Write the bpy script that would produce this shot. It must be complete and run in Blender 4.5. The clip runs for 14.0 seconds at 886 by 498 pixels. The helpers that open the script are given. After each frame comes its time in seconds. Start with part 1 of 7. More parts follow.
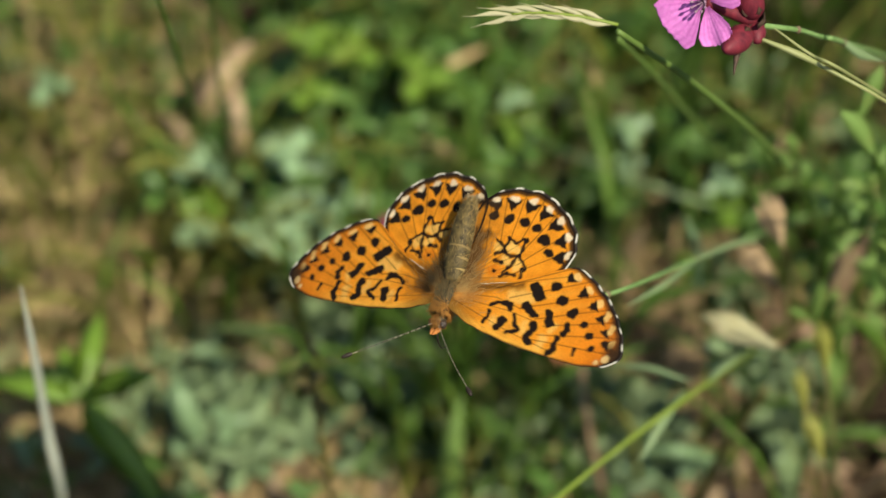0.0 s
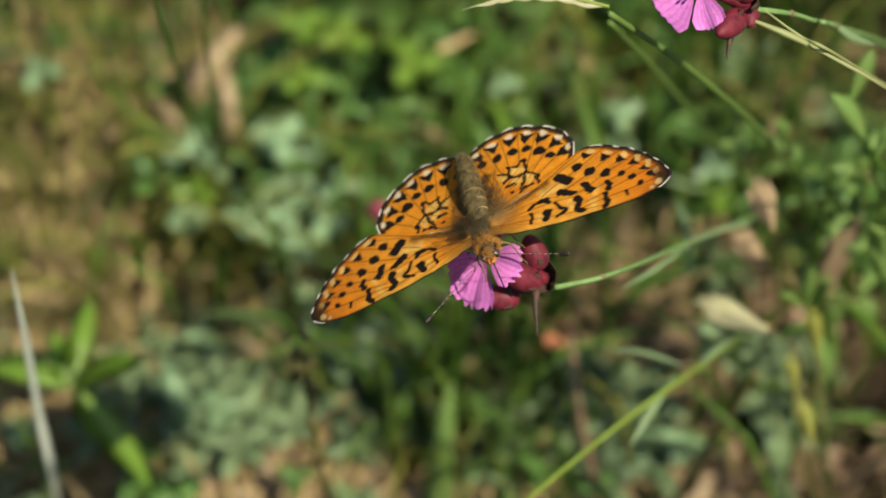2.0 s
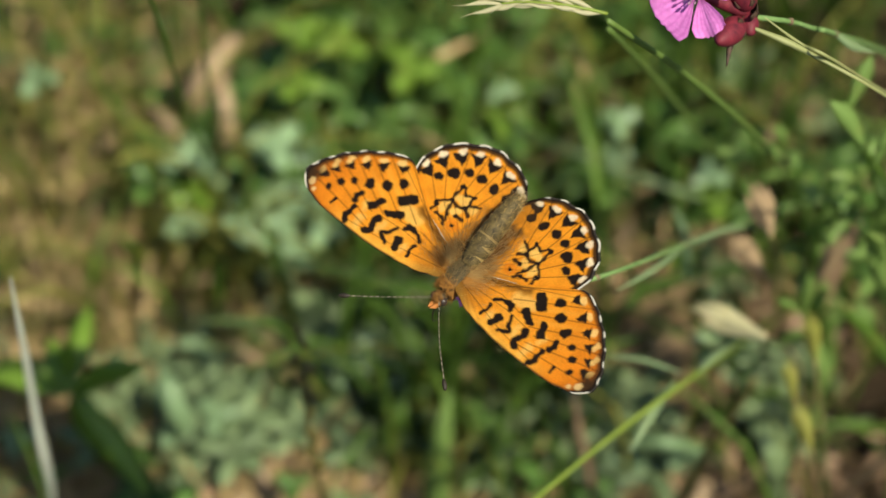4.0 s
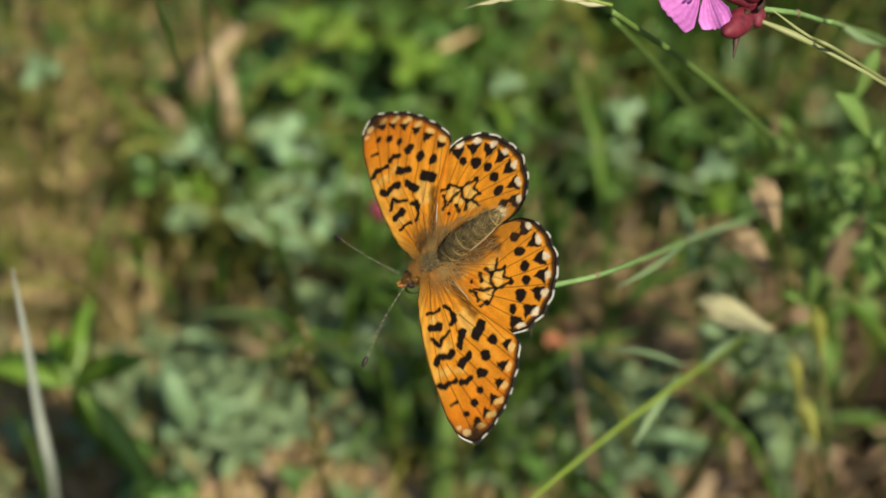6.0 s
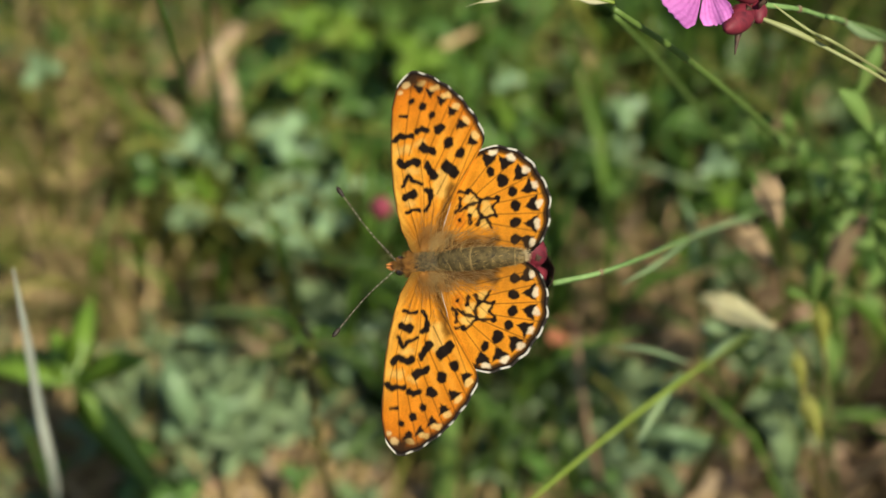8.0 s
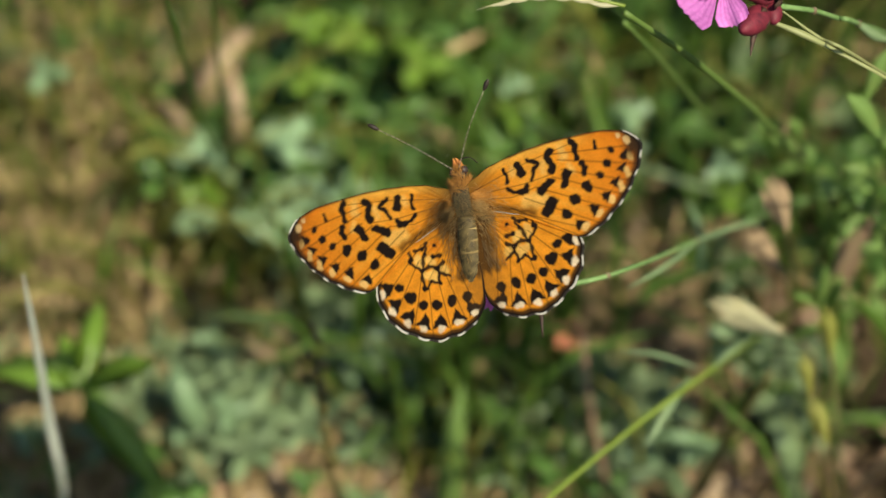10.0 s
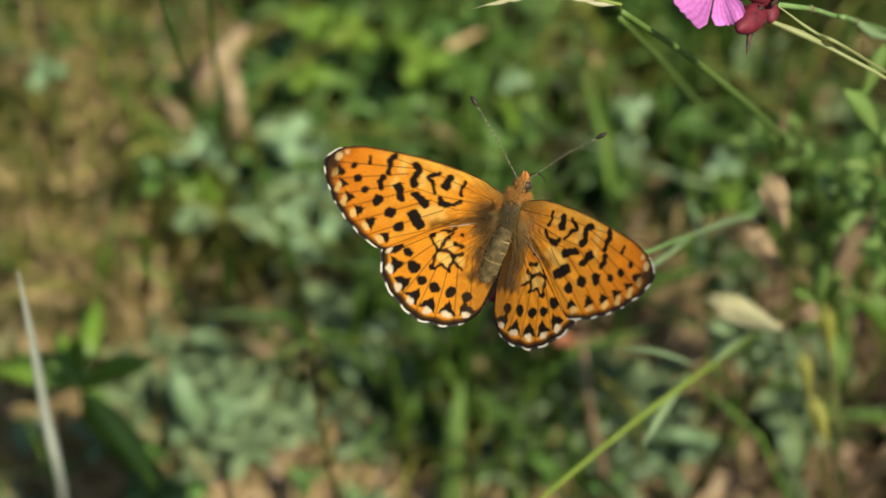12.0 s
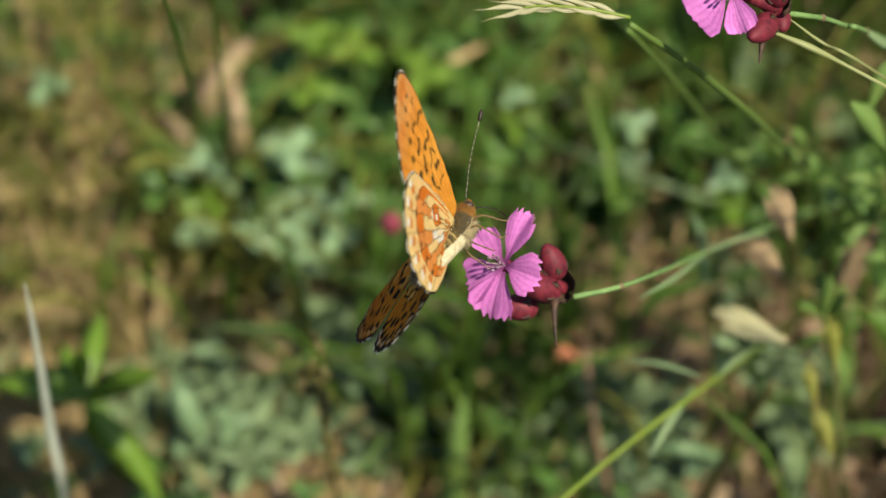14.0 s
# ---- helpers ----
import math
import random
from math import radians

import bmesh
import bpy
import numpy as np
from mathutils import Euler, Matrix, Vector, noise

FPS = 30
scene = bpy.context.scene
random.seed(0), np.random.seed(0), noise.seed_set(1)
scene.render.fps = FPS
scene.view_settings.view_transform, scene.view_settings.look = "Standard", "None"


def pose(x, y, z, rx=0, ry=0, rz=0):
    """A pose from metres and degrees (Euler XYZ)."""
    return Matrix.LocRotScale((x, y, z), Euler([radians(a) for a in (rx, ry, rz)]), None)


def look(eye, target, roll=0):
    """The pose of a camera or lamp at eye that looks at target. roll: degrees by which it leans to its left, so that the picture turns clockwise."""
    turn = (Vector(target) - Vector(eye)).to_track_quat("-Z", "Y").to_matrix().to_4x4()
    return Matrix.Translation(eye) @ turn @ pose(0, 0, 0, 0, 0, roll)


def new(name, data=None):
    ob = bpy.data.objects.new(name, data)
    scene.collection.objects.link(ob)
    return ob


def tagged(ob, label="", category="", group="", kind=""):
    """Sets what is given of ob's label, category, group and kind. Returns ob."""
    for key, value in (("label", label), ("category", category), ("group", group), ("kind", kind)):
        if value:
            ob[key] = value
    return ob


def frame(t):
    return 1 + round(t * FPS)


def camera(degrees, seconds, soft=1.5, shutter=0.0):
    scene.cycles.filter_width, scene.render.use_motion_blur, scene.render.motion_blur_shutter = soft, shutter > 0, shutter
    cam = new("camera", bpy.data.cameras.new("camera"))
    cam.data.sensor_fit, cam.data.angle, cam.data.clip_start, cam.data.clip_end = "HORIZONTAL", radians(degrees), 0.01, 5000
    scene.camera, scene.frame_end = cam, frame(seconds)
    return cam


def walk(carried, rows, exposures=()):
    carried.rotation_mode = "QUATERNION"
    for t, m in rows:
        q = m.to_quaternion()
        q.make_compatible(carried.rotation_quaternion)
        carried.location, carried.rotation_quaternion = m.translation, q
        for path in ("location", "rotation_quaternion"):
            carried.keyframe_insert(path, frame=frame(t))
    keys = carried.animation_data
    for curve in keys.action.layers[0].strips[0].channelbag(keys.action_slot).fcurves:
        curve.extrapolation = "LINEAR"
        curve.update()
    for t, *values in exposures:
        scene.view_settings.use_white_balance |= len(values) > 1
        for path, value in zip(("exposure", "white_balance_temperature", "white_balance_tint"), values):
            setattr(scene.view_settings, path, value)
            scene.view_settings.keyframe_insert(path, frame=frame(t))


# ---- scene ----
# ---------------------------------------------------------------- camera
# A long lens, hand-held: it drifts a few millimetres and shakes in its aim.
cam = camera(16, 14.0, soft=1.6)
cam.data.dof.use_dof = True
cam.data.dof.focus_distance = 0.394
cam.data.dof.aperture_fstop = 18.0
walk(cam, [
    (0, look((0.00015, -0.22857, 0.49817), (-0.00173, -0.00183, 0.17596), -0.17)),
    (0.5, look((0.00017, -0.22964, 0.49794), (-0.00219, -0.00380, 0.17509), -0.37)),
    (1, look((0.00035, -0.22937, 0.49692), (-0.00133, -0.00365, 0.17399), -0.11)),
    (1.5, look((0.00057, -0.22919, 0.49761), (0.00015, -0.00336, 0.17475), -0.08)),
    (2, look((0.00000, -0.22940, 0.49770), (-0.00065, -0.00363, 0.17480), 0.00)),
    (2.5, look((-0.00098, -0.22949, 0.49754), (-0.00221, -0.00306, 0.17511), -0.00)),
    (3, look((-0.00081, -0.22935, 0.49819), (-0.00071, -0.00298, 0.17572), 0.09)),
    (3.5, look((-0.00070, -0.22948, 0.49781), (-0.00045, -0.00278, 0.17556), 0.16)),
    (6, look((-0.00119, -0.22820, 0.49584), (-0.00113, -0.00246, 0.17292), 0.24)),
    (6.5, look((-0.00062, -0.22780, 0.49481), (-0.00039, -0.00214, 0.17183), 0.20)),
    (7, look((-0.00014, -0.22747, 0.49370), (-0.00055, -0.00274, 0.17008), -0.05)),
    (7.5, look((-0.00055, -0.22787, 0.49439), (-0.00065, -0.00300, 0.17087), -0.00)),
    (8, look((-0.00104, -0.22763, 0.49454), (-0.00134, -0.00193, 0.17158), -0.02)),
    (10.5, look((-0.00270, -0.22765, 0.49598), (-0.00254, -0.00191, 0.17307), -0.07)),
    (11, look((-0.00210, -0.22956, 0.49477), (-0.00072, -0.00182, 0.17325), 0.10)),
    (11.5, look((-0.00272, -0.22835, 0.49449), (-0.00213, -0.00139, 0.17242), 0.21)),
    (12, look((-0.00044, -0.22682, 0.49445), (-0.00193, -0.00133, 0.17136), -0.46)),
    (12.5, look((-0.00330, -0.22907, 0.49554), (-0.00165, -0.00328, 0.17266), 0.19)),
    (13, look((-0.00122, -0.22740, 0.49428), (-0.00156, -0.00133, 0.17159), -0.18)),
    (13.5, look((-0.00282, -0.22800, 0.49531), (-0.00184, -0.00122, 0.17311), 0.04)),
    (14, look((-0.00343, -0.22812, 0.49380), (-0.00317, -0.00036, 0.17229), -0.06)),
])

# ---------------------------------------------------------------- light
SUN = Vector((0.38, -0.34, 0.86)).normalized()
world = bpy.data.worlds.new("world")
scene.world = world
world.use_nodes = True
wn = world.node_tree.nodes
sky = wn.new("ShaderNodeTexSky")
sky.sky_type = "NISHITA"
sky.sun_disc = False
sky.sun_elevation = math.asin(SUN.z)
sky.sun_rotation = math.atan2(SUN.x, SUN.y)
wn["Background"].inputs["Strength"].default_value = 0.08
world.node_tree.links.new(sky.outputs[0], wn["Background"].inputs["Color"])
lamp = bpy.data.lights.new("sun", "SUN")
lamp.energy = 4.9
lamp.angle = radians(0.53)
lamp.color = (1.0, 0.93, 0.73)
sun = new("sun", lamp)
sun.matrix_world = look(SUN, (0, 0, 0))
scene.view_settings.exposure = 0.37

MM = 0.001
rng = np.random.default_rng(7)


# ---------------------------------------------------------------- materials
def material(name, rough=0.6, spec=0.3):
    m = bpy.data.materials.new(name)
    m.use_nodes = True
    t = m.node_tree
    b = t.nodes["Principled BSDF"]
    b.inputs["Roughness"].default_value = rough
    b.inputs["Specular IOR Level"].default_value = spec
    return m, t, b


def node(t, kind, **values):
    n = t.nodes.new(kind)
    for k, v in values.items():
        n.inputs[k].default_value = v
    return n


def ramp(t, source, stops):
    r = t.nodes.new("ShaderNodeValToRGB")
    t.links.new(source, r.inputs[0])
    e = r.color_ramp.elements
    while len(e) < len(stops):
        e.new(0.5)
    for el, (p, c) in zip(e, stops):
        el.position, el.color = p, (*c, 1)
    return r.outputs[0]


def mixed(t, fac, a, b, mode="MIX"):
    n = t.nodes.new("ShaderNodeMix")
    n.data_type, n.blend_type = "RGBA", mode
    for slot, v in ((0, fac), (6, a), (7, b)):
        if isinstance(v, (int, float)):
            n.inputs[slot].default_value = v
        elif isinstance(v, tuple):
            n.inputs[slot].default_value = (*v, 1)
        else:
            t.links.new(v, n.inputs[slot])
    return n.outputs[2]


def noise_tex(t, size_mm, detail=4.0, rough=0.6, space="Object", stretch=None):
    co = t.nodes.new("ShaderNodeTexCoord").outputs[space]
    if stretch:
        mp = t.nodes.new("ShaderNodeMapping")
        mp.inputs["Scale"].default_value = stretch
        t.links.new(co, mp.inputs[0])
        co = mp.outputs[0]
    n = node(t, "ShaderNodeTexNoise", Scale=1000.0 / size_mm, Detail=detail, Roughness=rough)
    t.links.new(co, n.inputs["Vector"])
    return n.outputs["Fac"]


def bumped(t, b, height, depth_mm, strength=0.6):
    bp = node(t, "ShaderNodeBump", Strength=strength, Distance=depth_mm * MM)
    t.links.new(height, bp.inputs["Height"])
    t.links.new(bp.outputs[0], b.inputs["Normal"])
    return bp.outputs[0]


def translucent(t, b, colour, amount, normal=None):
    """Lets light through a thin sheet."""
    tr = t.nodes.new("ShaderNodeBsdfTranslucent")
    if isinstance(colour, tuple):
        tr.inputs["Color"].default_value = (*colour, 1)
    else:
        t.links.new(colour, tr.inputs["Color"])
    if normal:
        t.links.new(normal, tr.inputs["Normal"])
    mx = node(t, "ShaderNodeMixShader", Fac=amount)
    out = t.nodes["Material Output"]
    t.links.new(b.outputs[0], mx.inputs[1])
    t.links.new(tr.outputs[0], mx.inputs[2])
    t.links.new(mx.outputs[0], out.inputs["Surface"])


def leaf_material(name, dark, light, through_light=0.35, rough=0.5, vary=0.5, blemish=(0.3, 0.22, 0.06), spots=0.25):
    """Leaf tissue: colour differs from leaf to leaf, with veins of grain, blotches and yellowed bits."""
    m, t, b = material(name, rough, 0.5)
    geo = t.nodes.new("ShaderNodeNewGeometry")
    grain = noise_tex(t, 1.6, 5.0)
    patch = noise_tex(t, 9.0, 3.0)
    base = mixed(t, grain, dark, light)
    each = ramp(t, geo.outputs["Random Per Island"], [(0.0, tuple(c * (1 - vary) for c in dark)), (0.55, tuple((a + c) / 2 for a, c in zip(dark, light))), (1.0, light)])
    base = mixed(t, 0.6, base, each)
    worn = ramp(t, patch, [(0.58, (0, 0, 0)), (0.72, (spots, spots, spots))])
    base = mixed(t, worn, base, blemish)
    t.links.new(base, b.inputs["Base Color"])
    nrm = bumped(t, b, grain, 0.12)
    translucent(t, b, mixed(t, 0.5, base, tuple(min(1, c * 1.5) for c in light)), through_light, nrm)
    return m


def soil_material():
    m, t, b = material("soil", 0.95, 0.1)
    big = noise_tex(t, 35.0, 5.0)
    fine = noise_tex(t, 2.5, 6.0, 0.7)
    c = ramp(t, big, [(0.3, (0.014, 0.010, 0.006)), (0.5, (0.032, 0.022, 0.013)), (0.7, (0.085, 0.058, 0.034))])
    c = mixed(t, 0.55, c, ramp(t, fine, [(0.3, (0.010, 0.007, 0.004)), (0.7, (0.075, 0.052, 0.031))]))
    t.links.new(c, b.inputs["Base Color"])
    bumped(t, b, fine, 1.2, 1.0)
    return m


def plain_material(name, dark, light, size_mm=0.8, rough=0.55, through_light=0.0, spec=0.3, stretch=None, bump=0.08):
    m, t, b = material(name, rough, spec)
    g = noise_tex(t, size_mm, 5.0, 0.65, stretch=stretch)
    c = mixed(t, ramp(t, g, [(0.3, (0, 0, 0)), (0.7, (1, 1, 1))]), dark, light)
    t.links.new(c, b.inputs["Base Color"])
    nrm = bumped(t, b, g, bump)
    if through_light:
        translucent(t, b, c, through_light, nrm)
    return m


def wing_material():
    """Scales of a butterfly's wing: the pattern is stored on the mesh, the scales give grain and sheen."""
    m, t, b = material("wing_scales", 0.75, 0.08)
    at = t.nodes.new("ShaderNodeAttribute")
    at.attribute_name = "pattern"
    grain = noise_tex(t, 0.16, 3.0, 0.7)
    blot = noise_tex(t, 2.2, 3.0)
    c = mixed(t, 1.0, at.outputs["Color"], ramp(t, grain, [(0.25, (0.72, 0.72, 0.72)), (0.75, (1.12, 1.12, 1.12))]), "MULTIPLY")
    c = mixed(t, 1.0, c, ramp(t, blot, [(0.3, (0.86, 0.82, 0.8)), (0.7, (1.05, 1.05, 1.05))]), "MULTIPLY")
    t.links.new(c, b.inputs["Base Color"])
    b.inputs["Sheen Weight"].default_value = 0.03
    nrm = bumped(t, b, grain, 0.03, 0.5)
    translucent(t, b, c, 0.36, nrm)
    return m


def petal_material():
    m, t, b = material("pink_petal", 0.55, 0.25)
    at = t.nodes.new("ShaderNodeAttribute")
    at.attribute_name = "pattern"
    grain = noise_tex(t, 0.5, 4.0, 0.6)
    c = mixed(t, 1.0, at.outputs["Color"], ramp(t, grain, [(0.25, (0.8, 0.76, 0.8)), (0.75, (1.08, 1.08, 1.08))]), "MULTIPLY")
    t.links.new(c, b.inputs["Base Color"])
    nrm = bumped(t, b, grain, 0.06)
    translucent(t, b, c, 0.3, nrm)
    return m


SOIL = soil_material()
CLOVER = leaf_material("clover_leaf", (0.044, 0.13, 0.021), (0.195, 0.345, 0.08), 0.35, 0.36)
# Paler copy of the clover leaf: sun highlights are put into its colour.
PALE_LIT_LEAF = leaf_material("pale_lit_leaf", (0.20, 0.35, 0.15), (0.42, 0.57, 0.34), 0.35, 0.32, vary=0.3)
BRIGHT_CLOVER = leaf_material("bright_clover_leaf", (0.11, 0.23, 0.022), (0.25, 0.38, 0.05), 0.4, 0.36, vary=0.3)
BLUISH = leaf_material("bluish_leaf", (0.12, 0.195, 0.085), (0.31, 0.41, 0.20), 0.3)
HERB = leaf_material("herb_leaf", (0.105, 0.205, 0.04), (0.28, 0.41, 0.11), 0.35)
GRASS = leaf_material("grass_blade", (0.05, 0.122, 0.014), (0.16, 0.275, 0.038), 0.35)
CULM = leaf_material("green_culm", (0.10, 0.175, 0.03), (0.20, 0.30, 0.07), 0.3, vary=0.2, spots=0.06)
LIME = leaf_material("lime_stem", (0.15, 0.235, 0.025), (0.31, 0.39, 0.06), 0.3, vary=0.2)
MINT = leaf_material("mint_leaf", (0.12, 0.23, 0.095), (0.31, 0.43, 0.235), 0.3, 0.38, vary=0.3)
OLIVE = leaf_material("olive_blade", (0.12, 0.15, 0.018), (0.42, 0.40, 0.085), 0.35)
STRAW = leaf_material("straw", (0.36, 0.25, 0.10), (0.74, 0.56, 0.29), 0.25, blemish=(0.12, 0.07, 0.03))
LITTER = leaf_material("dead_leaf", (0.19, 0.115, 0.065), (0.50, 0.34, 0.21), 0.15, blemish=(0.08, 0.05, 0.03))
MOSS = leaf_material("moss", (0.06, 0.10, 0.014), (0.17, 0.22, 0.035), 0.25)
TAN = leaf_material("tan_leaf", (0.27, 0.185, 0.10), (0.56, 0.41, 0.25), 0.2, blemish=(0.10, 0.07, 0.04))
HUSK = leaf_material("seed_husk", (0.36, 0.34, 0.18), (0.62, 0.59, 0.37), 0.35, vary=0.2)
SHEATH = leaf_material("grass_sheath", (0.24, 0.27, 0.09), (0.44, 0.46, 0.20), 0.3, vary=0.2)
PALE = leaf_material("bleached_blade", (0.70, 0.73, 0.58), (0.88, 0.90, 0.75), 0.3, vary=0.15)
SPIKE = leaf_material("dry_spike", (0.06, 0.054, 0.014), (0.17, 0.145, 0.04), 0.1)
STEM = plain_material("pink_stem", (0.10, 0.19, 0.05), (0.22, 0.34, 0.12), 1.2)
GOLD_FUR = leaf_material("ochre_fur", (0.20, 0.13, 0.04), (0.50, 0.36, 0.13), 0.2, 0.8)
NODE = plain_material("stem_node", (0.10, 0.05, 0.04), (0.20, 0.16, 0.08), 0.6)
BUD = plain_material("bud_red", (0.07, 0.008, 0.016), (0.20, 0.022, 0.036), 1.0, 0.6, stretch=(1, 1, 0.25))
BRACT = plain_material("brown_bract", (0.02, 0.013, 0.010), (0.10, 0.055, 0.035), 0.8, 0.6)
PETAL = petal_material()
STAMEN = plain_material("stamen", (0.10, 0.03, 0.09), (0.45, 0.30, 0.38), 0.3)
WING = wing_material()
FUR = leaf_material("olive_fur", (0.05, 0.045, 0.018), (0.24, 0.19, 0.075), 0.2, 0.8)
BROWN_FUR = leaf_material("brown_fur", (0.20, 0.115, 0.036), (0.56, 0.36, 0.12), 0.2, 0.8)
DUSK_FUR = leaf_material("dusky_fur", (0.12, 0.07, 0.026), (0.38, 0.24, 0.09), 0.2, 0.8)
RUST_FUR = leaf_material("rust_fur", (0.30, 0.12, 0.018), (0.66, 0.32, 0.06), 0.2, 0.8)
BODY = plain_material("dark_cuticle", (0.02, 0.016, 0.009), (0.07, 0.055, 0.03), 0.5, 0.7)
BANDS = plain_material("abdomen_scales", (0.022, 0.016, 0.006), (0.14, 0.10, 0.033), 0.8, 0.7)
CREAM_FUR = leaf_material("cream_fur", (0.40, 0.30, 0.15), (0.75, 0.62, 0.38), 0.2, 0.8)
PALE_BODY = plain_material("pale_underside", (0.40, 0.33, 0.18), (0.66, 0.58, 0.38), 0.6, 0.75)
RUST = plain_material("rust_palp", (0.30, 0.10, 0.02), (0.55, 0.22, 0.05), 0.4, 0.7)
EYE_MAT = plain_material("compound_eye", (0.02, 0.014, 0.01), (0.06, 0.04, 0.03), 0.1, 0.2, spec=0.6)
CLUB = plain_material("club_black", (0.012, 0.009, 0.007), (0.04, 0.028, 0.018), 0.3, 0.5)
ANTENNA = plain_material("antenna_ringed", (0.08, 0.06, 0.04), (0.40, 0.34, 0.25), 0.35, 0.6)
LEG = plain_material("leg_ochre", (0.10, 0.06, 0.025), (0.24, 0.16, 0.07), 0.3, 0.6)
CORAL = plain_material("fallen_petal", (0.40, 0.14, 0.07), (0.62, 0.27, 0.16), 2.0)
PINK_FAR = plain_material("closed_bud", (0.20, 0.03, 0.05), (0.34, 0.07, 0.10), 1.0)


# ---------------------------------------------------------------- mesh tools (millimetres)
class Shape:
    """Gathers vertices and faces in millimetres, then becomes one mesh object."""

    def __init__(self):
        self.v, self.f, self.c = [], [], []

    def add(self, verts, faces, colours=None):
        n = len(self.v)
        self.v.extend(map(tuple, verts))
        self.f.extend(tuple(i + n for i in f) for f in faces)
        if colours is not None:
            self.c.extend(map(tuple, colours))
        return self

    def mesh(self, name, mat, smooth=True):
        me = bpy.data.meshes.new(name)
        me.from_pydata((np.array(self.v, float) * MM).tolist(), [], self.f)
        me.materials.append(mat)
        if smooth:
            me.polygons.foreach_set("use_smooth", [True] * len(me.polygons))
        if self.c:
            a = me.color_attributes.new("pattern", "FLOAT_COLOR", "POINT")
            a.data.foreach_set("color", np.hstack([np.array(self.c, float), np.ones((len(self.c), 1))]).ravel())
        me.update()
        return me


def part(name, shape, mat, parent, label="", m=None):
    ob = new(name, shape.mesh(name, mat) if isinstance(shape, Shape) else shape)
    ob.parent = parent
    if m is not None:
        ob.matrix_basis = m
    if label:
        ob["label"] = label
    return ob


def thing(name, label, category, at=(0, 0, 0), group="", kind=""):
    ob = new(name)
    ob.empty_display_size = 0.005
    ob.location = Vector(at) * MM
    return tagged(ob, label, category, group, kind)


def unit(v):
    v = np.asarray(v, float)
    return v / max(np.linalg.norm(v), 1e-9)


def spline(points, n):
    """A smooth line through the points, n samples."""
    p = np.asarray(points, float)
    q = np.vstack([2 * p[0] - p[1], p, 2 * p[-1] - p[-2]])
    t = np.linspace(0, len(p) - 1 - 1e-6, n)
    i = t.astype(int)
    f = (t - i)[:, None]
    a, b, c, d = q[i], q[i + 1], q[i + 2], q[i + 3]
    return 0.5 * (2 * b + (c - a) * f + (2 * a - 5 * b + 4 * c - d) * f ** 2 + (3 * b - a - 3 * c + d) * f ** 3)


def tube(shape, points, radii, sides=7, n=None):
    """A round, tapering stalk along a line."""
    n = n or max(6, 4 * len(points))
    p = spline(points, n)
    r = np.interp(np.linspace(0, 1, n), np.linspace(0, 1, len(radii)), radii)
    verts, faces = [], []
    ref = np.array([0.31, 0.17, 0.93])
    for k in range(n):
        d = unit(p[min(k + 1, n - 1)] - p[max(k - 1, 0)])
        x = unit(np.cross(d, ref if abs(d @ ref) < 0.95 else (1, 0, 0)))
        y = np.cross(d, x)
        for s in range(sides):
            a = 2 * math.pi * s / sides
            verts.append(p[k] + r[k] * (math.cos(a) * x + math.sin(a) * y))
    for k in range(n - 1):
        for s in range(sides):
            a, b = k * sides + s, k * sides + (s + 1) % sides
            faces.append((a, b, b + sides, a + sides))
    faces.append(tuple(range(sides))[::-1])
    faces.append(tuple(range((n - 1) * sides, n * sides)))
    return shape.add(verts, faces)


def blade(shape, points, widths, facing=(0, -0.57, 0.82), fold=0.25, n=None, thick=0.12):
    """A leaf or grass blade with a folded midrib and real thickness along a line."""
    n = n or max(5, 3 * len(points))
    p = spline(points, n)
    w = np.interp(np.linspace(0, 1, n), np.linspace(0, 1, len(widths)), widths) / 2
    verts, faces = [], []
    for k in range(n):
        d = unit(p[min(k + 1, n - 1)] - p[max(k - 1, 0)])
        x = unit(np.cross(d, facing))
        up = np.cross(x, d)
        lift = up * fold * w[k]
        verts += [p[k] - x * w[k] + lift, p[k], p[k] + x * w[k] + lift, p[k] - up * thick]
    for k in range(n - 1):
        a, b = 4 * k, 4 * k + 4
        faces += [(a, a + 1, b + 1, b), (a + 1, a + 2, b + 2, b + 1), (a + 2, a + 3, b + 3, b + 2), (a + 3, a, b, b + 3)]
    return shape.add(verts, faces)


LANCE = (0.15, 0.75, 1.0, 0.8, 0.08)
OVAL = (0.2, 0.85, 1.0, 0.9, 0.25)


def leaf(shape, base, way, length, width, up=(0, 0, 1), form=OVAL, droop=0.2, fold=0.2, n=6):
    """One leaf from its base along a direction, arching down at the tip."""
    base, way = np.asarray(base, float), unit(way)
    pts = [base, base + way * length * 0.5, base + way * length - np.array([0, 0, droop * length])]
    return blade(shape, pts, [f * width for f in form], up, fold, n, thick=0.06)


def ellipsoid(shape, centre, radii, axes=None, nu=14, nv=10, shapef=None):
    c = np.asarray(centre, float)
    ax = np.eye(3) if axes is None else np.asarray(axes, float)
    verts, faces = [], []
    for j in range(nv + 1):
        b = math.pi * j / nv
        for i in range(nu):
            a = 2 * math.pi * i / nu
            q = np.array([math.sin(b) * math.cos(a), math.sin(b) * math.sin(a), math.cos(b)])
            k = shapef(math.cos(b)) if shapef else 1.0
            q = q * np.array(radii) * np.array([k, k, 1])
            verts.append(c + ax.T @ q)
    for j in range(nv):
        for i in range(nu):
            a, b2 = j * nu + i, j * nu + (i + 1) % nu
            faces.append((a, a + nu, b2 + nu, b2))
    return shape.add(verts, faces)


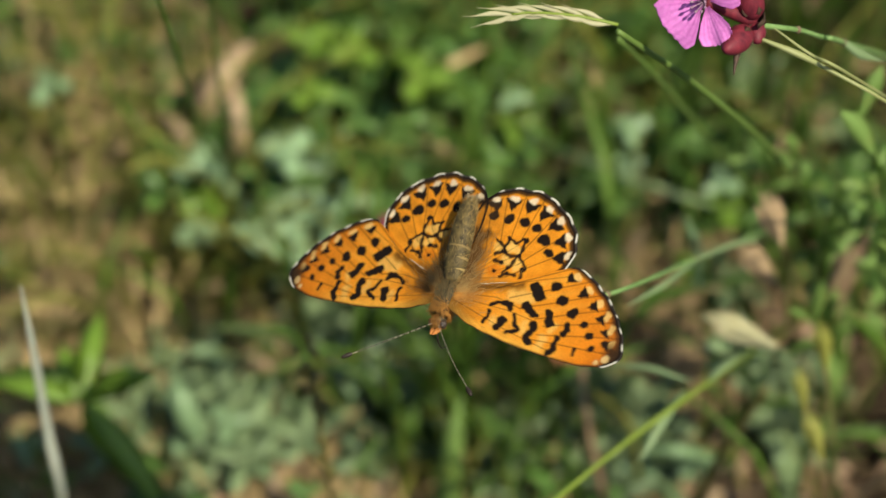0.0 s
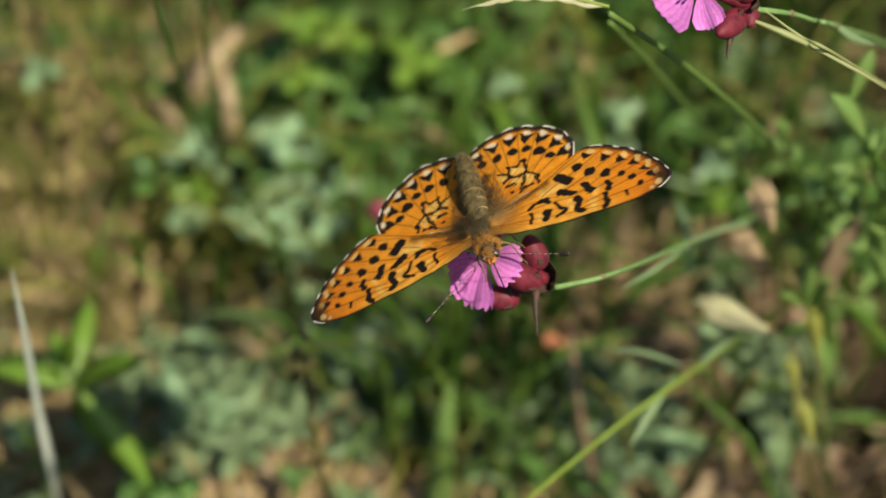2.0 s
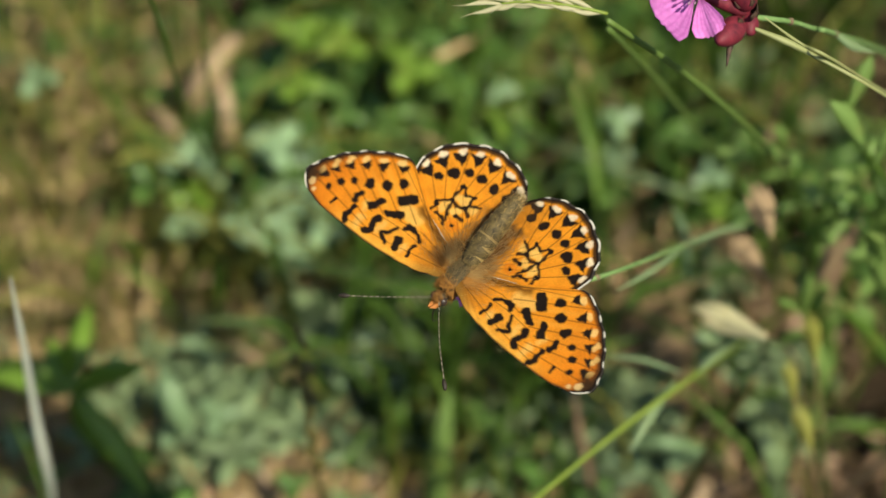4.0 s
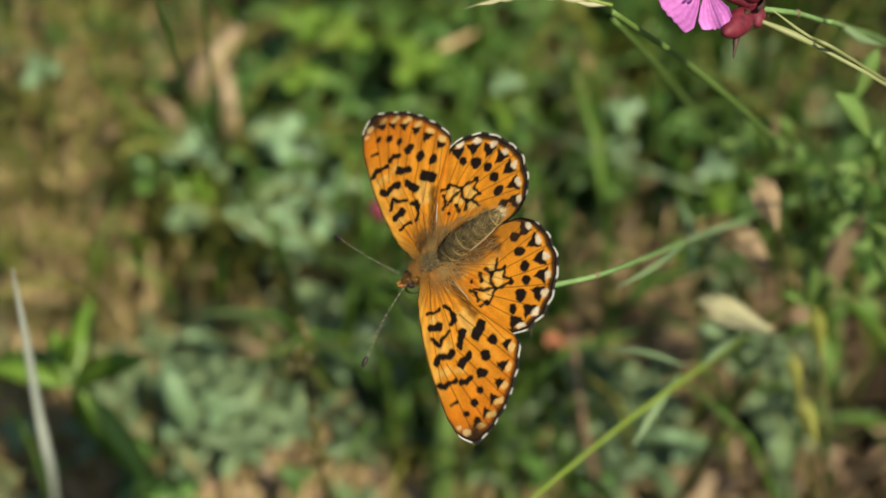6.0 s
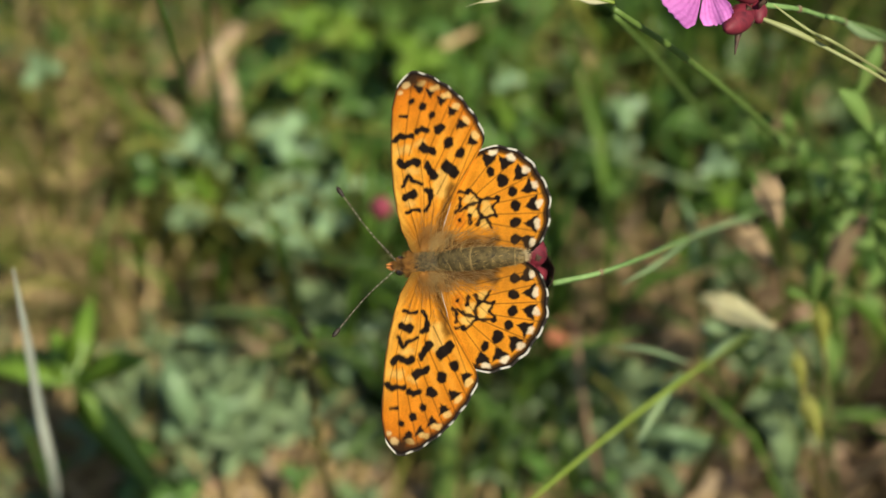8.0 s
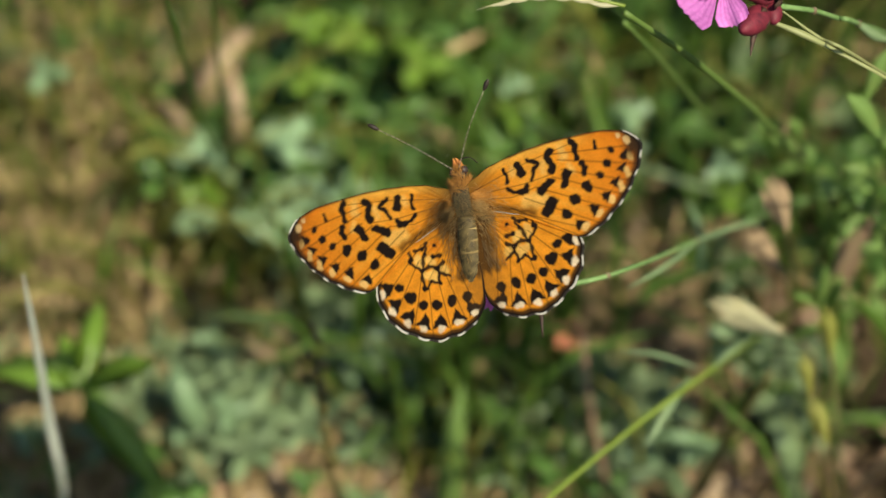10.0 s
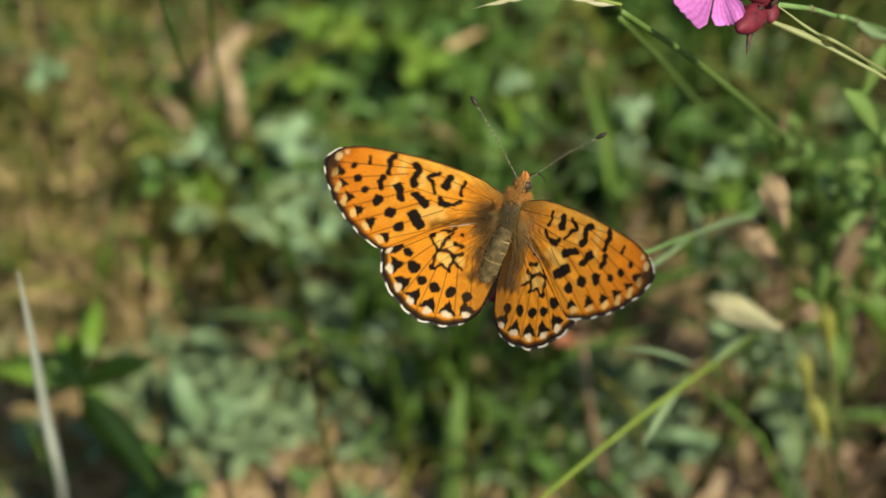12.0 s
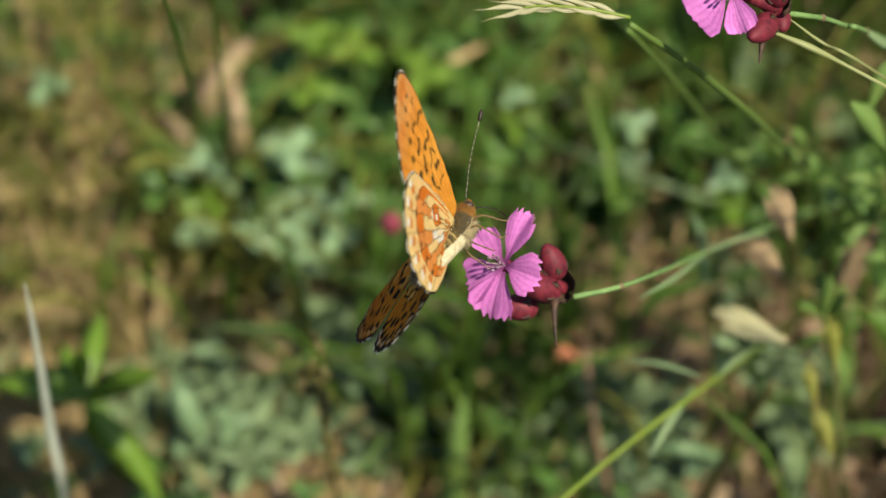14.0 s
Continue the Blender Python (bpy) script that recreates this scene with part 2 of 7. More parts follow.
def frame_along(d, up=(0, 0, 1)):
    """Rows x, y, z with z along d."""
    z = unit(d)
    x = unit(np.cross(up, z)) if abs(unit(up) @ z) < 0.98 else np.array([1.0, 0, 0])
    return np.array([x, np.cross(z, x), z])


# ---------------------------------------------------------------- ground
def ground():
    near = np.linspace(-340, 340, 171)
    far = np.array([400, 600, 1000, 2000, 5000, 15000, 60000])
    line = np.concatenate([-far[::-1], near, far])
    verts = []
    for y in line:
        for x in line:
            z = 0.0
            if abs(x) < 345 and abs(y) < 345:
                z = 5 * noise.noise((x / 60, y / 60, 0)) + 2 * noise.noise((x / 14, y / 14, 3)) - 3
            verts.append((x, y, z))
    k = len(line)
    faces = [(j * k + i, j * k + i + 1, j * k + k + i + 1, j * k + k + i) for j in range(k - 1) for i in range(k - 1)]
    tagged(new("ground", Shape().add(verts, faces).mesh("ground", SOIL)), "bare brown soil under the meadow plants", "ground", kind="structure")


def lie(x, y):
    return 5 * noise.noise((x / 60, y / 60, 0)) + 2 * noise.noise((x / 14, y / 14, 3)) - 3


ground()


# ---------------------------------------------------------------- low growth, uncountable
def around(spread=190, power=1.35):
    """A random place, dense in the middle of the clearing and thinning out."""
    r = spread * rng.random() ** (1 / power)
    a = rng.random() * 2 * math.pi
    return 5 + r * 1.15 * math.cos(a), 118 + r * math.sin(a)


def amount(x, y, patches, rest):
    """How likely a plant kind is at a place: patches of (x, y, radius, weight)."""
    w = rest
    for px, py, pr, pw in patches:
        w += pw * math.exp(-((x - px) ** 2 + (y - py) ** 2) / pr ** 2)
    return w


GREEN_PATCHES = [(18, 168, 8, 0.15), (35, 163, 7, 0.12), (72, 166, 12, 0.09), (-31, 134, 12, 0.90), (-26, 168, 11, 0.56), (-15, 134, 10, 0.60), (-24, 120, 9, 0.60), (13, 159, 7, 0.09), (35, 151, 4, 0.05), (50, 142, 4, 0.05), (-73, 152, 7, 0.21), (-84, 168, 7, 0.50), (-80, 134, 9, 0.12), (-60, 156, 5, 0.14), (-58, 129, 7, 0.14), (-7, 165, 7, 0.35), (2, 130, 11, 0.30), (-73, 96, 7, 0.04), (73, 127, 10, 0.40), (-50, 129, 7, 0.70), (79, 120, 10, 0.60), (-73, 158, 7, 0.14), (-60, 165, 5, 0.14), (60, 92, 9, 0.12), (-21, 159, 10, 0.35), (43, 124, 7, 0.30), (7, 151, 9, 0.36), (12, 145, 6, 0.15), (21, 158, 9, 0.10), (33, 145, 8, 0.23), (30, 133, 7, 0.20), (44, 140, 10, 0.15), (49, 128, 9, 0.17), (27, 122, 9, 0.50), (23, 170, 9, 0.30), (39, 165, 9, 0.30), (52, 165, 9, 0.30), (58, 137, 8, 0.03), (72, 158, 9, 0.05), (-53, 103, 10, 0.09), (-42, 106, 10, 0.09), (-61, 98, 8, 0.07), (-34, 99, 8, 0.07), (-26, 155, 8, 0.35), (-9, 155, 8, 0.35), (-37, 128, 8, 0.60), (-50, 124, 7, 0.70), (-75, 148, 7, 0.50), (-84, 160, 6, 0.50), (-61, 157, 6, 0.40), (-79, 116, 6, 0.40)]
BLUE_PATCHES = [(-46, 93, 5, 0.28), (-56, 78, 5, 0.28), (-36, 76, 5, 0.28), (-15, 83, 7, 0.28), (-49, 83, 8, 0.55), (-54, 87, 5, 0.44), (-38, 87, 5, 0.50), (-18, 93, 7, 0.50), (-11, 92, 5, 0.50), (-34, 134, 7, 0.60), (-87, 168, 5, 0.60), (-56, 67, 7, 0.33), (-41, 75, 7, 0.44), (-9, 78, 7, 0.28), (12, 73, 9, 0.50), (43, 75, 5, 0.80), (-23, 73, 5, 0.33), (-52, 98, 4, 0.60), (61, 76, 5, 0.60), (-17, 91, 7, 0.50), (-12, 84, 7, 0.44), (-24, 89, 6, 0.50), (-8, 78, 7, 0.22), (-20, 69, 8, 0.28), (-36, 64, 7, 0.28), (-48, 69, 8, 0.44), (34, 70, 8, 0.50), (55, 95, 6, 0.50), (-34, 140, 6, 0.80), (-50, 136, 5, 0.80), (-37, 126, 6, 0.80), (33, 144, 6, 0.70), (30, 134, 5, 0.70), (-32, 116, 6, 0.80), (-42, 119, 5, 0.50), (-26, 120, 6, 0.80), (-56, 161, 5, 0.40), (-87, 160, 6, 0.50), (-41, 82, 6, 0.50), (-49, 81, 6, 0.50), (-17, 87, 6, 0.50), (-17, 91, 6, 0.60), (-10, 87, 6, 0.60), (-25, 94, 5, 0.50), (-39, 76, 6, 0.60)]
STRAW_PATCHES = [(41, 122, 8, 0.12), (-78, 78, 9, 0.80), (-68, 68, 9, 0.70), (-75, 73, 10, 0.80), (-62, 86, 7, 0.50), (-66, 144, 10, 0.54), (-82, 172, 8, 0.70), (-82, 156, 8, 0.36), (-50, 159, 9, 1.00), (-43, 142, 7, 0.80), (-67, 131, 8, 0.42), (-51, 93, 12, 0.80), (-33, 83, 10, 0.90), (-17, 70, 12, 0.70), (32, 103, 12, 1.00), (24, 162, 5, 0.12), (-15, 156, 8, 0.60), (-37, 67, 9, 0.70), (-9, 146, 7, 0.15), (8, 98, 9, 0.50), (27, 67, 5, 0.35), (44, 82, 7, 0.45), (-70, 71, 7, 0.60), (8, 172, 10, 0.12), (-79, 163, 6, 0.80), (-52, 154, 8, 0.30), (-83, 166, 8, 1.00), (-76, 157, 8, 0.60), (-65, 147, 9, 0.72), (-68, 136, 9, 0.72), (-67, 125, 9, 0.72), (-55, 144, 9, 0.66), (-80, 132, 8, 0.54), (-77, 115, 9, 0.48), (-63, 161, 8, 0.36), (-39, 132, 6, 0.60), (-38, 88, 8, 0.70), (-28, 94, 7, 0.60), (-16, 65, 9, 0.70), (27, 102, 8, 0.60), (34, 109, 8, 0.50), (-25, 82, 8, 0.70), (-11, 70, 8, 0.60), (-34, 65, 8, 0.60), (10, 66, 8, 0.50), (37, 100, 8, 0.80), (29, 93, 7, 0.70), (21, 93, 7, 0.70), (42, 111, 7, 0.60), (-67, 129, 9, 0.48), (-51, 143, 8, 0.42)]
BARE_PATCHES = [(57, 68, 12, 0.40), (81, 156, 10, 0.50), (10, 96, 14, 0.90), (33, 103, 11, 0.90), (48, 71, 13, 0.70), (-65, 139, 14, 0.60), (-32, 84, 10, 0.90), (73, 83, 12, 0.90), (-51, 93, 10, 0.80), (-48, 158, 9, 0.90), (-19, 70, 10, 0.60), (-80, 138, 12, 0.60), (74, 64, 13, 0.80), (67, 147, 9, 0.60), (-62, 108, 12, 0.60), (-40, 104, 12, 0.60), (-19, 103, 9, 0.50), (46, 73, 10, 0.50), (19, 141, 9, 0.60), (38, 146, 10, 0.40), (75, 148, 11, 0.80), (64, 155, 9, 0.50), (-73, 132, 10, 0.50), (71, 143, 10, 0.60), (32, 103, 12, 0.80), (40, 115, 9, 0.60), (40, 94, 9, 0.70)]
LITTER_PATCHES = [(-21, 106, 8, 0.15), (-33, 83, 9, 0.70), (-51, 92, 9, 0.50), (-17, 70, 10, 0.50), (32, 103, 12, 1.40), (-65, 134, 10, 0.35), (-48, 159, 9, 0.80), (45, 81, 8, 0.80), (12, 93, 10, 0.50), (-64, 112, 7, 0.25), (-42, 107, 8, 0.20), (-28, 106, 6, 0.30), (-40, 91, 8, 0.80), (-31, 87, 8, 1.00), (-37, 83, 10, 1.00), (-29, 76, 8, 1.00), (-16, 63, 9, 1.00), (45, 81, 8, 0.90), (46, 67, 9, 1.00), (42, 106, 9, 1.00), (56, 115, 9, 0.80), (38, 94, 8, 1.00), (-63, 131, 10, 0.80), (-55, 146, 8, 0.70), (50, 61, 8, 0.80), (-68, 63, 9, 0.80), (22, 140, 9, 0.50), (28, 158, 7, 0.50), (69, 111, 8, 0.60), (-25, 81, 8, 0.80), (-16, 78, 8, 0.80), (-10, 69, 8, 0.70), (-33, 65, 8, 0.80), (5, 63, 8, 0.80), (16, 69, 8, 0.80), (8, 81, 8, 0.50), (42, 139, 9, 0.06), (66, 151, 9, 0.06), (11, 157, 8, 0.40), (50, 157, 8, 0.05), (54, 132, 8, 0.50)]
OLIVE_PATCHES = [(-58, 111, 14, 0.32), (-76, 114, 11, 0.60), (-75, 73, 10, 0.60), (-81, 145, 15, 1.00), (-70, 131, 14, 0.90), (-79, 122, 12, 0.80), (-61, 166, 13, 0.70), (-49, 116, 13, 0.70), (-72, 163, 10, 0.60), (-4, 159, 12, 0.40), (13, 169, 13, 0.15), (-21, 152, 9, 0.30), (48, 172, 11, 0.40), (-9, 71, 10, 0.40), (-36, 114, 13, 0.70), (34, 160, 12, 0.40), (55, 152, 12, 0.20), (11, 165, 10, 0.40), (-81, 139, 11, 0.80), (-71, 146, 10, 0.70), (-75, 124, 11, 0.80), (-62, 128, 9, 0.60), (-78, 108, 9, 0.60), (-72, 133, 11, 0.80), (-64, 119, 10, 0.60)]
# The patch at (98, 127) grows out of view, added to shade the right side.
TALL_PATCHES = [(98, 127, 11, 0.70), (92, 52, 12, 0.26), (79, 54, 9, 0.10), (91, 145, 9, 0.14), (76, 165, 12, 0.14), (65, 172, 10, 0.32), (86, 172, 9, 0.32), (8, 78, 12, 1.00), (16, 71, 8, 0.80), (-2, 70, 7, 0.80), (75, 73, 13, 0.05), (40, 131, 13, 0.50), (62, 124, 13, 0.50), (76, 172, 13, 0.24), (47, 163, 13, 0.25), (-26, 172, 10, 0.50), (13, 172, 12, 0.15), (-7, 172, 9, 0.50), (36, 169, 13, 0.20), (-15, 83, 10, 0.30), (-48, 103, 9, 0.12), (-78, 110, 9, 0.10), (52, 73, 9, 0.32), (16, 84, 8, 0.50), (-83, 128, 10, 0.10)]
DRY_PATCHES = [(-69, 152, 10, 0.90), (-70, 135, 10, 1.00), (-82, 171, 7, 0.90), (-51, 156, 8, 0.90), (-64, 127, 7, 0.70), (-43, 145, 5, 0.70), (-33, 86, 8, 0.08), (-51, 93, 8, 0.05), (-17, 71, 8, 0.06), (32, 106, 10, 0.70), (39, 98, 7, 0.50), (71, 116, 9, 0.50), (-61, 172, 7, 0.50), (-78, 161, 5, 0.90), (-65, 147, 9, 0.80), (-68, 132, 9, 1.00), (-55, 142, 8, 0.80), (-81, 146, 8, 0.80), (-80, 125, 9, 0.70), (-78, 166, 8, 0.70)]


def scatter(count, patches, rest, make):
    done = tries = 0
    while done < count and tries < count * 60:
        tries += 1
        x, y = around()
        keep = amount(x, y, patches, rest)
        if make.shy:
            keep -= 1.2 * amount(x, y, BARE_PATCHES, 0)
        if rng.random() < keep:
            make(x, y)
            done += 1


def clover_carpet():
    s, stalks = Shape(), Shape()

    def make(x, y):
        h = 6 + 24 * rng.random() ** 1.5
        z = lie(x, y)
        tilt = rng.normal(0, 0.25, 2)
        top = np.array([x + tilt[0] * h, y + tilt[1] * h, z + h])
        tube(stalks, [(x, y, z - 1), ((x + top[0]) / 2 + rng.normal(0, 1), (y + top[1]) / 2, z + h * 0.6), top], [0.35, 0.25], 5, 5)
        a0, size = rng.random() * 6.28, 3.4 + 3.0 * rng.random()
        for k in range(3):
            a = a0 + k * 2.094
            d = (math.cos(a), math.sin(a), 0.15 + rng.normal(0, 0.25))
            leaf(s, top, d, size, size * 0.85, (rng.normal(0, 0.25), rng.normal(0, 0.25), 1), OVAL, 0.1, 0.25, 5)
    make.shy = True
    scatter(880, GREEN_PATCHES, 0.04, make)
    tagged(new("clover_leaves", s.mesh("clover_leaves", CLOVER)), "carpet of green clover leaves over the soil", "clover", kind="stuff")
    tagged(new("clover_stalks", stalks.mesh("clover_stalks", GRASS)), "thin green clover stalks rising from soil", "clover", kind="stuff")


def bluish_carpet():
    s = Shape()

    def make(x, y):
        z = lie(x, y) + 3 + 10 * rng.random()
        a0 = rng.random() * 6.28
        for k in range(5):
            a = a0 + k * 1.257 + rng.normal(0, 0.15)
            leaf(s, (x, y, z), (math.cos(a), math.sin(a), 0.3), 5 + 4.5 * rng.random(), 3.2 + 1.2 * rng.random(), (0, 0, 1), OVAL, 0.15, 0.3, 5)
        tube(s, [(x, y, lie(x, y) - 1), (x, y, z)], [0.4, 0.3], 5, 4)
    make.shy = False
    scatter(290, BLUE_PATCHES, 0.02, make)
    tagged(new("cinquefoil_leaves", s.mesh("cinquefoil_leaves", BLUISH)), "bluish-green fingered leaves low on the ground", "herb leaves", kind="stuff")


def grass_carpet(name, label, category, count, patches, rest, heights, widths, lean_most, mat):
    """Standing blades that rise from the soil, lean and bend over at the tip."""
    s = Shape()

    def make(x, y):
        z = lie(x, y)
        h = heights[0] + (heights[1] - heights[0]) * rng.random() ** 1.6
        w = widths[0] + (widths[1] - widths[0]) * rng.random() ** 2
        a = rng.random() * 6.28
        lean = 0.1 + lean_most * rng.random()
        d = np.array([math.cos(a), math.sin(a), 0]) * lean * h
        blade(s, [(x, y, z - 1), (x + d[0] * 0.3, y + d[1] * 0.3, z + h * 0.7), (x + d[0], y + d[1], z + h * (1 - 0.35 * lean))], [w * 0.8, w, 0.15], (rng.normal(), rng.normal(), 1.2), 0.3, 6)
    make.shy = False
    scatter(count, patches, rest, make)
    tagged(new(name, s.mesh(name, mat)), label, category, kind="stuff")


def straw_carpet():
    s = Shape()

    def make(x, y):
        z = lie(x, y) + 2 + 7 * rng.random()
        a = rng.random() * 6.28
        ln = 10 + 30 * rng.random()
        d = np.array([math.cos(a), math.sin(a), rng.normal(0.05, 0.15)]) * ln
        p = np.array([x, y, z])
        blade(s, [p - d / 2, p + np.array([0, 0, 1.5]), p + d / 2], [0.5, 0.6 + 2.2 * rng.random() ** 4, 0.3], (rng.normal(0, 0.4), rng.normal(0, 0.4), 1), 0.3, 5)
    make.shy = False
    scatter(3300, STRAW_PATCHES, 0.02, make)
    tagged(new("dry_straw", s.mesh("dry_straw", STRAW)), "dry tan straw lying over the soil", "straw", kind="stuff")


def litter_carpet():
    s = Shape()

    def make(x, y):
        z = lie(x, y) + 1 + 4 * rng.random()
        a = rng.random() * 6.28
        leaf(s, (x, y, z), (math.cos(a), math.sin(a), rng.normal(0, 0.25)), 3.0 + 6 * rng.random(), 1.6 + 3.4 * rng.random(), (rng.normal(0, 0.4), rng.normal(0, 0.4), 1), OVAL, rng.normal(0, 0.2), 0.4, 5)
    make.shy = False
    scatter(2600, LITTER_PATCHES, 0.05, make)
    tagged(new("leaf_litter", s.mesh("leaf_litter", LITTER)), "brown dead leaves and crumbs on the soil", "leaf litter", kind="stuff")



def loose_cover(name, label, category, count, patches, make_piece, mat):
    """Dead matter that lies on top of the low growth."""
    s = Shape()

    def make(x, y):
        make_piece(s, x, y, lie(x, y) + 5 + 11 * rng.random())
    make.shy = False
    scatter(count, patches, 0.0, make)
    tagged(new(name, s.mesh(name, mat)), label, category, kind="stuff")


def thatch_piece(s, x, y, z):
    a = rng.normal(1.3, 0.7)
    d = np.array([math.cos(a), math.sin(a), rng.normal(0.1, 0.2)]) * (9 + 16 * rng.random())
    p = np.array([x, y, z])
    blade(s, [p - d / 2, p + np.array([0, 0, 1.5]), p + d / 2], [0.4, 0.7 + 1.6 * rng.random() ** 3, 0.3], (rng.normal(0.2, 0.4), rng.normal(-0.3, 0.4), 1), 0.3, 5)


def chip_piece(s, x, y, z):
    a = rng.random() * 6.28
    leaf(s, (x, y, z * 0.6), (math.cos(a), math.sin(a), rng.normal(0, 0.25)), 3.0 + 5 * rng.random(), 1.6 + 2.8 * rng.random(), (rng.normal(0.2, 0.4), rng.normal(-0.2, 0.4), 1), OVAL, rng.normal(0, 0.2), 0.4, 5)


THATCH_PATCHES = [(-82, 159, 9, 0.80), (-65, 145, 9, 0.90), (-54, 141, 8, 0.80), (-68, 130, 10, 1.00), (-65, 120, 9, 0.90), (-79, 125, 10, 0.80), (-76, 112, 9, 0.80), (-62, 110, 6, 0.40), (-50, 129, 6, 0.50), (-80, 98, 8, 0.50), (-43, 137, 5, 0.60)]
CHIP_PATCHES = [(-38, 84, 8, 0.90), (-47, 88, 7, 0.60), (-29, 88, 7, 0.80), (-29, 73, 7, 1.00), (-16, 75, 7, 0.60), (-18, 60, 8, 0.80), (-33, 59, 7, 0.60), (-50, 60, 7, 0.40), (-4, 64, 6, 0.40), (33, 102, 9, 1.00), (39, 93, 8, 1.00), (27, 92, 7, 0.80), (42, 110, 7, 0.80), (45, 73, 7, 0.80), (45, 61, 7, 0.80), (16, 90, 6, 0.60), (-42, 106, 7, 0.25), (-27, 103, 6, 0.35), (-21, 87, 8, 0.90), (-10, 81, 8, 0.80), (-25, 69, 8, 0.90), (-12, 62, 8, 0.70), (21, 103, 8, 0.90), (10, 90, 7, 0.60), (5, 73, 7, 0.50), (32, 109, 9, 1.00), (37, 98, 9, 1.00), (23, 98, 8, 1.00), (45, 103, 8, 0.80)]


def moss_carpet():
    s = Shape()

    def make(x, y):
        z = lie(x, y)
        for _ in range(7):
            a = rng.random() * 6.28
            leaf(s, (x, y, z), (math.cos(a), math.sin(a), 0.5 + rng.random()), 3 + 4 * rng.random(), 1.0 + 0.8 * rng.random(), (0, 0, 1), LANCE, 0.1, 0.3, 4)
    make.shy = True
    scatter(380, GREEN_PATCHES, 0.1, make)
    tagged(new("moss_tufts", s.mesh("moss_tufts", MOSS)), "olive-green moss and seedling tufts on soil", "moss", kind="stuff")


def clover_plant(root, top, size, mat, label):
    o = np.asarray(root, float)
    t = thing("clover_plant", label, "clover", root, "clover plants")
    p = np.asarray(top, float) - o
    part("stalk", tube(Shape(), [(0, 0, -1), p * 0.5 + rng.normal(0, 0.8, 3), p], [0.4, 0.3], 6, 8), GRASS, t)
    a0 = rng.random() * 6.28
    for k in range(3):
        a = a0 + k * 2.094
        s = leaf(Shape(), p, (math.cos(a), math.sin(a) , 0.1 + rng.normal(0, 0.1)), size * 0.75, size * 0.66, (0.24, -0.58, 1), OVAL, 0.05, 0.15, 8)
        part("leaflet", s, mat, t)


def meadow_around():
    """The same meadow going on round the clearing, coarser with distance."""
    for name, label, count, mat in (("meadow_grass", "green meadow grass growing on round the clearing", 2600, GRASS), ("meadow_straw", "yellowing and dry grass of the meadow round the clearing", 1500, OLIVE)):
        s = Shape()
        for _ in range(count):
            r = 290 + 1300 * rng.random() ** 1.7
            a = rng.random() * 6.28
            x, y = r * math.cos(a), 118 + r * math.sin(a)
            z = lie(x, y) if abs(x) < 345 and abs(y) < 345 else -1.0
            h = (30 + 70 * rng.random()) * (0.7 + r / 900)
            b = rng.random() * 6.28
            d = np.array([math.cos(b), math.sin(b), 0]) * h * (0.15 + 0.5 * rng.random())
            w = (1.5 + 2.5 * rng.random()) * (0.6 + r / 600)
            blade(s, [(x, y, z - 1), (x + d[0] * 0.3, y + d[1] * 0.3, z + h * 0.7), (x + d[0], y + d[1], z + h * 0.9)], [w * 0.8, w, 0.2], (rng.normal(), rng.normal(), 1.2), 0.3, 5)
        tagged(new(name, s.mesh(name, mat)), label, "grass", kind="stuff")


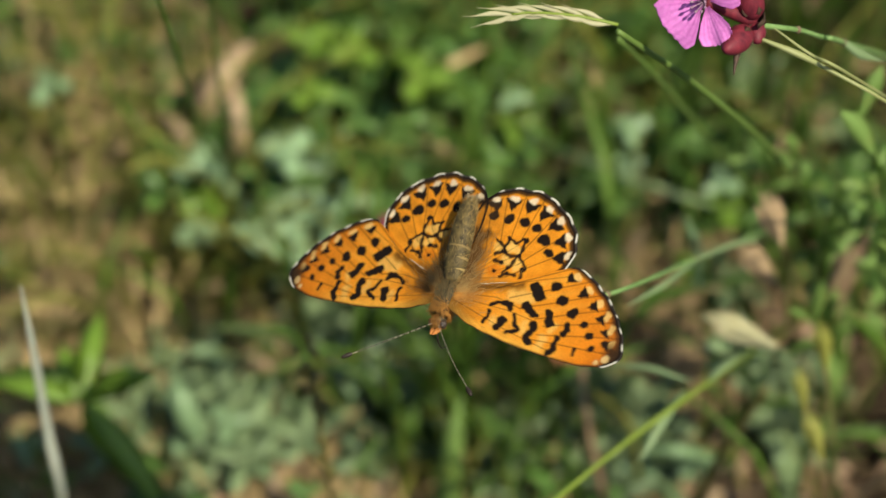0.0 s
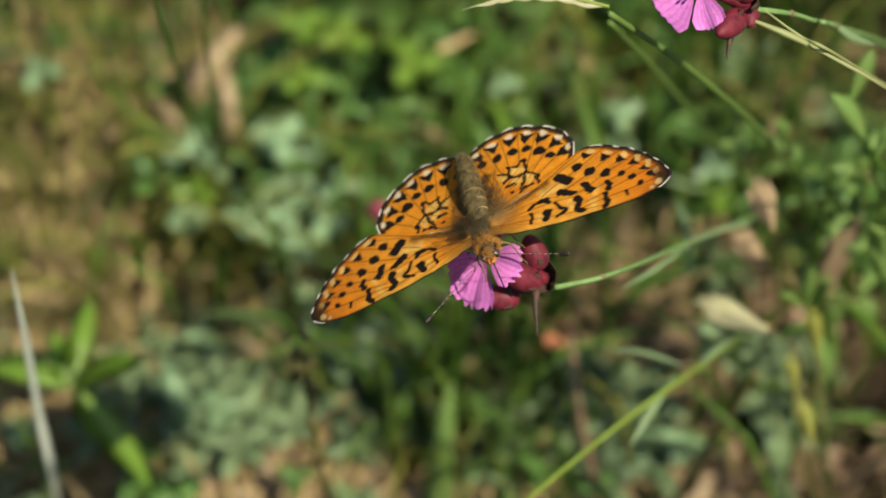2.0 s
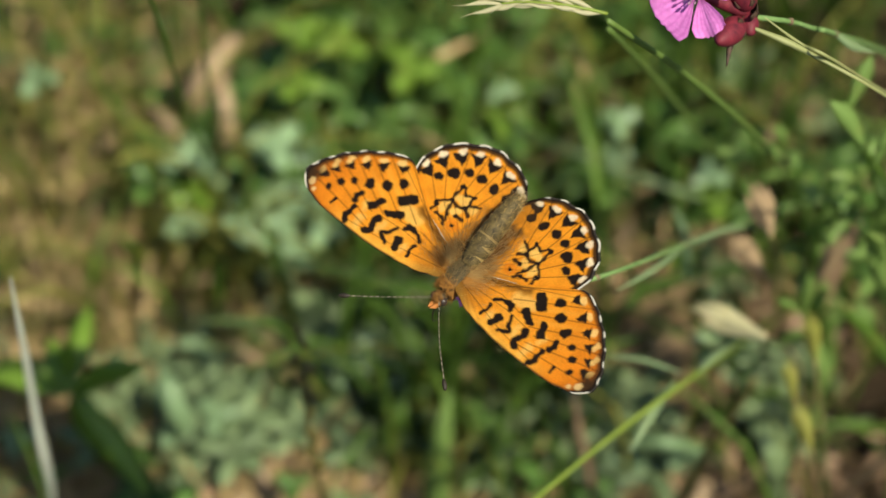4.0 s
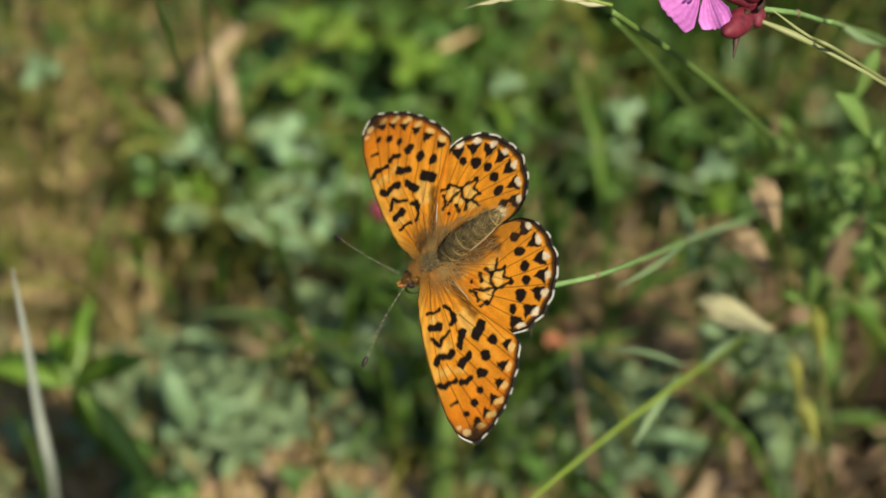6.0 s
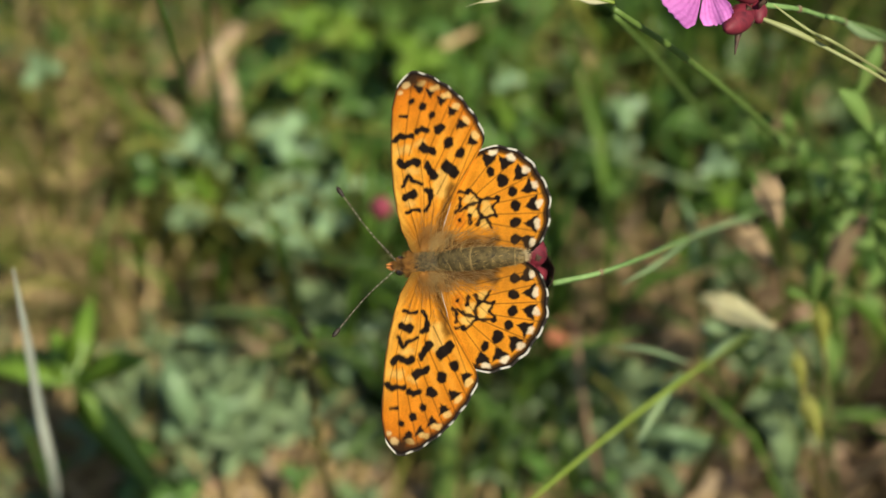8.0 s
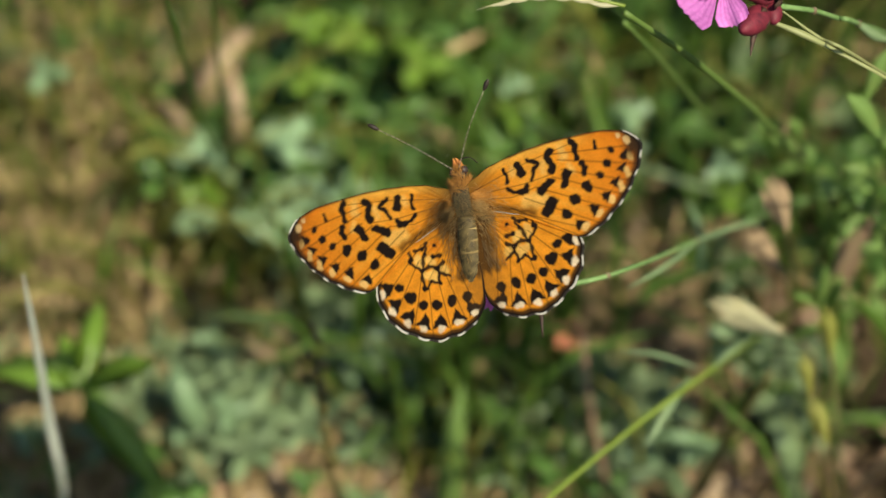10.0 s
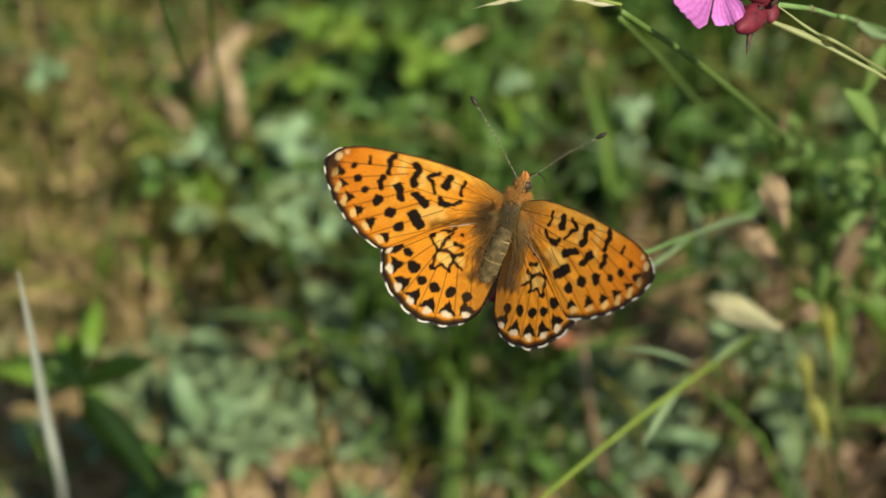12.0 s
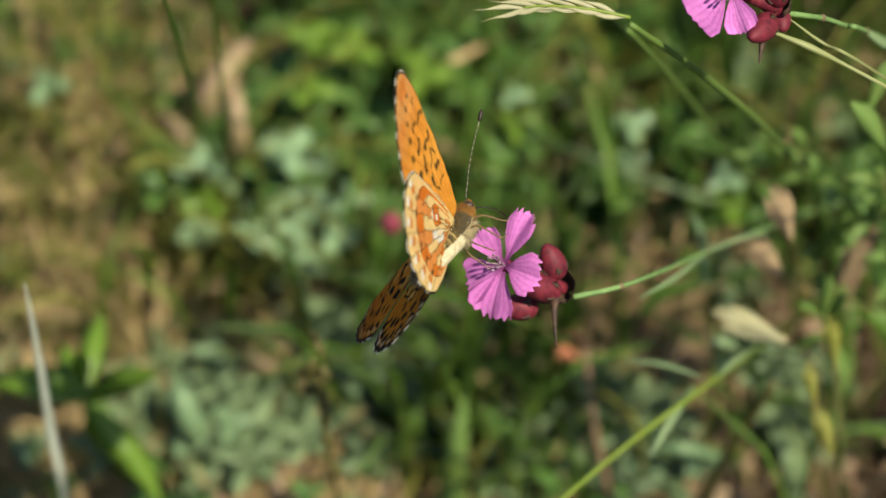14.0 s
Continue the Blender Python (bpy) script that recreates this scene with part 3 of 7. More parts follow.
# Clover where the sun glints; the highlight is painted as a pale leaf colour.
for root, top, size in (((-51.7, 136.7, 0.0), (-47.6, 120.9, 28.9), 7.2), ((-51.3, 120.6, 0.0), (-48.7, 110.9, 21.8), 6.0), ((-32.9, 142.6, 0.0), (-31.3, 118.7, 35.8), 7.8), ((-37.1, 126.7, 0.0), (-32.9, 115.6, 25.1), 6.5), ((-39.1, 127.9, 0.0), (-36.3, 116.1, 21.8), 5.5), ((-26.0, 116.6, 0.0), (-27.7, 107.9, 19.7), 6.5), ((36.3, 145.9, 0.0), (32.3, 126.4, 32.7), 5.0), ((34.2, 138.4, 0.0), (31.7, 122.4, 26.2), 4.5), ((52.1, 130.6, 0.0), (48.5, 115.2, 31.0), 5.0), ((-43.8, 131.3, -0.0), (-42.2, 121.2, 22.9), 5.0), ((-80.8, 158.1, 0.0), (-77.9, 141.7, 25.0), 6.0), ((-25.6, 135.5, -0.0), (-25.8, 123.3, 24.4), 6.0), ((-16.8, 123.0, -0.0), (-15.2, 113.4, 17.5), 5.5), ((12.9, 153.6, 0.0), (10.2, 135.4, 30.4), 4.5), ((-73.7, 64.9, 0.0), (-75.0, 70.3, 2.0), 6.0), ((-64.1, 60.5, 0.0), (-65.9, 68.4, -1.8), 5.5), ((-79.4, 70.1, 0.0), (-78.2, 72.1, 6.9), 5.0), ((33.7, 149.5, 0.0), (32.1, 132.5, 24.0), 5.5), ((30.9, 138.4, 0.0), (29.5, 123.5, 22.0), 5.0), ((-34.3, 144.1, 0.0), (-32.6, 125.9, 26.0), 6.0), ((-51.0, 141.0, 0.0), (-48.6, 124.4, 24.0), 5.0), ((-37.8, 131.8, 0.0), (-36.2, 117.1, 22.0), 6.0), ((-51.1, 123.8, 0.0), (-49.5, 113.7, 16.0), 4.5), ((-32.6, 123.1, 0.0), (-31.7, 114.4, 14.0), 5.0), ((-41.4, 157.4, 0.0), (-40.3, 147.9, 14.0), 5.0), ((-26.1, 125.7, 0.0), (-25.4, 117.0, 14.0), 5.0), ((56.1, 98.2, 0.0), (52.7, 79.6, 30.0), 4.5), ((-29.4, 115.4, 0.0), (-30.4, 106.4, 28.0), 6.5), ((-23.8, 120.4, 0.0), (-24.8, 111.4, 28.0), 6.0), ((-32.9, 112.2, 0.0), (-33.9, 103.2, 28.0), 5.5), ((-21.1, 113.4, 0.0), (-22.1, 104.4, 28.0), 6.0), ((-26.6, 108.4, 0.0), (-27.6, 99.4, 28.0), 5.5), ((-37.1, 114.7, 0.0), (-38.1, 105.7, 28.0), 5.0), ((-18.7, 122.3, 0.0), (-19.7, 113.3, 28.0), 5.0)):
    clover_plant(root, top, size, PALE_LIT_LEAF, "clover plant with sun highlights painted into pale rounded leaflets")
for root, top, size in (((-46.8, 77.1, 0.0), (-48.0, 74.1, 9.5), 7.8), ((-40.2, 82.1, 0.0), (-37.8, 80.6, 8.0), 7.4), ((-38.6, 87.2, 0.0), (-40.6, 86.5, 8.4), 5.5), ((-18.8, 91.0, 0.0), (-18.9, 83.2, 18.3), 8.3), ((-10.9, 86.8, 0.0), (-10.7, 81.7, 14.8), 8.3), ((-42.2, 68.7, -0.0), (-41.2, 71.0, 4.9), 6.9), ((-54.1, 60.2, 0.0), (-56.0, 65.3, 3.3), 5.5), ((-22.4, 68.9, 0.0), (-23.3, 71.3, 1.4), 5.5), ((45.5, 67.5, 0.0), (42.6, 65.1, 15.4), 5.5), ((-77.0, 73.0, 0.0), (-78.8, 75.5, 4.4), 5.1), ((-42.3, 80.9, 0.0), (-41.4, 74.6, 12.0), 6.0), ((-42.3, 92.1, 0.0), (-41.5, 86.8, 10.0), 5.0), ((-20.7, 95.8, 0.0), (-20.0, 85.2, 18.0), 6.5), ((-16.5, 97.0, 0.0), (-15.9, 85.1, 20.0), 6.0), ((-10.6, 87.0, 0.0), (-10.2, 76.7, 18.0), 6.5), ((-8.5, 90.7, 0.0), (-8.2, 80.4, 18.0), 6.0), ((-46.7, 97.1, 0.0), (-45.6, 90.5, 12.0), 5.0), ((34.0, 72.2, 0.0), (33.0, 64.9, 14.0), 5.0)):
    clover_plant(root, top, size, MINT, "mint-green herb with rounded leaflets on dry litter")
for root, top, size in (((-28.0, 156.5, 0.0), (-27.0, 130.1, 38.9), 6.5), ((-19.0, 164.5, 0.0), (-19.5, 141.1, 36.9), 7.0), ((-50.6, 129.5, -0.0), (-47.2, 115.4, 23.7), 6.5), ((13.2, 143.0, 0.0), (10.6, 128.2, 30.3), 5.5), ((-9.5, 156.3, 0.0), (-6.7, 133.8, 37.9), 7.5), ((-30.6, 169.9, 0.0), (-27.9, 142.8, 38.1), 6.0), ((-26.6, 164.8, 0.0), (-24.1, 148.3, 29.7), 6.0), ((54.3, 128.3, 0.0), (49.5, 111.0, 28.0), 5.5), ((-8.9, 164.7, 0.0), (-9.0, 142.5, 31.7), 5.5), ((45.7, 114.1, 0.0), (42.7, 102.9, 22.3), 4.5), ((-72.6, 61.4, 0.0), (-74.6, 66.7, 3.1), 5.0), ((-27.7, 172.5, 0.0), (-26.1, 149.6, 30.0), 5.0), ((-22.5, 168.2, 0.0), (-21.3, 147.1, 28.0), 5.0), ((-28.6, 161.0, 0.0), (-27.3, 143.5, 24.0), 5.0), ((-7.2, 161.6, 0.0), (-6.8, 139.4, 30.0), 4.5), ((43.4, 148.1, 0.0), (41.7, 134.2, 20.0), 4.5), ((11.8, 149.6, 0.0), (11.3, 135.7, 20.0), 4.5), ((-51.4, 131.2, 0.0), (-49.4, 117.9, 20.0), 4.5), ((49.8, 130.2, 0.0), (47.4, 114.2, 24.0), 5.0), ((-15.4, 136.5, 0.0), (-14.9, 124.6, 18.0), 4.5)):
    clover_plant(root, top, size, BRIGHT_CLOVER, "bright yellow-green clover plant")

clover_carpet()
bluish_carpet()
grass_carpet("grass_blades", "thin green grass blades between the leaves", "grass", 600, GREEN_PATCHES, 0.10, (15, 50), (0.5, 1.3), 0.9, GRASS)
grass_carpet("olive_grass", "fine olive and yellowing grass standing in dry straw", "grass", 980, OLIVE_PATCHES, 0.06, (12, 60), (0.45, 1.2), 1.0, OLIVE)
grass_carpet("dry_grass_blades", "fine dry straw-coloured grass blades standing in olive grass", "grass", 560, DRY_PATCHES, 0.012, (8, 36), (0.5, 1.5), 1.1, STRAW)
grass_carpet("tall_grass", "upright green grass blades, some added out of view for shade", "grass", 400, TALL_PATCHES, 0.03, (25, 80), (1.2, 3.4), 0.6, GRASS)
straw_carpet()
litter_carpet()
moss_carpet()
loose_cover("straw_thatch", "loose tan straw thatch over low grass", "straw", 150, THATCH_PATCHES, thatch_piece, STRAW)
loose_cover("dead_leaf_crumbs", "pinkish-tan dead leaf crumbs between herbs", "leaf litter", 820, CHIP_PATCHES, chip_piece, TAN)
meadow_around()


# ---------------------------------------------------------------- the butterfly (millimetres; x its right, y ahead, z up)
HINGE_X, HINGE_Z = 1.3, 1.2
ORANGE, DEEP = np.array((0.86, 0.335, 0.020)), np.array((0.66, 0.165, 0.008))
HONEY = np.array((0.88, 0.50, 0.075))
DARK, DUSK = np.array((0.016, 0.010, 0.007)), np.array((0.085, 0.045, 0.016))
CREAM, WHITE = np.array((0.88, 0.62, 0.26)), np.array((0.88, 0.84, 0.72))
YELLOW, CHESTNUT = np.array((0.90, 0.66, 0.27)), np.array((0.74, 0.21, 0.02))

FORE_OUTLINE = [(1.3, 2.6), (3.9, 3.9), (6.9, 4.65), (10, 5.15), (13, 5.4), (16, 5.45), (19, 5.45), (21.2, 5.2), (23.2, 4.65), (24.6, 3.7), (25.15, 2.4), (24.7, 0.85), (23.8, -0.8), (22.7, -2.3),
                (21.3, -3.8), (19.3, -5.35), (17.4, -6.5), (15.8, -7.0), (14.8, -6.85), (13.4, -5.9), (11.6, -4.6), (9.7, -3.4), (5, -1.8), (1.3, -0.6)]
HIND_OUTLINE = [(1.2, 0.2), (5, -0.9), (10, -3.2), (13.4, -5.0), (14.6, -6.5), (14.85, -8.2), (14.5, -9.9), (13.8, -11.4), (12.6, -12.8), (11.0, -13.9), (9.5, -14.85), (7.8, -15.4), (6.2, -15.35),
                (4.7, -15.3), (3.2, -14.85), (2.0, -14.1), (1.0, -13.1), (0.3, -11.6), (-0.2, -8), (0.2, -4), (0.8, -1.5)]


def soft(d, w=0.2):
    """1 inside a signed distance, 0 outside."""
    return np.clip(0.5 - d / w, 0, 1)


def oval(u, v, x, y, ru, rv, turn=0.0):
    c, s = math.cos(turn), math.sin(turn)
    a, b = (u - x) * c + (v - y) * s, -(u - x) * s + (v - y) * c
    return (np.hypot(a / ru, b / rv) - 1) * min(ru, rv)


def stroke(u, v, line, half):
    best = np.full(u.shape, 1e3)
    for (ax, ay), (bx, by) in zip(line[:-1], line[1:]):
        dx, dy = bx - ax, by - ay
        t = np.clip(((u - ax) * dx + (v - ay) * dy) / (dx * dx + dy * dy), 0, 1)
        best = np.minimum(best, np.hypot(u - ax - t * dx, v - ay - t * dy))
    return best - half


def wedge(u, v, x, y, ox, oy, size):
    """A dark triangle whose point looks inwards, from (ox, oy)."""
    d = np.array([x - ox, y - oy]) / math.hypot(x - ox, y - oy)
    a = (u - x) * d[0] + (v - y) * d[1]
    b = np.abs(-(u - x) * d[1] + (v - y) * d[0])
    return np.maximum(a - size * 0.7, b - (a + size) * 0.62)


def wander(u, v):
    """Slightly uneven coordinates, so that no mark has a ruled edge."""
    du = 0.09 * np.sin(3.1 * v + 1.7 * u) + 0.05 * np.sin(6.3 * u - 4.9 * v)
    dv = 0.09 * np.sin(2.7 * u - 2.1 * v + 1) + 0.05 * np.sin(5.1 * v + 5.7 * u)
    return u + du, v + dv


def lay(col, mask, tint):
    return col * (1 - mask[..., None]) + np.asarray(tint) * mask[..., None]


FORE_VEIN_FROM = [(12.5, 3.9), (13.9, 3.0), (14.2, 1.7), (12.8, 1.1), (10.4, 0.3), (8.6, -0.7), (6.0, -1.2)]
FORE_VEIN_TO = [(25.1, 2.6), (24.4, 0.3), (23.2, -1.6), (22.0, -3.1), (20.3, -4.6), (18.3, -5.95), (15.3, -6.95)]
FORE_ROUND = [(21.1, 2.75, 0.36), (20.27, 1.22, 0.47), (19.1, 0.0, 0.41), (17.15, -1.03, 0.56), (15.26, -2.25, 0.6), (13.8, -3.78, 0.56)]
FORE_WEDGE = [(22.65, 1.7), (22.05, 0.15), (20.85, -1.33), (19.25, -2.65), (17.4, -3.85), (15.25, -5.35)]
FORE_LUNULE = [(23.35, 1.45), (22.6, -0.35), (21.5, -1.87), (19.97, -3.25), (18.1, -4.52), (15.95, -5.8)]
FORE_BARS = [([(15.9, 5.1), (16.55, 4.1), (16.42, 2.66)], 0.40), ([(16.95, 1.95), (17.4, 1.35), (17.0, 0.6)], 0.40), ([(14.8, 1.2), (14.3, -0.15)], 0.55), ([(12.4, 0.65), (11.9, 0.2), (10.95, -0.35)], 0.52),
             ([(12.2, -1.95), (11.3, -2.95)], 0.74), ([(13.0, 4.25), (12.65, 3.5), (13.0, 2.6), (13.0, 1.85)], 0.54), ([(19.3, 4.2), (19.0, 3.4)], 0.24)]
FORE_SQUIGGLES = [([(9.85, 3.9), (11.3, 3.0), (10.38, 2.2), (10.1, 1.3)], 0.27), ([(8.4, 3.45), (8.9, 2.4)], 0.56), ([(6.5, 3.2), (6.8, 2.6), (6.65, 1.65)], 0.28), ([(9.3, 0.75), (8.7, 0.0), (7.3, 0.4), (6.6, 0.75)], 0.3), ([(8.9, 0.2), (8.5, 0.0)], 0.42)]
HIND_ROUND = [(11.4, -7.42, 0.48), (10.23, -9.04, 0.66), (8.82, -10.38, 0.52), (6.9, -10.82, 0.55), (4.75, -10.82, 0.57), (2.65, -10.9, 0.5)]
HIND_WEDGE = [(12.95, -7.1), (12.4, -9.2), (10.95, -11.15), (9.15, -12.45), (6.95, -12.95), (4.6, -12.85), (2.4, -12.3)]
HIND_PALE = [(13.9, -7.65), (13.2, -9.97), (11.6, -12.0), (9.55, -13.3), (7.12, -13.93), (4.53, -13.73), (2.2, -13.1)]
HIND_VEIN_FROM = [(7.0, -3.0), (8.0, -5.0), (7.9, -6.6), (7.2, -7.6), (5.9, -7.8), (4.8, -7.2), (3.2, -6.0)]
HIND_VEIN_TO = [(14.8, -8.9), (13.7, -11.5), (11.2, -13.8), (8.6, -15.2), (5.9, -15.35), (3.3, -14.9), (1.5, -13.7)]
HIND_NET = [[(8.88, -3.1), (8.85, -4.2), (9.2, -4.7), (8.55, -5.4), (7.75, -6.3)], [(7.75, -6.3), (7.9, -7.0), (7.96, -7.7), (8.18, -8.4), (7.57, -8.45)], [(7.7, -6.1), (7.34, -5.1), (6.77, -4.24), (6.43, -3.5)],
            [(7.57, -8.44), (6.87, -7.83), (5.77, -8.21), (5.57, -6.98), (5.72, -6.36)], [(7.7, -6.1), (6.7, -5.85), (5.72, -6.36)], [(6.33, -3.0), (7.16, -3.5), (8.13, -3.6)],
            [(5.9, -4.75), (4.68, -5.0)], [(5.72, -6.36), (4.65, -5.75)], [(5.57, -6.98), (4.34, -7.73)]]
HIND_KNOTS = [(8.9, -4.4, 0.36), (9.15, -4.75, 0.3), (7.75, -6.2, 0.36), (8.0, -8.4, 0.42), (6.9, -7.85, 0.28), (5.72, -6.5, 0.36), (5.77, -8.2, 0.28), (5.9, -4.75, 0.3), (6.8, -4.2, 0.28), (7.1, -3.5, 0.28)]


def fringe(col, u, v, edge, tips):
    """The dark border line and the white fringe, broken where the veins end."""
    away = np.clip((np.hypot(u - 1.1, v + 0.2) - 3.0) / 1.0, 0, 1)
    col = lay(col, soft(edge - 0.58, 0.2) * away, DARK)
    broken = np.full(u.shape, 1e3)
    for x, y in tips:
        broken = np.minimum(broken, np.hypot(u - x, v - y))
    return lay(col, soft(edge - 0.27, 0.1) * np.clip((broken - 0.6) / 0.3, 0.05, 1) * away * np.clip((u - 1.9) / 0.8, 0, 1) * 0.92, WHITE)


def fore_pattern(u0, v0, edge, under):
    u, v = wander(u0, v0)
    tip = np.clip((u - 14) / 10, 0, 1)
    col = np.broadcast_to(ORANGE, u.shape + (3,)).copy()
    col = lay(col, tip * 0.75, DEEP)
    col = lay(col, np.clip((2.6 - edge) / 2.4, 0, 1) * np.clip((u - 12) / 5, 0, 1) * 0.45, DEEP)
    vein = np.full(u.shape, 1e3)
    for a, b in zip(FORE_VEIN_FROM, FORE_VEIN_TO):
        vein = np.minimum(vein, stroke(u0, v0, [a, b], 0.0))
    col = lay(col, np.clip((vein - 0.35) / 0.6, 0, 1) * 0.4 * np.clip((u - 6) / 3, 0, 1) * np.clip((20 - u) / 5, 0, 1), HONEY * 0.7 + ORANGE * 0.3)
    if under:
        col = lay(col, np.full(u.shape, 0.08), YELLOW)
        col = lay(col, np.clip((u - 17) / 5, 0, 1) * 0.35, YELLOW)
        col = lay(col, soft(oval(u, v, 22.6, 2.2, 1.3, 2.0), 0.8) * 0.7, CHESTNUT)
        col = lay(col, soft(oval(u, v, 19.8, -2.0, 0.9, 1.6), 0.8) * 0.5, CHESTNUT)
    else:
        for line, half in (([(9.0, -1.1), (10.9, -1.35)], 0.95), ([(14.8, 3.2), (14.6, 4.4)], 0.55), ([(7.7, 2.4), (7.6, 3.3)], 0.4), ([(11.8, 1.9), (11.9, 3.2)], 0.4), ([(15.4, 1.9), (15.6, 1.2)], 0.4)):
            col = lay(col, soft(stroke(u, v, line, half), 0.6) * 0.85, HONEY * 0.8 + CREAM * 0.2)
        costal = v0 - np.interp(u0, [1.3, 3.9, 6.9, 10, 13, 16, 20], [2.6, 3.9, 4.65, 5.15, 5.4, 5.45, 5.4])
        col = lay(col, np.clip((costal + 1.3) / 0.8, 0, 1) * np.clip((19 - u) / 6, 0, 1) * 0.6, HONEY)
        col = lay(col, np.clip((6.4 - u) / 4.5, 0, 1) * 0.72, DUSK)
        col = lay(col, soft(stroke(u, v, [(2, -0.4), (6, -1.5), (9.6, -2.7)], 0.4), 0.9) * 0.85, DARK)
    col = lay(col, soft(vein - 0.07, 0.14) * (0.7 if not under else 0.3), DARK)
    for line in ([(2, 1.0), (9, 1.0), (12.8, 1.4)], [(2, 0.4), (7, -0.3), (10.4, 0.3)], [(2, 1.6), (10, 3.6), (16, 4.6)], [(1.5, 0.0), (9, -3.0), (15, -5.6)]):
        col = lay(col, soft(stroke(u0, v0, line, 0.05), 0.12) * (0.7 if not under else 0.25), DARK)
    strength = 0.7 if under else 1.0
    shrink = 0.75 if under else 1.0
    for x, y, r in FORE_ROUND:
        col = lay(col, soft(oval(u, v, x, y, r * 1.4 * shrink, r * 1.22 * shrink, -0.5)) * strength, DARK)
    for line, fat in FORE_BARS + FORE_SQUIGGLES:
        (ax, ay), (bx, by) = line[0], line[-1]
        col = lay(col, soft(stroke(u, v, line, fat * 0.92 * shrink)) * strength, DARK)
        if fat > 0.4:
            col = lay(col, soft(oval(u, v, ax + 0.2, ay - 0.1, fat * 0.95 * shrink, fat * 0.7 * shrink, 0.6)) * strength, DARK)
            col = lay(col, soft(oval(u, v, bx - 0.2, by + 0.1, fat * 0.95 * shrink, fat * 0.7 * shrink, 0.6)) * strength, DARK)
    if not under:
        for x, y in FORE_WEDGE:
            col = lay(col, soft(np.minimum(wedge(u, v, x, y, 10, 2, 0.86), oval(u, v, x, y, 0.5, 0.56))), DARK)
        col = lay(col, soft(edge - 1.05, 0.5) * np.clip((u - 13) / 3, 0, 1) * np.clip((3.6 - v + 0.1 * (u - 20)) / 1.0, 0, 1) * 0.8, DARK)
        for x, y in FORE_LUNULE:
            d = unit((x - 10, y - 2))
            col = lay(col, soft(oval(u, v, x, y, 0.42, 0.6, math.atan2(d[1], d[0]))), CREAM * 0.55 + HONEY * 0.45)
        col = lay(col, np.clip((u - 22.4) / 1.1, 0, 1) * np.clip((v - 0.9) / 1.2, 0, 1) * 0.95, DARK)
        for x, y, r in ((23.3, 3.5, 0.5), (22.4, 4.3, 0.35)):
            col = lay(col, soft(oval(u, v, x, y, r, r)), CREAM)
        costa = v0 - np.interp(u0, [1.3, 3.9, 6.9, 10, 13, 16, 20, 23.2], [2.6, 3.9, 4.65, 5.15, 5.4, 5.45, 5.4, 4.65])
        col = lay(col, soft(-costa - 0.22, 0.2) * np.clip((u - 5) / 3, 0, 1) * 0.8, DUSK)
        col = lay(col, np.clip((u - 20.5) / 3, 0, 1) * soft(edge - 2.2, 1.5) * 0.35, DUSK)
    return fringe(col, u0, v0, np.where(v0 > 1.9 + 0.12 * u0, edge + 0.35, edge), FORE_VEIN_TO)


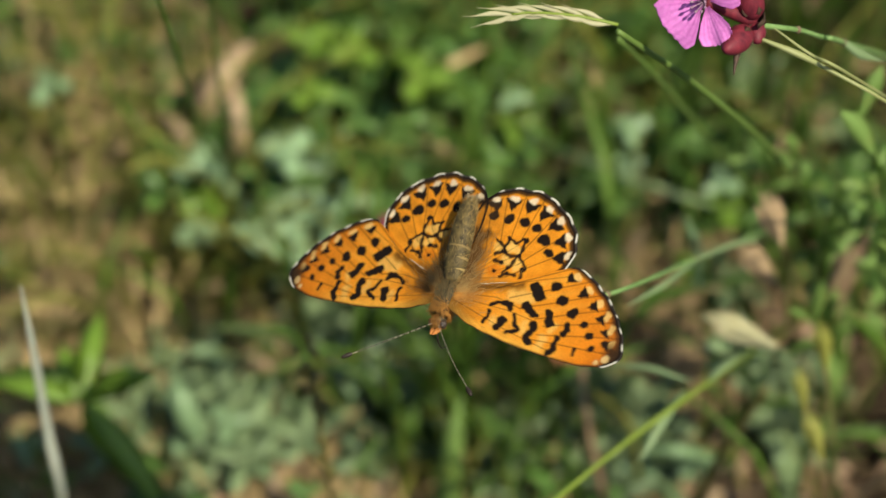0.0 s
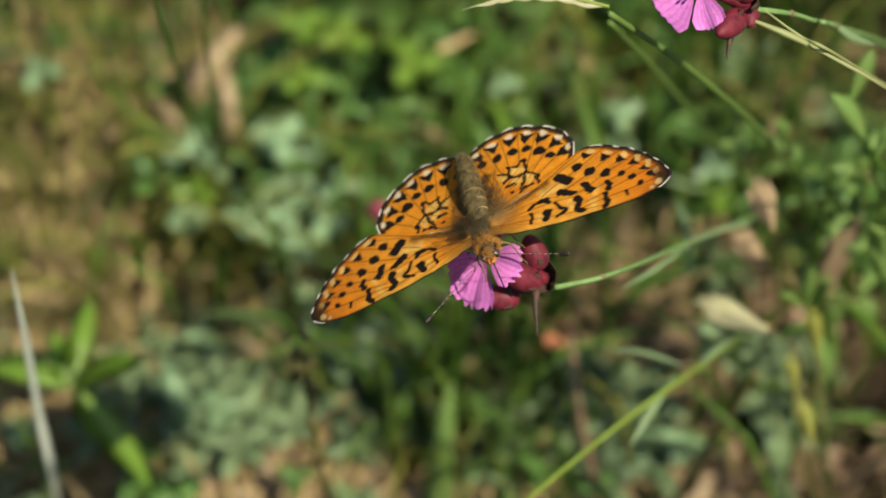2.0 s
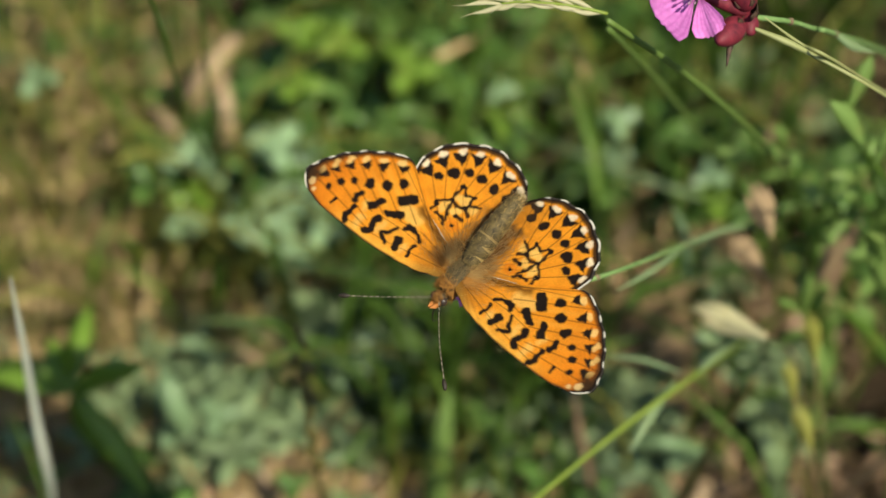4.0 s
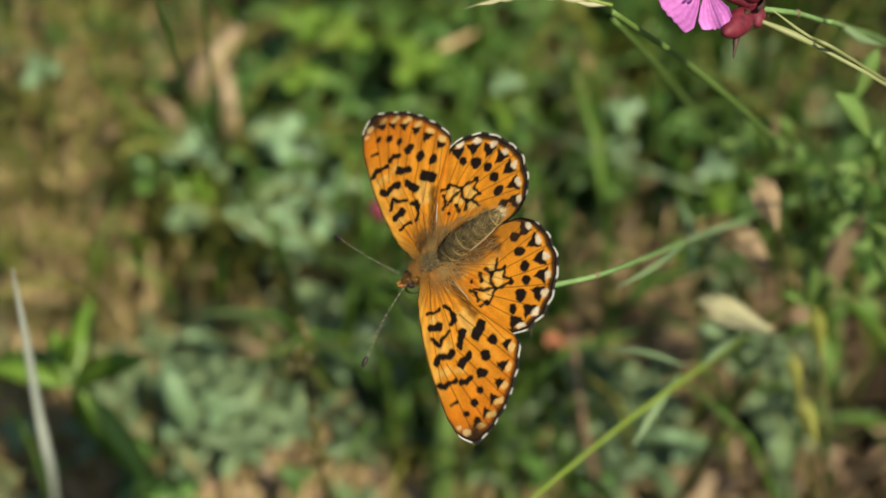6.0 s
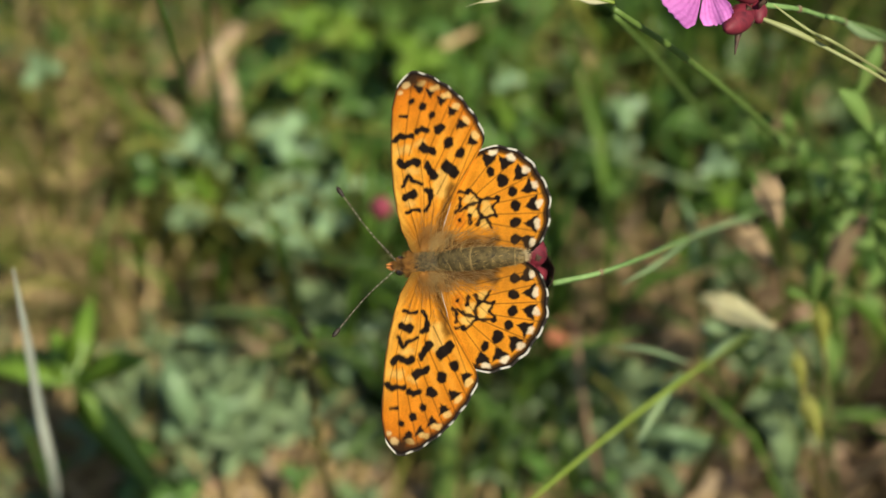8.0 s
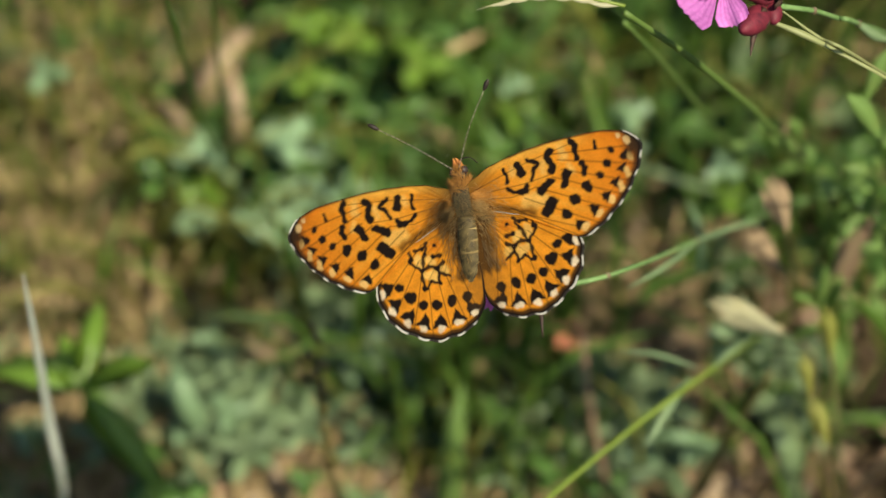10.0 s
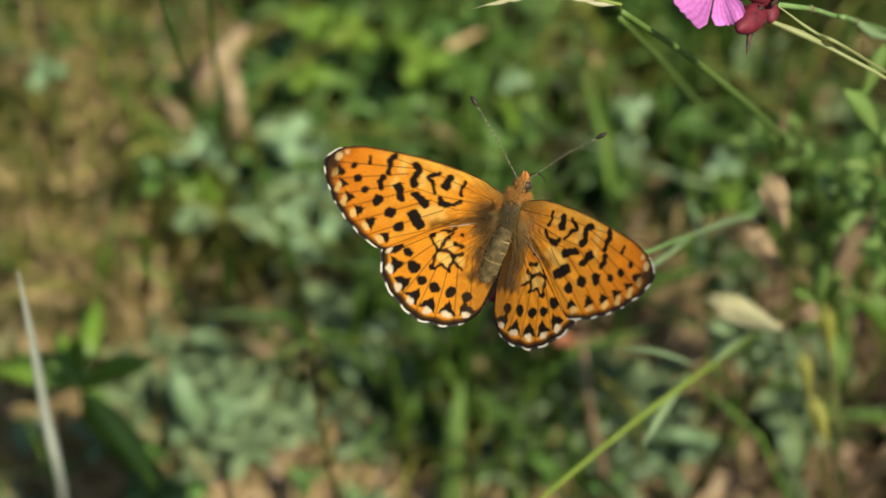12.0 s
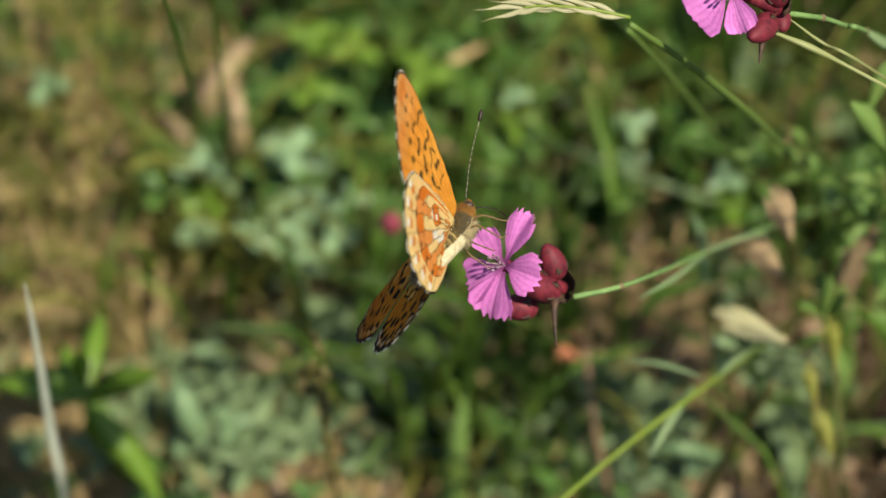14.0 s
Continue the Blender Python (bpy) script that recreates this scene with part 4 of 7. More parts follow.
def hind_pattern(u0, v0, edge, under):
    u, v = wander(u0, v0)
    col = np.broadcast_to(ORANGE, u.shape + (3,)).copy()
    if under:
        ang = np.arctan2(v + 1.5, u - 1.5)
        r = np.hypot(u - 1.5, v + 1.5)
        q = r / np.maximum(r + edge, 0.1)
        col = np.broadcast_to(YELLOW, u.shape + (3,)).copy()
        tips = sorted(math.atan2(y + 1.5, x - 1.5) for x, y in HIND_VEIN_TO)
        tips = [-2.2] + tips + [0.4]
        inks = (YELLOW, CHESTNUT, YELLOW * 0.5 + WHITE * 0.5, CHESTNUT * 0.8 + YELLOW * 0.2, WHITE, YELLOW)
        for k, (a, b) in enumerate(zip(tips[:-1], tips[1:])):
            inside = (ang >= a) & (ang < b)
            cuts = [0.0, 0.17 + 0.05 * math.sin(k * 2.3), 0.31 + 0.05 * math.cos(k * 1.9), 0.45 + 0.04 * math.sin(k * 4.1), 0.60 + 0.03 * math.cos(k * 3.3), 0.74, 0.90]
            for n, (lo, hi) in enumerate(zip(cuts[:-1], cuts[1:])):
                ink = inks[(n + k * 3 + (k * n) % 3) % 6] if n < 4 else (inks[1 if k % 2 else 3] if n == 4 else YELLOW * 0.9 + CHESTNUT * 0.1)
                col = np.where((inside & (q >= lo) & (q < hi))[..., None], ink, col)
                if n < 5:
                    col = lay(col, inside * soft(np.abs(q - hi + 0.02 * np.cos((ang - a) / (b - a) * 6.28)) - 0.008, 0.012) * 0.75, DARK)
        for x, y, k in HIND_ROUND:
            col = lay(col, soft(oval(u, v, x, y, k * 0.6, k * 0.6)) * 0.8, DUSK)
        col = lay(col, soft(oval(u, v, 5.6, -4.2, 1.15, 1.15)), CHESTNUT)
        col = lay(col, soft(np.abs(oval(u, v, 5.6, -4.2, 1.15, 1.15)) - 0.05), DARK)
        col = lay(col, soft(oval(u, v, 5.6, -4.2, 0.35, 0.35)), WHITE)
        for a in tips[1:-1]:
            col = lay(col, soft(np.abs(np.sin(ang - a)) * r - 0.06, 0.12) * 0.7, DARK)
        for x, y in HIND_PALE:
            d = unit((x - 5, y + 6))
            col = lay(col, soft(oval(u, v, x - d[0] * 0.1, y - d[1] * 0.1, 0.5, 0.62)), WHITE)
            col = lay(col, soft(oval(u, v, x - d[0] * 1.1, y - d[1] * 1.1, 0.55, 0.62, math.atan2(d[1], d[0]))) * 0.85, CHESTNUT)
        return fringe(col, u, v, edge * 1.3, HIND_VEIN_TO)
    for line in ([(7.3, -6.9), (6.7, -7.2)], [(7.95, -4.6), (7.8, -5.3)], [(6.5, -5.1), (6.1, -5.5)], [(6.3, -6.9), (6.2, -7.5)], [(5.0, -6.6), (4.6, -6.9)]):
        col = lay(col, soft(stroke(u, v, line, 0.62), 0.4) * 0.9, HONEY * 0.75 + CREAM * 0.25)
    for a, b in zip(HIND_VEIN_FROM, HIND_VEIN_TO):
        col = lay(col, soft(stroke(u0, v0, [a, b], 0.06), 0.12) * 0.75, DARK)
        col = lay(col, soft(stroke(u0, v0, [(1.5, -1.5), a], 0.05), 0.12) * 0.5, DARK)
    for line in HIND_NET:
        col = lay(col, soft(stroke(u, v, line, 0.22), 0.2) * 0.95, DARK)
    col = lay(col, soft(oval(u, v, 5.2, -3.55, 0.95, 0.85), 0.5) * 0.5, DEEP)
    for x, y, r in [(5.2, -3.55, 0.32)] + HIND_KNOTS:
        col = lay(col, soft(oval(u, v, x, y, r, r)), DARK)
    for x, y, r in HIND_ROUND:
        col = lay(col, soft(oval(u, v, x, y, r * 1.3, r * 1.3)), DARK)
    for x, y in HIND_WEDGE:
        col = lay(col, soft(wedge(u, v, x, y, 5.5, -6, 1.12)), DARK)
    col = lay(col, soft(edge - 1.05, 0.4) * 0.92, DARK)
    for x, y in HIND_PALE:
        d = unit((x - 5.5, y + 6))
        col = lay(col, soft(oval(u, v, x - d[0] * 0.02, y - d[1] * 0.02, 0.42, 0.62, math.atan2(d[1], d[0]))), CREAM * 0.5 + WHITE * 0.5)
    haze = np.clip((5.6 - u - 0.10 * (v + 14) + 0.4 * np.sin(v * 5)) / 4.0, 0, 1) * np.clip((v + 14.3) / 2.5, 0, 1)
    col = lay(col, haze * 0.45, DUSK)
    # Dusky scales of the inner margin, with some of the abdomen's shadow painted in.
    inner = np.clip((3.6 + 0.35 * np.sin(v * 2.1) - u) / 1.2, 0, 1) * np.clip((v + 9.3 + 0.3 * np.sin(u * 5)) / 1.0, 0, 1)
    col = lay(col, inner * 0.85, DUSK * 0.7)
    col = lay(col, np.clip((-v - 0.2) / 1.5, 0, 1) * np.clip((3.2 + v) / 2, 0, 1) * 0.5, DUSK)
    return fringe(col, u, v, edge, HIND_VEIN_TO)


def wing(name, outline, base, pattern, side, parent, label, low, na=300, nr=140):
    """A thin scaled membrane, gently cambered, veined and patterned above and below."""
    edge_line = spline(outline, na)
    step = np.concatenate([[0], np.cumsum(np.linalg.norm(np.diff(edge_line, axis=0), axis=1))])
    even = np.linspace(0, step[-1], na)
    rim = np.column_stack([np.interp(even, step, edge_line[:, k]) for k in (0, 1)])
    rim = rim + 0.07 * np.sin(even * 2.3)[:, None] * (rim - np.array(base)) / np.linalg.norm(rim - np.array(base), axis=1)[:, None]
    s = np.linspace(0.02, 1, nr)
    b = np.array(base)
    grid = b + s[:, None, None] * (rim - b)[None]
    u, v = grid[..., 0], grid[..., 1]
    edge = (1 - s)[:, None] * np.linalg.norm(rim - b, axis=1)[None]
    camber = -0.0022 * (u - HINGE_X) ** 2 + 0.05 * np.sin(np.arctan2(v - b[1], u - b[0]) * 42) * np.clip(u / 12, 0, 1)
    verts, cols, faces = [], [], []
    for under in (False, True):
        z = low + camber + (-0.07 if under else 0.0)
        verts.append(np.stack([side * (u - HINGE_X), v, z], -1).reshape(-1, 3))
        cols.append(pattern(u, v, edge, under).reshape(-1, 3))
    n = nr * na
    i, j = np.meshgrid(np.arange(nr - 1), np.arange(na - 1), indexing="ij")
    a = (i * na + j).ravel()
    top = np.column_stack([a, a + 1, a + na + 1, a + na])
    if side < 0:
        top = top[:, ::-1]
    k = (nr - 1) * na + np.arange(na - 1)
    rim_faces = np.column_stack([k, k + 1, k + 1 + n, k + n])
    if side < 0:
        rim_faces = rim_faces[:, ::-1]
    faces = np.vstack([top[:, ::-1], top + n, rim_faces])
    shape = Shape().add(np.vstack(verts), faces.tolist(), np.vstack(cols))
    return part(name, shape, WING, parent, label)


def hairs(shape, count, place, ways, length, width):
    for _ in range(count):
        p, d = place(), ways()
        x = unit(np.cross(d, rng.normal(size=3))) * width
        y = unit(np.cross(d, x)) * width
        tip = p + unit(d) * length * (0.6 + 0.6 * rng.random())
        shape.add([p + x, p - 0.5 * x + y, p - 0.5 * x - y, tip], [(0, 1, 3), (1, 2, 3), (2, 0, 3)])
    return shape


FEELERS, TAIL = {}, []


def build_butterfly():
    b = thing("butterfly", "orange fritillary butterfly with black spots and pearly wing margins", "butterfly")
    th = part("thorax", ellipsoid(Shape(), (0, 0.9, 0), (1.75, 2.8, 1.6), nu=20, nv=16), BODY, b, "dark thorax under olive fur")

    def on_thorax():
        d = unit(rng.normal(size=3))
        return np.array([0, 0.9, 0]) + d * np.array([1.7, 2.7, 1.55])
    part("fur", hairs(Shape(), 3000, on_thorax, lambda: rng.normal(size=3) * 0.6 + np.array([0, -1.0, 0.5]), 1.1, 0.022), FUR, th, "olive-brown fur")
    part("fur", hairs(Shape(), 1300, on_thorax, lambda: rng.normal(size=3) * 0.6 + np.array([0, -1.0, 0.5]), 1.5, 0.022), DUSK_FUR, th, "dusky brown fur")

    def on_collar():
        a = rng.random() * 6.28
        return np.array([1.45 * math.cos(a), 1.7 + 1.9 * rng.random(), 1.35 * math.sin(a)])
    part("collar", hairs(Shape(), 1300, on_collar, lambda: rng.normal(size=3) * 0.5 + np.array([0, 0.4, 0.5]), 0.9, 0.035), RUST_FUR, th, "rust-orange collar of hair")
    ab = Shape()
    line = spline([(0, -1.2, 0.4), (0, -5, 1.3), (0, -9, 1.75), (0, -12.6, 1.75)], 64)
    rad = np.interp(np.linspace(0, 1, 64), [0, 0.2, 0.55, 0.85, 1], [1.3, 1.5, 1.42, 1.05, 0.42]) * (1 + 0.05 * np.abs(np.sin(np.linspace(0, 1, 64) * 8 * math.pi)))
    tube(ab, line[::4], rad[::4], 16, 64)
    abd = part("abdomen", ab, BANDS, b, "golden-olive ringed abdomen")
    TAIL.append(abd)
    rings = Shape()
    for k in range(7):
        y = -2.6 - 1.35 * k
        z = np.interp(-y, [1.2, 5, 9, 12.6], [0.4, 1.3, 1.75, 1.75])
        r = np.interp(-y, [1.2, 3.5, 7.5, 11, 12.6], [1.33, 1.52, 1.44, 1.07, 0.46]) * 1.03
        tube(rings, [(0, y - 0.25, z), (0, y, z), (0, y + 0.25, z)], [r * 0.97, r * 1.0, r * 0.97], 16, 4)
    part("segment_rings", rings, GOLD_FUR, abd, "pale segment rings")

    def on_abdomen():
        y = -1.5 - 10.5 * rng.random()
        a = rng.random() * 6.28
        r = np.interp(-y, [1.2, 3.5, 7.5, 11, 12.6], [1.3, 1.5, 1.42, 1.05, 0.42])
        return np.array([r * math.cos(a), y, np.interp(-y, [1.2, 5, 9, 12.6], [0.4, 1.3, 1.75, 1.75]) + r * math.sin(a)])
    part("abdomen_hair", hairs(Shape(), 380, on_abdomen, lambda: rng.normal(size=3) * 0.5 + np.array([0, -1.0, 0.1]), 0.9, 0.025), BROWN_FUR, abd, "short brown hair")
    part("abdomen_hair", hairs(Shape(), 800, on_abdomen, lambda: rng.normal(size=3) * 0.5 + np.array([0, -1.0, 0.1]), 0.9, 0.022), GOLD_FUR, abd, "short ochre hair")
    part("tail_tuft", hairs(Shape(), 260, lambda: np.array([0, -11.6, 1.75]) + rng.normal(0, 0.28, 3), lambda: rng.normal(size=3) * 0.45 + np.array([0, -1.0, 0.1]), 1.0, 0.025), CREAM_FUR, abd, "pale hair at the tip")
    part("breast", ellipsoid(Shape(), (0, 0.7, -0.55), (1.45, 2.6, 1.2), nu=18, nv=14), PALE_BODY, b, "pale cream breast")

    def on_breast():
        d = unit(rng.normal(size=3) * np.array([1, 1, 0.6]) - np.array([0, 0, 0.8]))
        return np.array([0, 0.7, -0.55]) + d * np.array([1.45, 2.6, 1.2])
    part("breast_fur", hairs(Shape(), 900, on_breast, lambda: rng.normal(size=3) * 0.6 + np.array([0, -0.4, -0.8]), 1.0, 0.035), CREAM_FUR, b, "cream fur under the body")
    belly = Shape()
    tube(belly, [(0, -1.2, -0.5), (0, -5, 0.25), (0, -9, 0.9), (0, -12.0, 1.45)], [1.05, 1.15, 0.95, 0.3], 12, 24)
    part("belly", belly, PALE_BODY, abd, "pale cream underside")
    head = part("head", ellipsoid(Shape(), (0, 4.3, -0.2), (1.05, 0.95, 0.9), nu=16, nv=12), BODY, b, "small dark hairy head")
    part("head_fur", hairs(Shape(), 900, lambda: np.array([0, 4.3, -0.2]) + unit(rng.normal(size=3)) * 0.9, lambda: rng.normal(size=3) * 0.5 + np.array([0, 0.8, 0.5]), 0.7, 0.03), RUST_FUR, head)
    for sx in (-1, 1):
        part("eye", ellipsoid(Shape(), (sx * 0.8, 4.6, -0.1), (0.5, 0.6, 0.62), nu=14, nv=10), EYE_MAT, head, "dark compound eye")
        part("palp", tube(Shape(), [(sx * 0.35, 4.9, -0.5), (sx * 0.3, 5.7, -0.2), (sx * 0.15, 6.4, 0.25)], [0.32, 0.36, 0.05], 8), RUST, head, "rust-orange hairy palp")
        a = radians(46)
        tipx, tipy = sx * (0.4 + 11.0 * math.sin(a)), 4.9 + 11.0 * math.cos(a)
        ant = Shape()
        pts = spline([(sx * 0.4, 4.9, 0.3), (sx * 4.2, 8.9, 1.4), (tipx, tipy, 1.9)], 45)
        tube(ant, pts[::4], [0.055, 0.045, 0.05], 7, 45)
        antenna = FEELERS[sx] = part("antenna", ant, ANTENNA, b, "thin pale-ringed antenna")
        for k in range(3, 42, 3):
            d = unit(pts[k + 1] - pts[k])
            part("ring", tube(Shape(), [pts[k] - d * 0.12, pts[k], pts[k] + d * 0.12], [0.054, 0.058, 0.054], 7, 3), CLUB, antenna)
        d = unit(pts[-1] - pts[-3])
        part("club", ellipsoid(Shape(), pts[-1] + d * 0.4, (0.31, 0.31, 0.8), frame_along(d)), CLUB, antenna, "black club with orange tip")
        for k, (y0, yk, zk) in enumerate(((1.8, 2.4, -4.8), (0.4, -0.8, -5.0))):
            part("leg", tube(Shape(), [(sx * 0.8, y0, -1.1), (sx * 2.3, y0 + (yk - y0) * 0.4, -2.0), (sx * 2.6, yk, zk), (sx * 3.0, yk + 0.6, zk - 0.6)], [0.17, 0.13, 0.08, 0.05], 7), LEG, b, "thin ochre leg")
    part("proboscis", tube(Shape(), [(0, 5.0, -0.7), (0, 6.2, -1.8), (0.3, 6.4, -3.8), (0.6, 5.6, -5.2)], [0.11, 0.09, 0.07], 6), CLUB, head, "dark curved proboscis")
    wings = {}
    for sx in (-1, 1):
        wings[sx, "fore"] = wing("forewing", FORE_OUTLINE, (1.2, 0.9), fore_pattern, sx, b, "orange forewing with black spots and bars", 0.0)
        wings[sx, "hind"] = wing("hindwing", HIND_OUTLINE, (1.0, -1.2), hind_pattern, sx, b, "orange hindwing with pearly margin, mosaic underside", -0.22)

        def near_root(reach, lean):
            r = reach * abs(rng.normal()) ** 1.2
            a = radians(-40 + lean * rng.normal())
            return np.array([sx * (0.1 + r * math.cos(a)), 0.4 + r * math.sin(a), 0.06])

        def inner_margin():
            return np.array([sx * (0.1 + 2.6 * rng.random() ** 1.4), -1.0 - 7.0 * rng.random() ** 1.3, -0.16])
        part("wing_hair", hairs(Shape(), 330, inner_margin, lambda: np.array([sx * (0.30 + 0.25 * rng.normal()), -1.0 + 0.3 * rng.normal(), 0.08]), 1.5, 0.016), DUSK_FUR, wings[sx, "hind"], "long dusky brown hair along the inner margin")
        part("wing_hair", hairs(Shape(), 450, lambda: near_root(1.9, 40), lambda: np.array([sx * (0.9 + 0.3 * rng.normal()), -0.8 + 0.4 * rng.normal(), 0.22]), 2.0, 0.017), BROWN_FUR, wings[sx, "hind"], "golden-brown hair at the wing base")
        part("wing_hair", hairs(Shape(), 600, lambda: near_root(1.7, 30) + np.array([0, 0.9, 0]), lambda: np.array([sx * (1.0 + 0.3 * rng.normal()), 0.2 * rng.normal() - 0.2, 0.18]), 1.4, 0.017), RUST_FUR, wings[sx, "fore"], "rust hair at the wing base")
    return b, wings


butterfly, WINGS = build_butterfly()


# ---------------------------------------------------------------- the pinks
PINK, PINK_DEEP, PURPLE = np.array((0.86, 0.30, 0.76)), np.array((0.50, 0.06, 0.40)), np.array((0.17, 0.012, 0.12))


def petal(parent, centre, axis, turn, length=7.2, lift=0.30, wide=1.0, curl=0.0, teeth=1.0):
    """A fan-shaped petal with a narrow claw and a toothed edge."""
    n = unit(axis)
    e1 = unit(np.array([1.0, 0, 0]) - n * n[0])
    e2 = np.cross(n, e1)
    d = math.cos(turn) * e1 + math.sin(turn) * e2
    w = np.cross(n, d)
    nr, nw = 30, 61
    verts, cols, faces = [], [], []
    ph = rng.random() * 6
    for under in (0, 1):
        for i in range(nr):
            s = i / (nr - 1)
            half = length * wide * np.interp(s, [0, 0.22, 0.45, 0.75, 1], [0.05, 0.09, 0.28, 0.46, 0.44])
            for j in range(nw):
                q = 2 * j / (nw - 1) - 1
                tooth = teeth * (0.075 * abs(math.sin(q * 9 + ph)) + 0.02 * math.sin(q * 23 + ph)) * max(0.0, (s - 0.75) / 0.25) ** 2
                r = length * (s * (1 - 0.13 * q * q) - tooth)
                bowl = lift * r - curl * r * r / length + 0.25 * math.sin(q * 5 + ph) * s * s + 0.22 * abs(q) * half
                verts.append(np.asarray(centre) + d * r + w * half * q + n * (bowl - 0.09 * under))
                vein = 0.5 + 0.5 * math.sin(q * 24)
                t = np.clip((0.34 - s) / 0.25, 0, 1)
                mix = 0.5 * vein ** 2 * (1 - 0.55 * s) + 0.15 * abs(q)
                c = PINK * (1 - mix) + PINK_DEEP * mix
                c = c * (1 - 0.75 * t) + PURPLE * 0.75 * t
                cols.append(c if not under else c * 0.85 + PINK_DEEP * 0.15)
    m = nr * nw
    for i in range(nr - 1):
        for j in range(nw - 1):
            a = i * nw + j
            faces += [(a, a + 1, a + nw + 1, a + nw), (m + a + nw, m + a + nw + 1, m + a + 1, m + a)]
    for j in range(nw - 1):
        a = (nr - 1) * nw + j
        faces.append((a, a + 1, m + a + 1, m + a))
    for i in range(nr - 1):
        for a in (i * nw, i * nw + nw - 1):
            faces.append((a, a + nw, m + a + nw, m + a))
    return part("petal", Shape().add(verts, faces, cols), PETAL, parent, "magenta-pink toothed petal")


def bud(parent, base, tip, radius):
    base, tip = np.asarray(base, float), np.asarray(tip, float)
    d = tip - base
    e = ellipsoid(Shape(), (base + tip) / 2, (radius, radius, np.linalg.norm(d) / 2 * 1.08), frame_along(d), 18, 14, lambda c: 1.0 - 0.22 * c)
    ob = part("bud", e, BUD, parent, "dark red closed bud")
    ax = frame_along(d)
    for k in range(5):
        a = k * 1.2566
        side = ax[0] * math.cos(a) + ax[1] * math.sin(a)
        part("sepal", blade(Shape(), [base + side * radius * 0.35, base + d * 0.22 + side * radius * 0.98, base + d * 0.45 + side * radius * 1.06], [radius * 0.9, radius * 0.8, 0.1], side, -0.3, 6), BRACT, ob)
    return ob


def pink_flower(label, root, stem_points, centre, axis, turns, bracts_at, buds, awl, extra_leaf, teeth=1.0):
    """A meadow pink: one open flower and buds clustered in brown bracts on a wiry stem. All places relative to the root."""
    o = np.asarray(root, float)
    rel = lambda p: np.asarray(p, float) - o
    f = thing("pink_flower", label, "flower", root, "meadow pinks")
    stem = part("stem", tube(Shape(), [rel(p) for p in stem_points], [0.4, 0.31, 0.33, 0.45, 0.55], 9, 50), STEM, f, "wiry grey-green stem")
    c, b = rel(centre), rel(bracts_at)
    part("calyx", tube(Shape(), [b, (b + c) / 2, c], [1.0, 0.95, 0.85], 12, 12), BUD, f, "dark red calyx tube")
    for t, ln, lift, curl, wide in turns:
        petal(f, c, axis, radians(t), ln, lift, wide, curl, teeth)
    for k in range(8):
        a = k * 0.785
        ax = frame_along(axis)
        d = ax[2] + 0.35 * (math.cos(a) * ax[0] + math.sin(a) * ax[1])
        st = part("stamen", tube(Shape(), [c, c + d * 1.6, c + d * 2.6], [0.12, 0.1, 0.08], 6), STAMEN, f, "thin pale stamen")
        part("anther", ellipsoid(Shape(), c + d * 2.7, (0.2, 0.2, 0.35), frame_along(d), 8, 6), STAMEN, st)
    for base, tip, r in buds:
        bud(f, rel(base), rel(tip), r)
    for k in range(9):
        a = k * 0.7
        ax = frame_along(c - b)
        side = ax[0] * math.cos(a) + ax[1] * math.sin(a)
        tip = b + side * (3.2 + 0.8 * math.sin(k * 2.1)) + ax[2] * (1.4 + 1.4 * math.cos(k * 1.7))
        part("bract", blade(Shape(), [b + side * 0.3 - ax[2] * 1.6, b + side * 1.9 - ax[2] * 0.5, tip], [1.4, 2.4, 0.1], side, -0.25, 7), BRACT, f, "brown papery bract")
    part("awn", tube(Shape(), [b + (rel(awl[0]) - b) * 0.4, rel(awl[0]), rel(awl[1])], [0.8, 0.5, 0.08], 8), BRACT, f, "dark pointed bract hanging down")
    for at in extra_leaf:
        part("leaf", blade(Shape(), [rel(p) for p in at[0]], at[1], fold=0.35), BLUISH, f, "narrow grey-green stem leaf")
    for p in stem_points[1:4:2]:
        part("node", ellipsoid(Shape(), rel(p), (0.5, 0.5, 0.6), nu=10, nv=8), NODE, f, "swollen brownish joint")
    return f


pink_near = pink_flower("magenta meadow pink with dark red buds on a leaning stem", (85.7, 134.0, 0.0),
    [(13.5, 3.8, 155.6), (19.8, 6.1, 154.7), (26.8, 17.0, 142.9), (34.9, 36.3, 119.7), (61.6, 87.5, 60.4), (85.7, 134.0, 0.0)],
    (4.5, 3.2, 163.7), (-0.550, -0.360, 0.724),
    [(52, 8.1, 0.42, 0.25, 0.58), (-22, 6.6, 0.52, 0.4, 0.95), (-112, 7.3, 0.10, 0.2, 1.05), (-160, 6.6, 0.12, 0.2, 1.0), (110, 4.8, 0.85, 0.2, 0.95)],
    (12.1, 4.1, 157.0),
    [((8.8, 2.8, 154.9), (3.9, 2.2, 155.7), 1.8), ((11.4, 3.2, 157.6), (6.6, 1.4, 162.4), 1.75), ((11.6, 4.8, 158.7), (9.8, 7.0, 162.7), 1.7)],
    ((10.9, 0.5, 158.2), (11.1, -4.4, 156.0)),
    [([(34.9, 36.2, 119.6), (29.7, 27.6, 125.8), (24.1, 21.7, 129.1)], [0.6, 1.0, 0.15]), ([(34.9, 36.3, 119.7), (42.1, 45.1, 111.3), (47.4, 51.2, 103.3)], [0.6, 1.0, 0.15])])
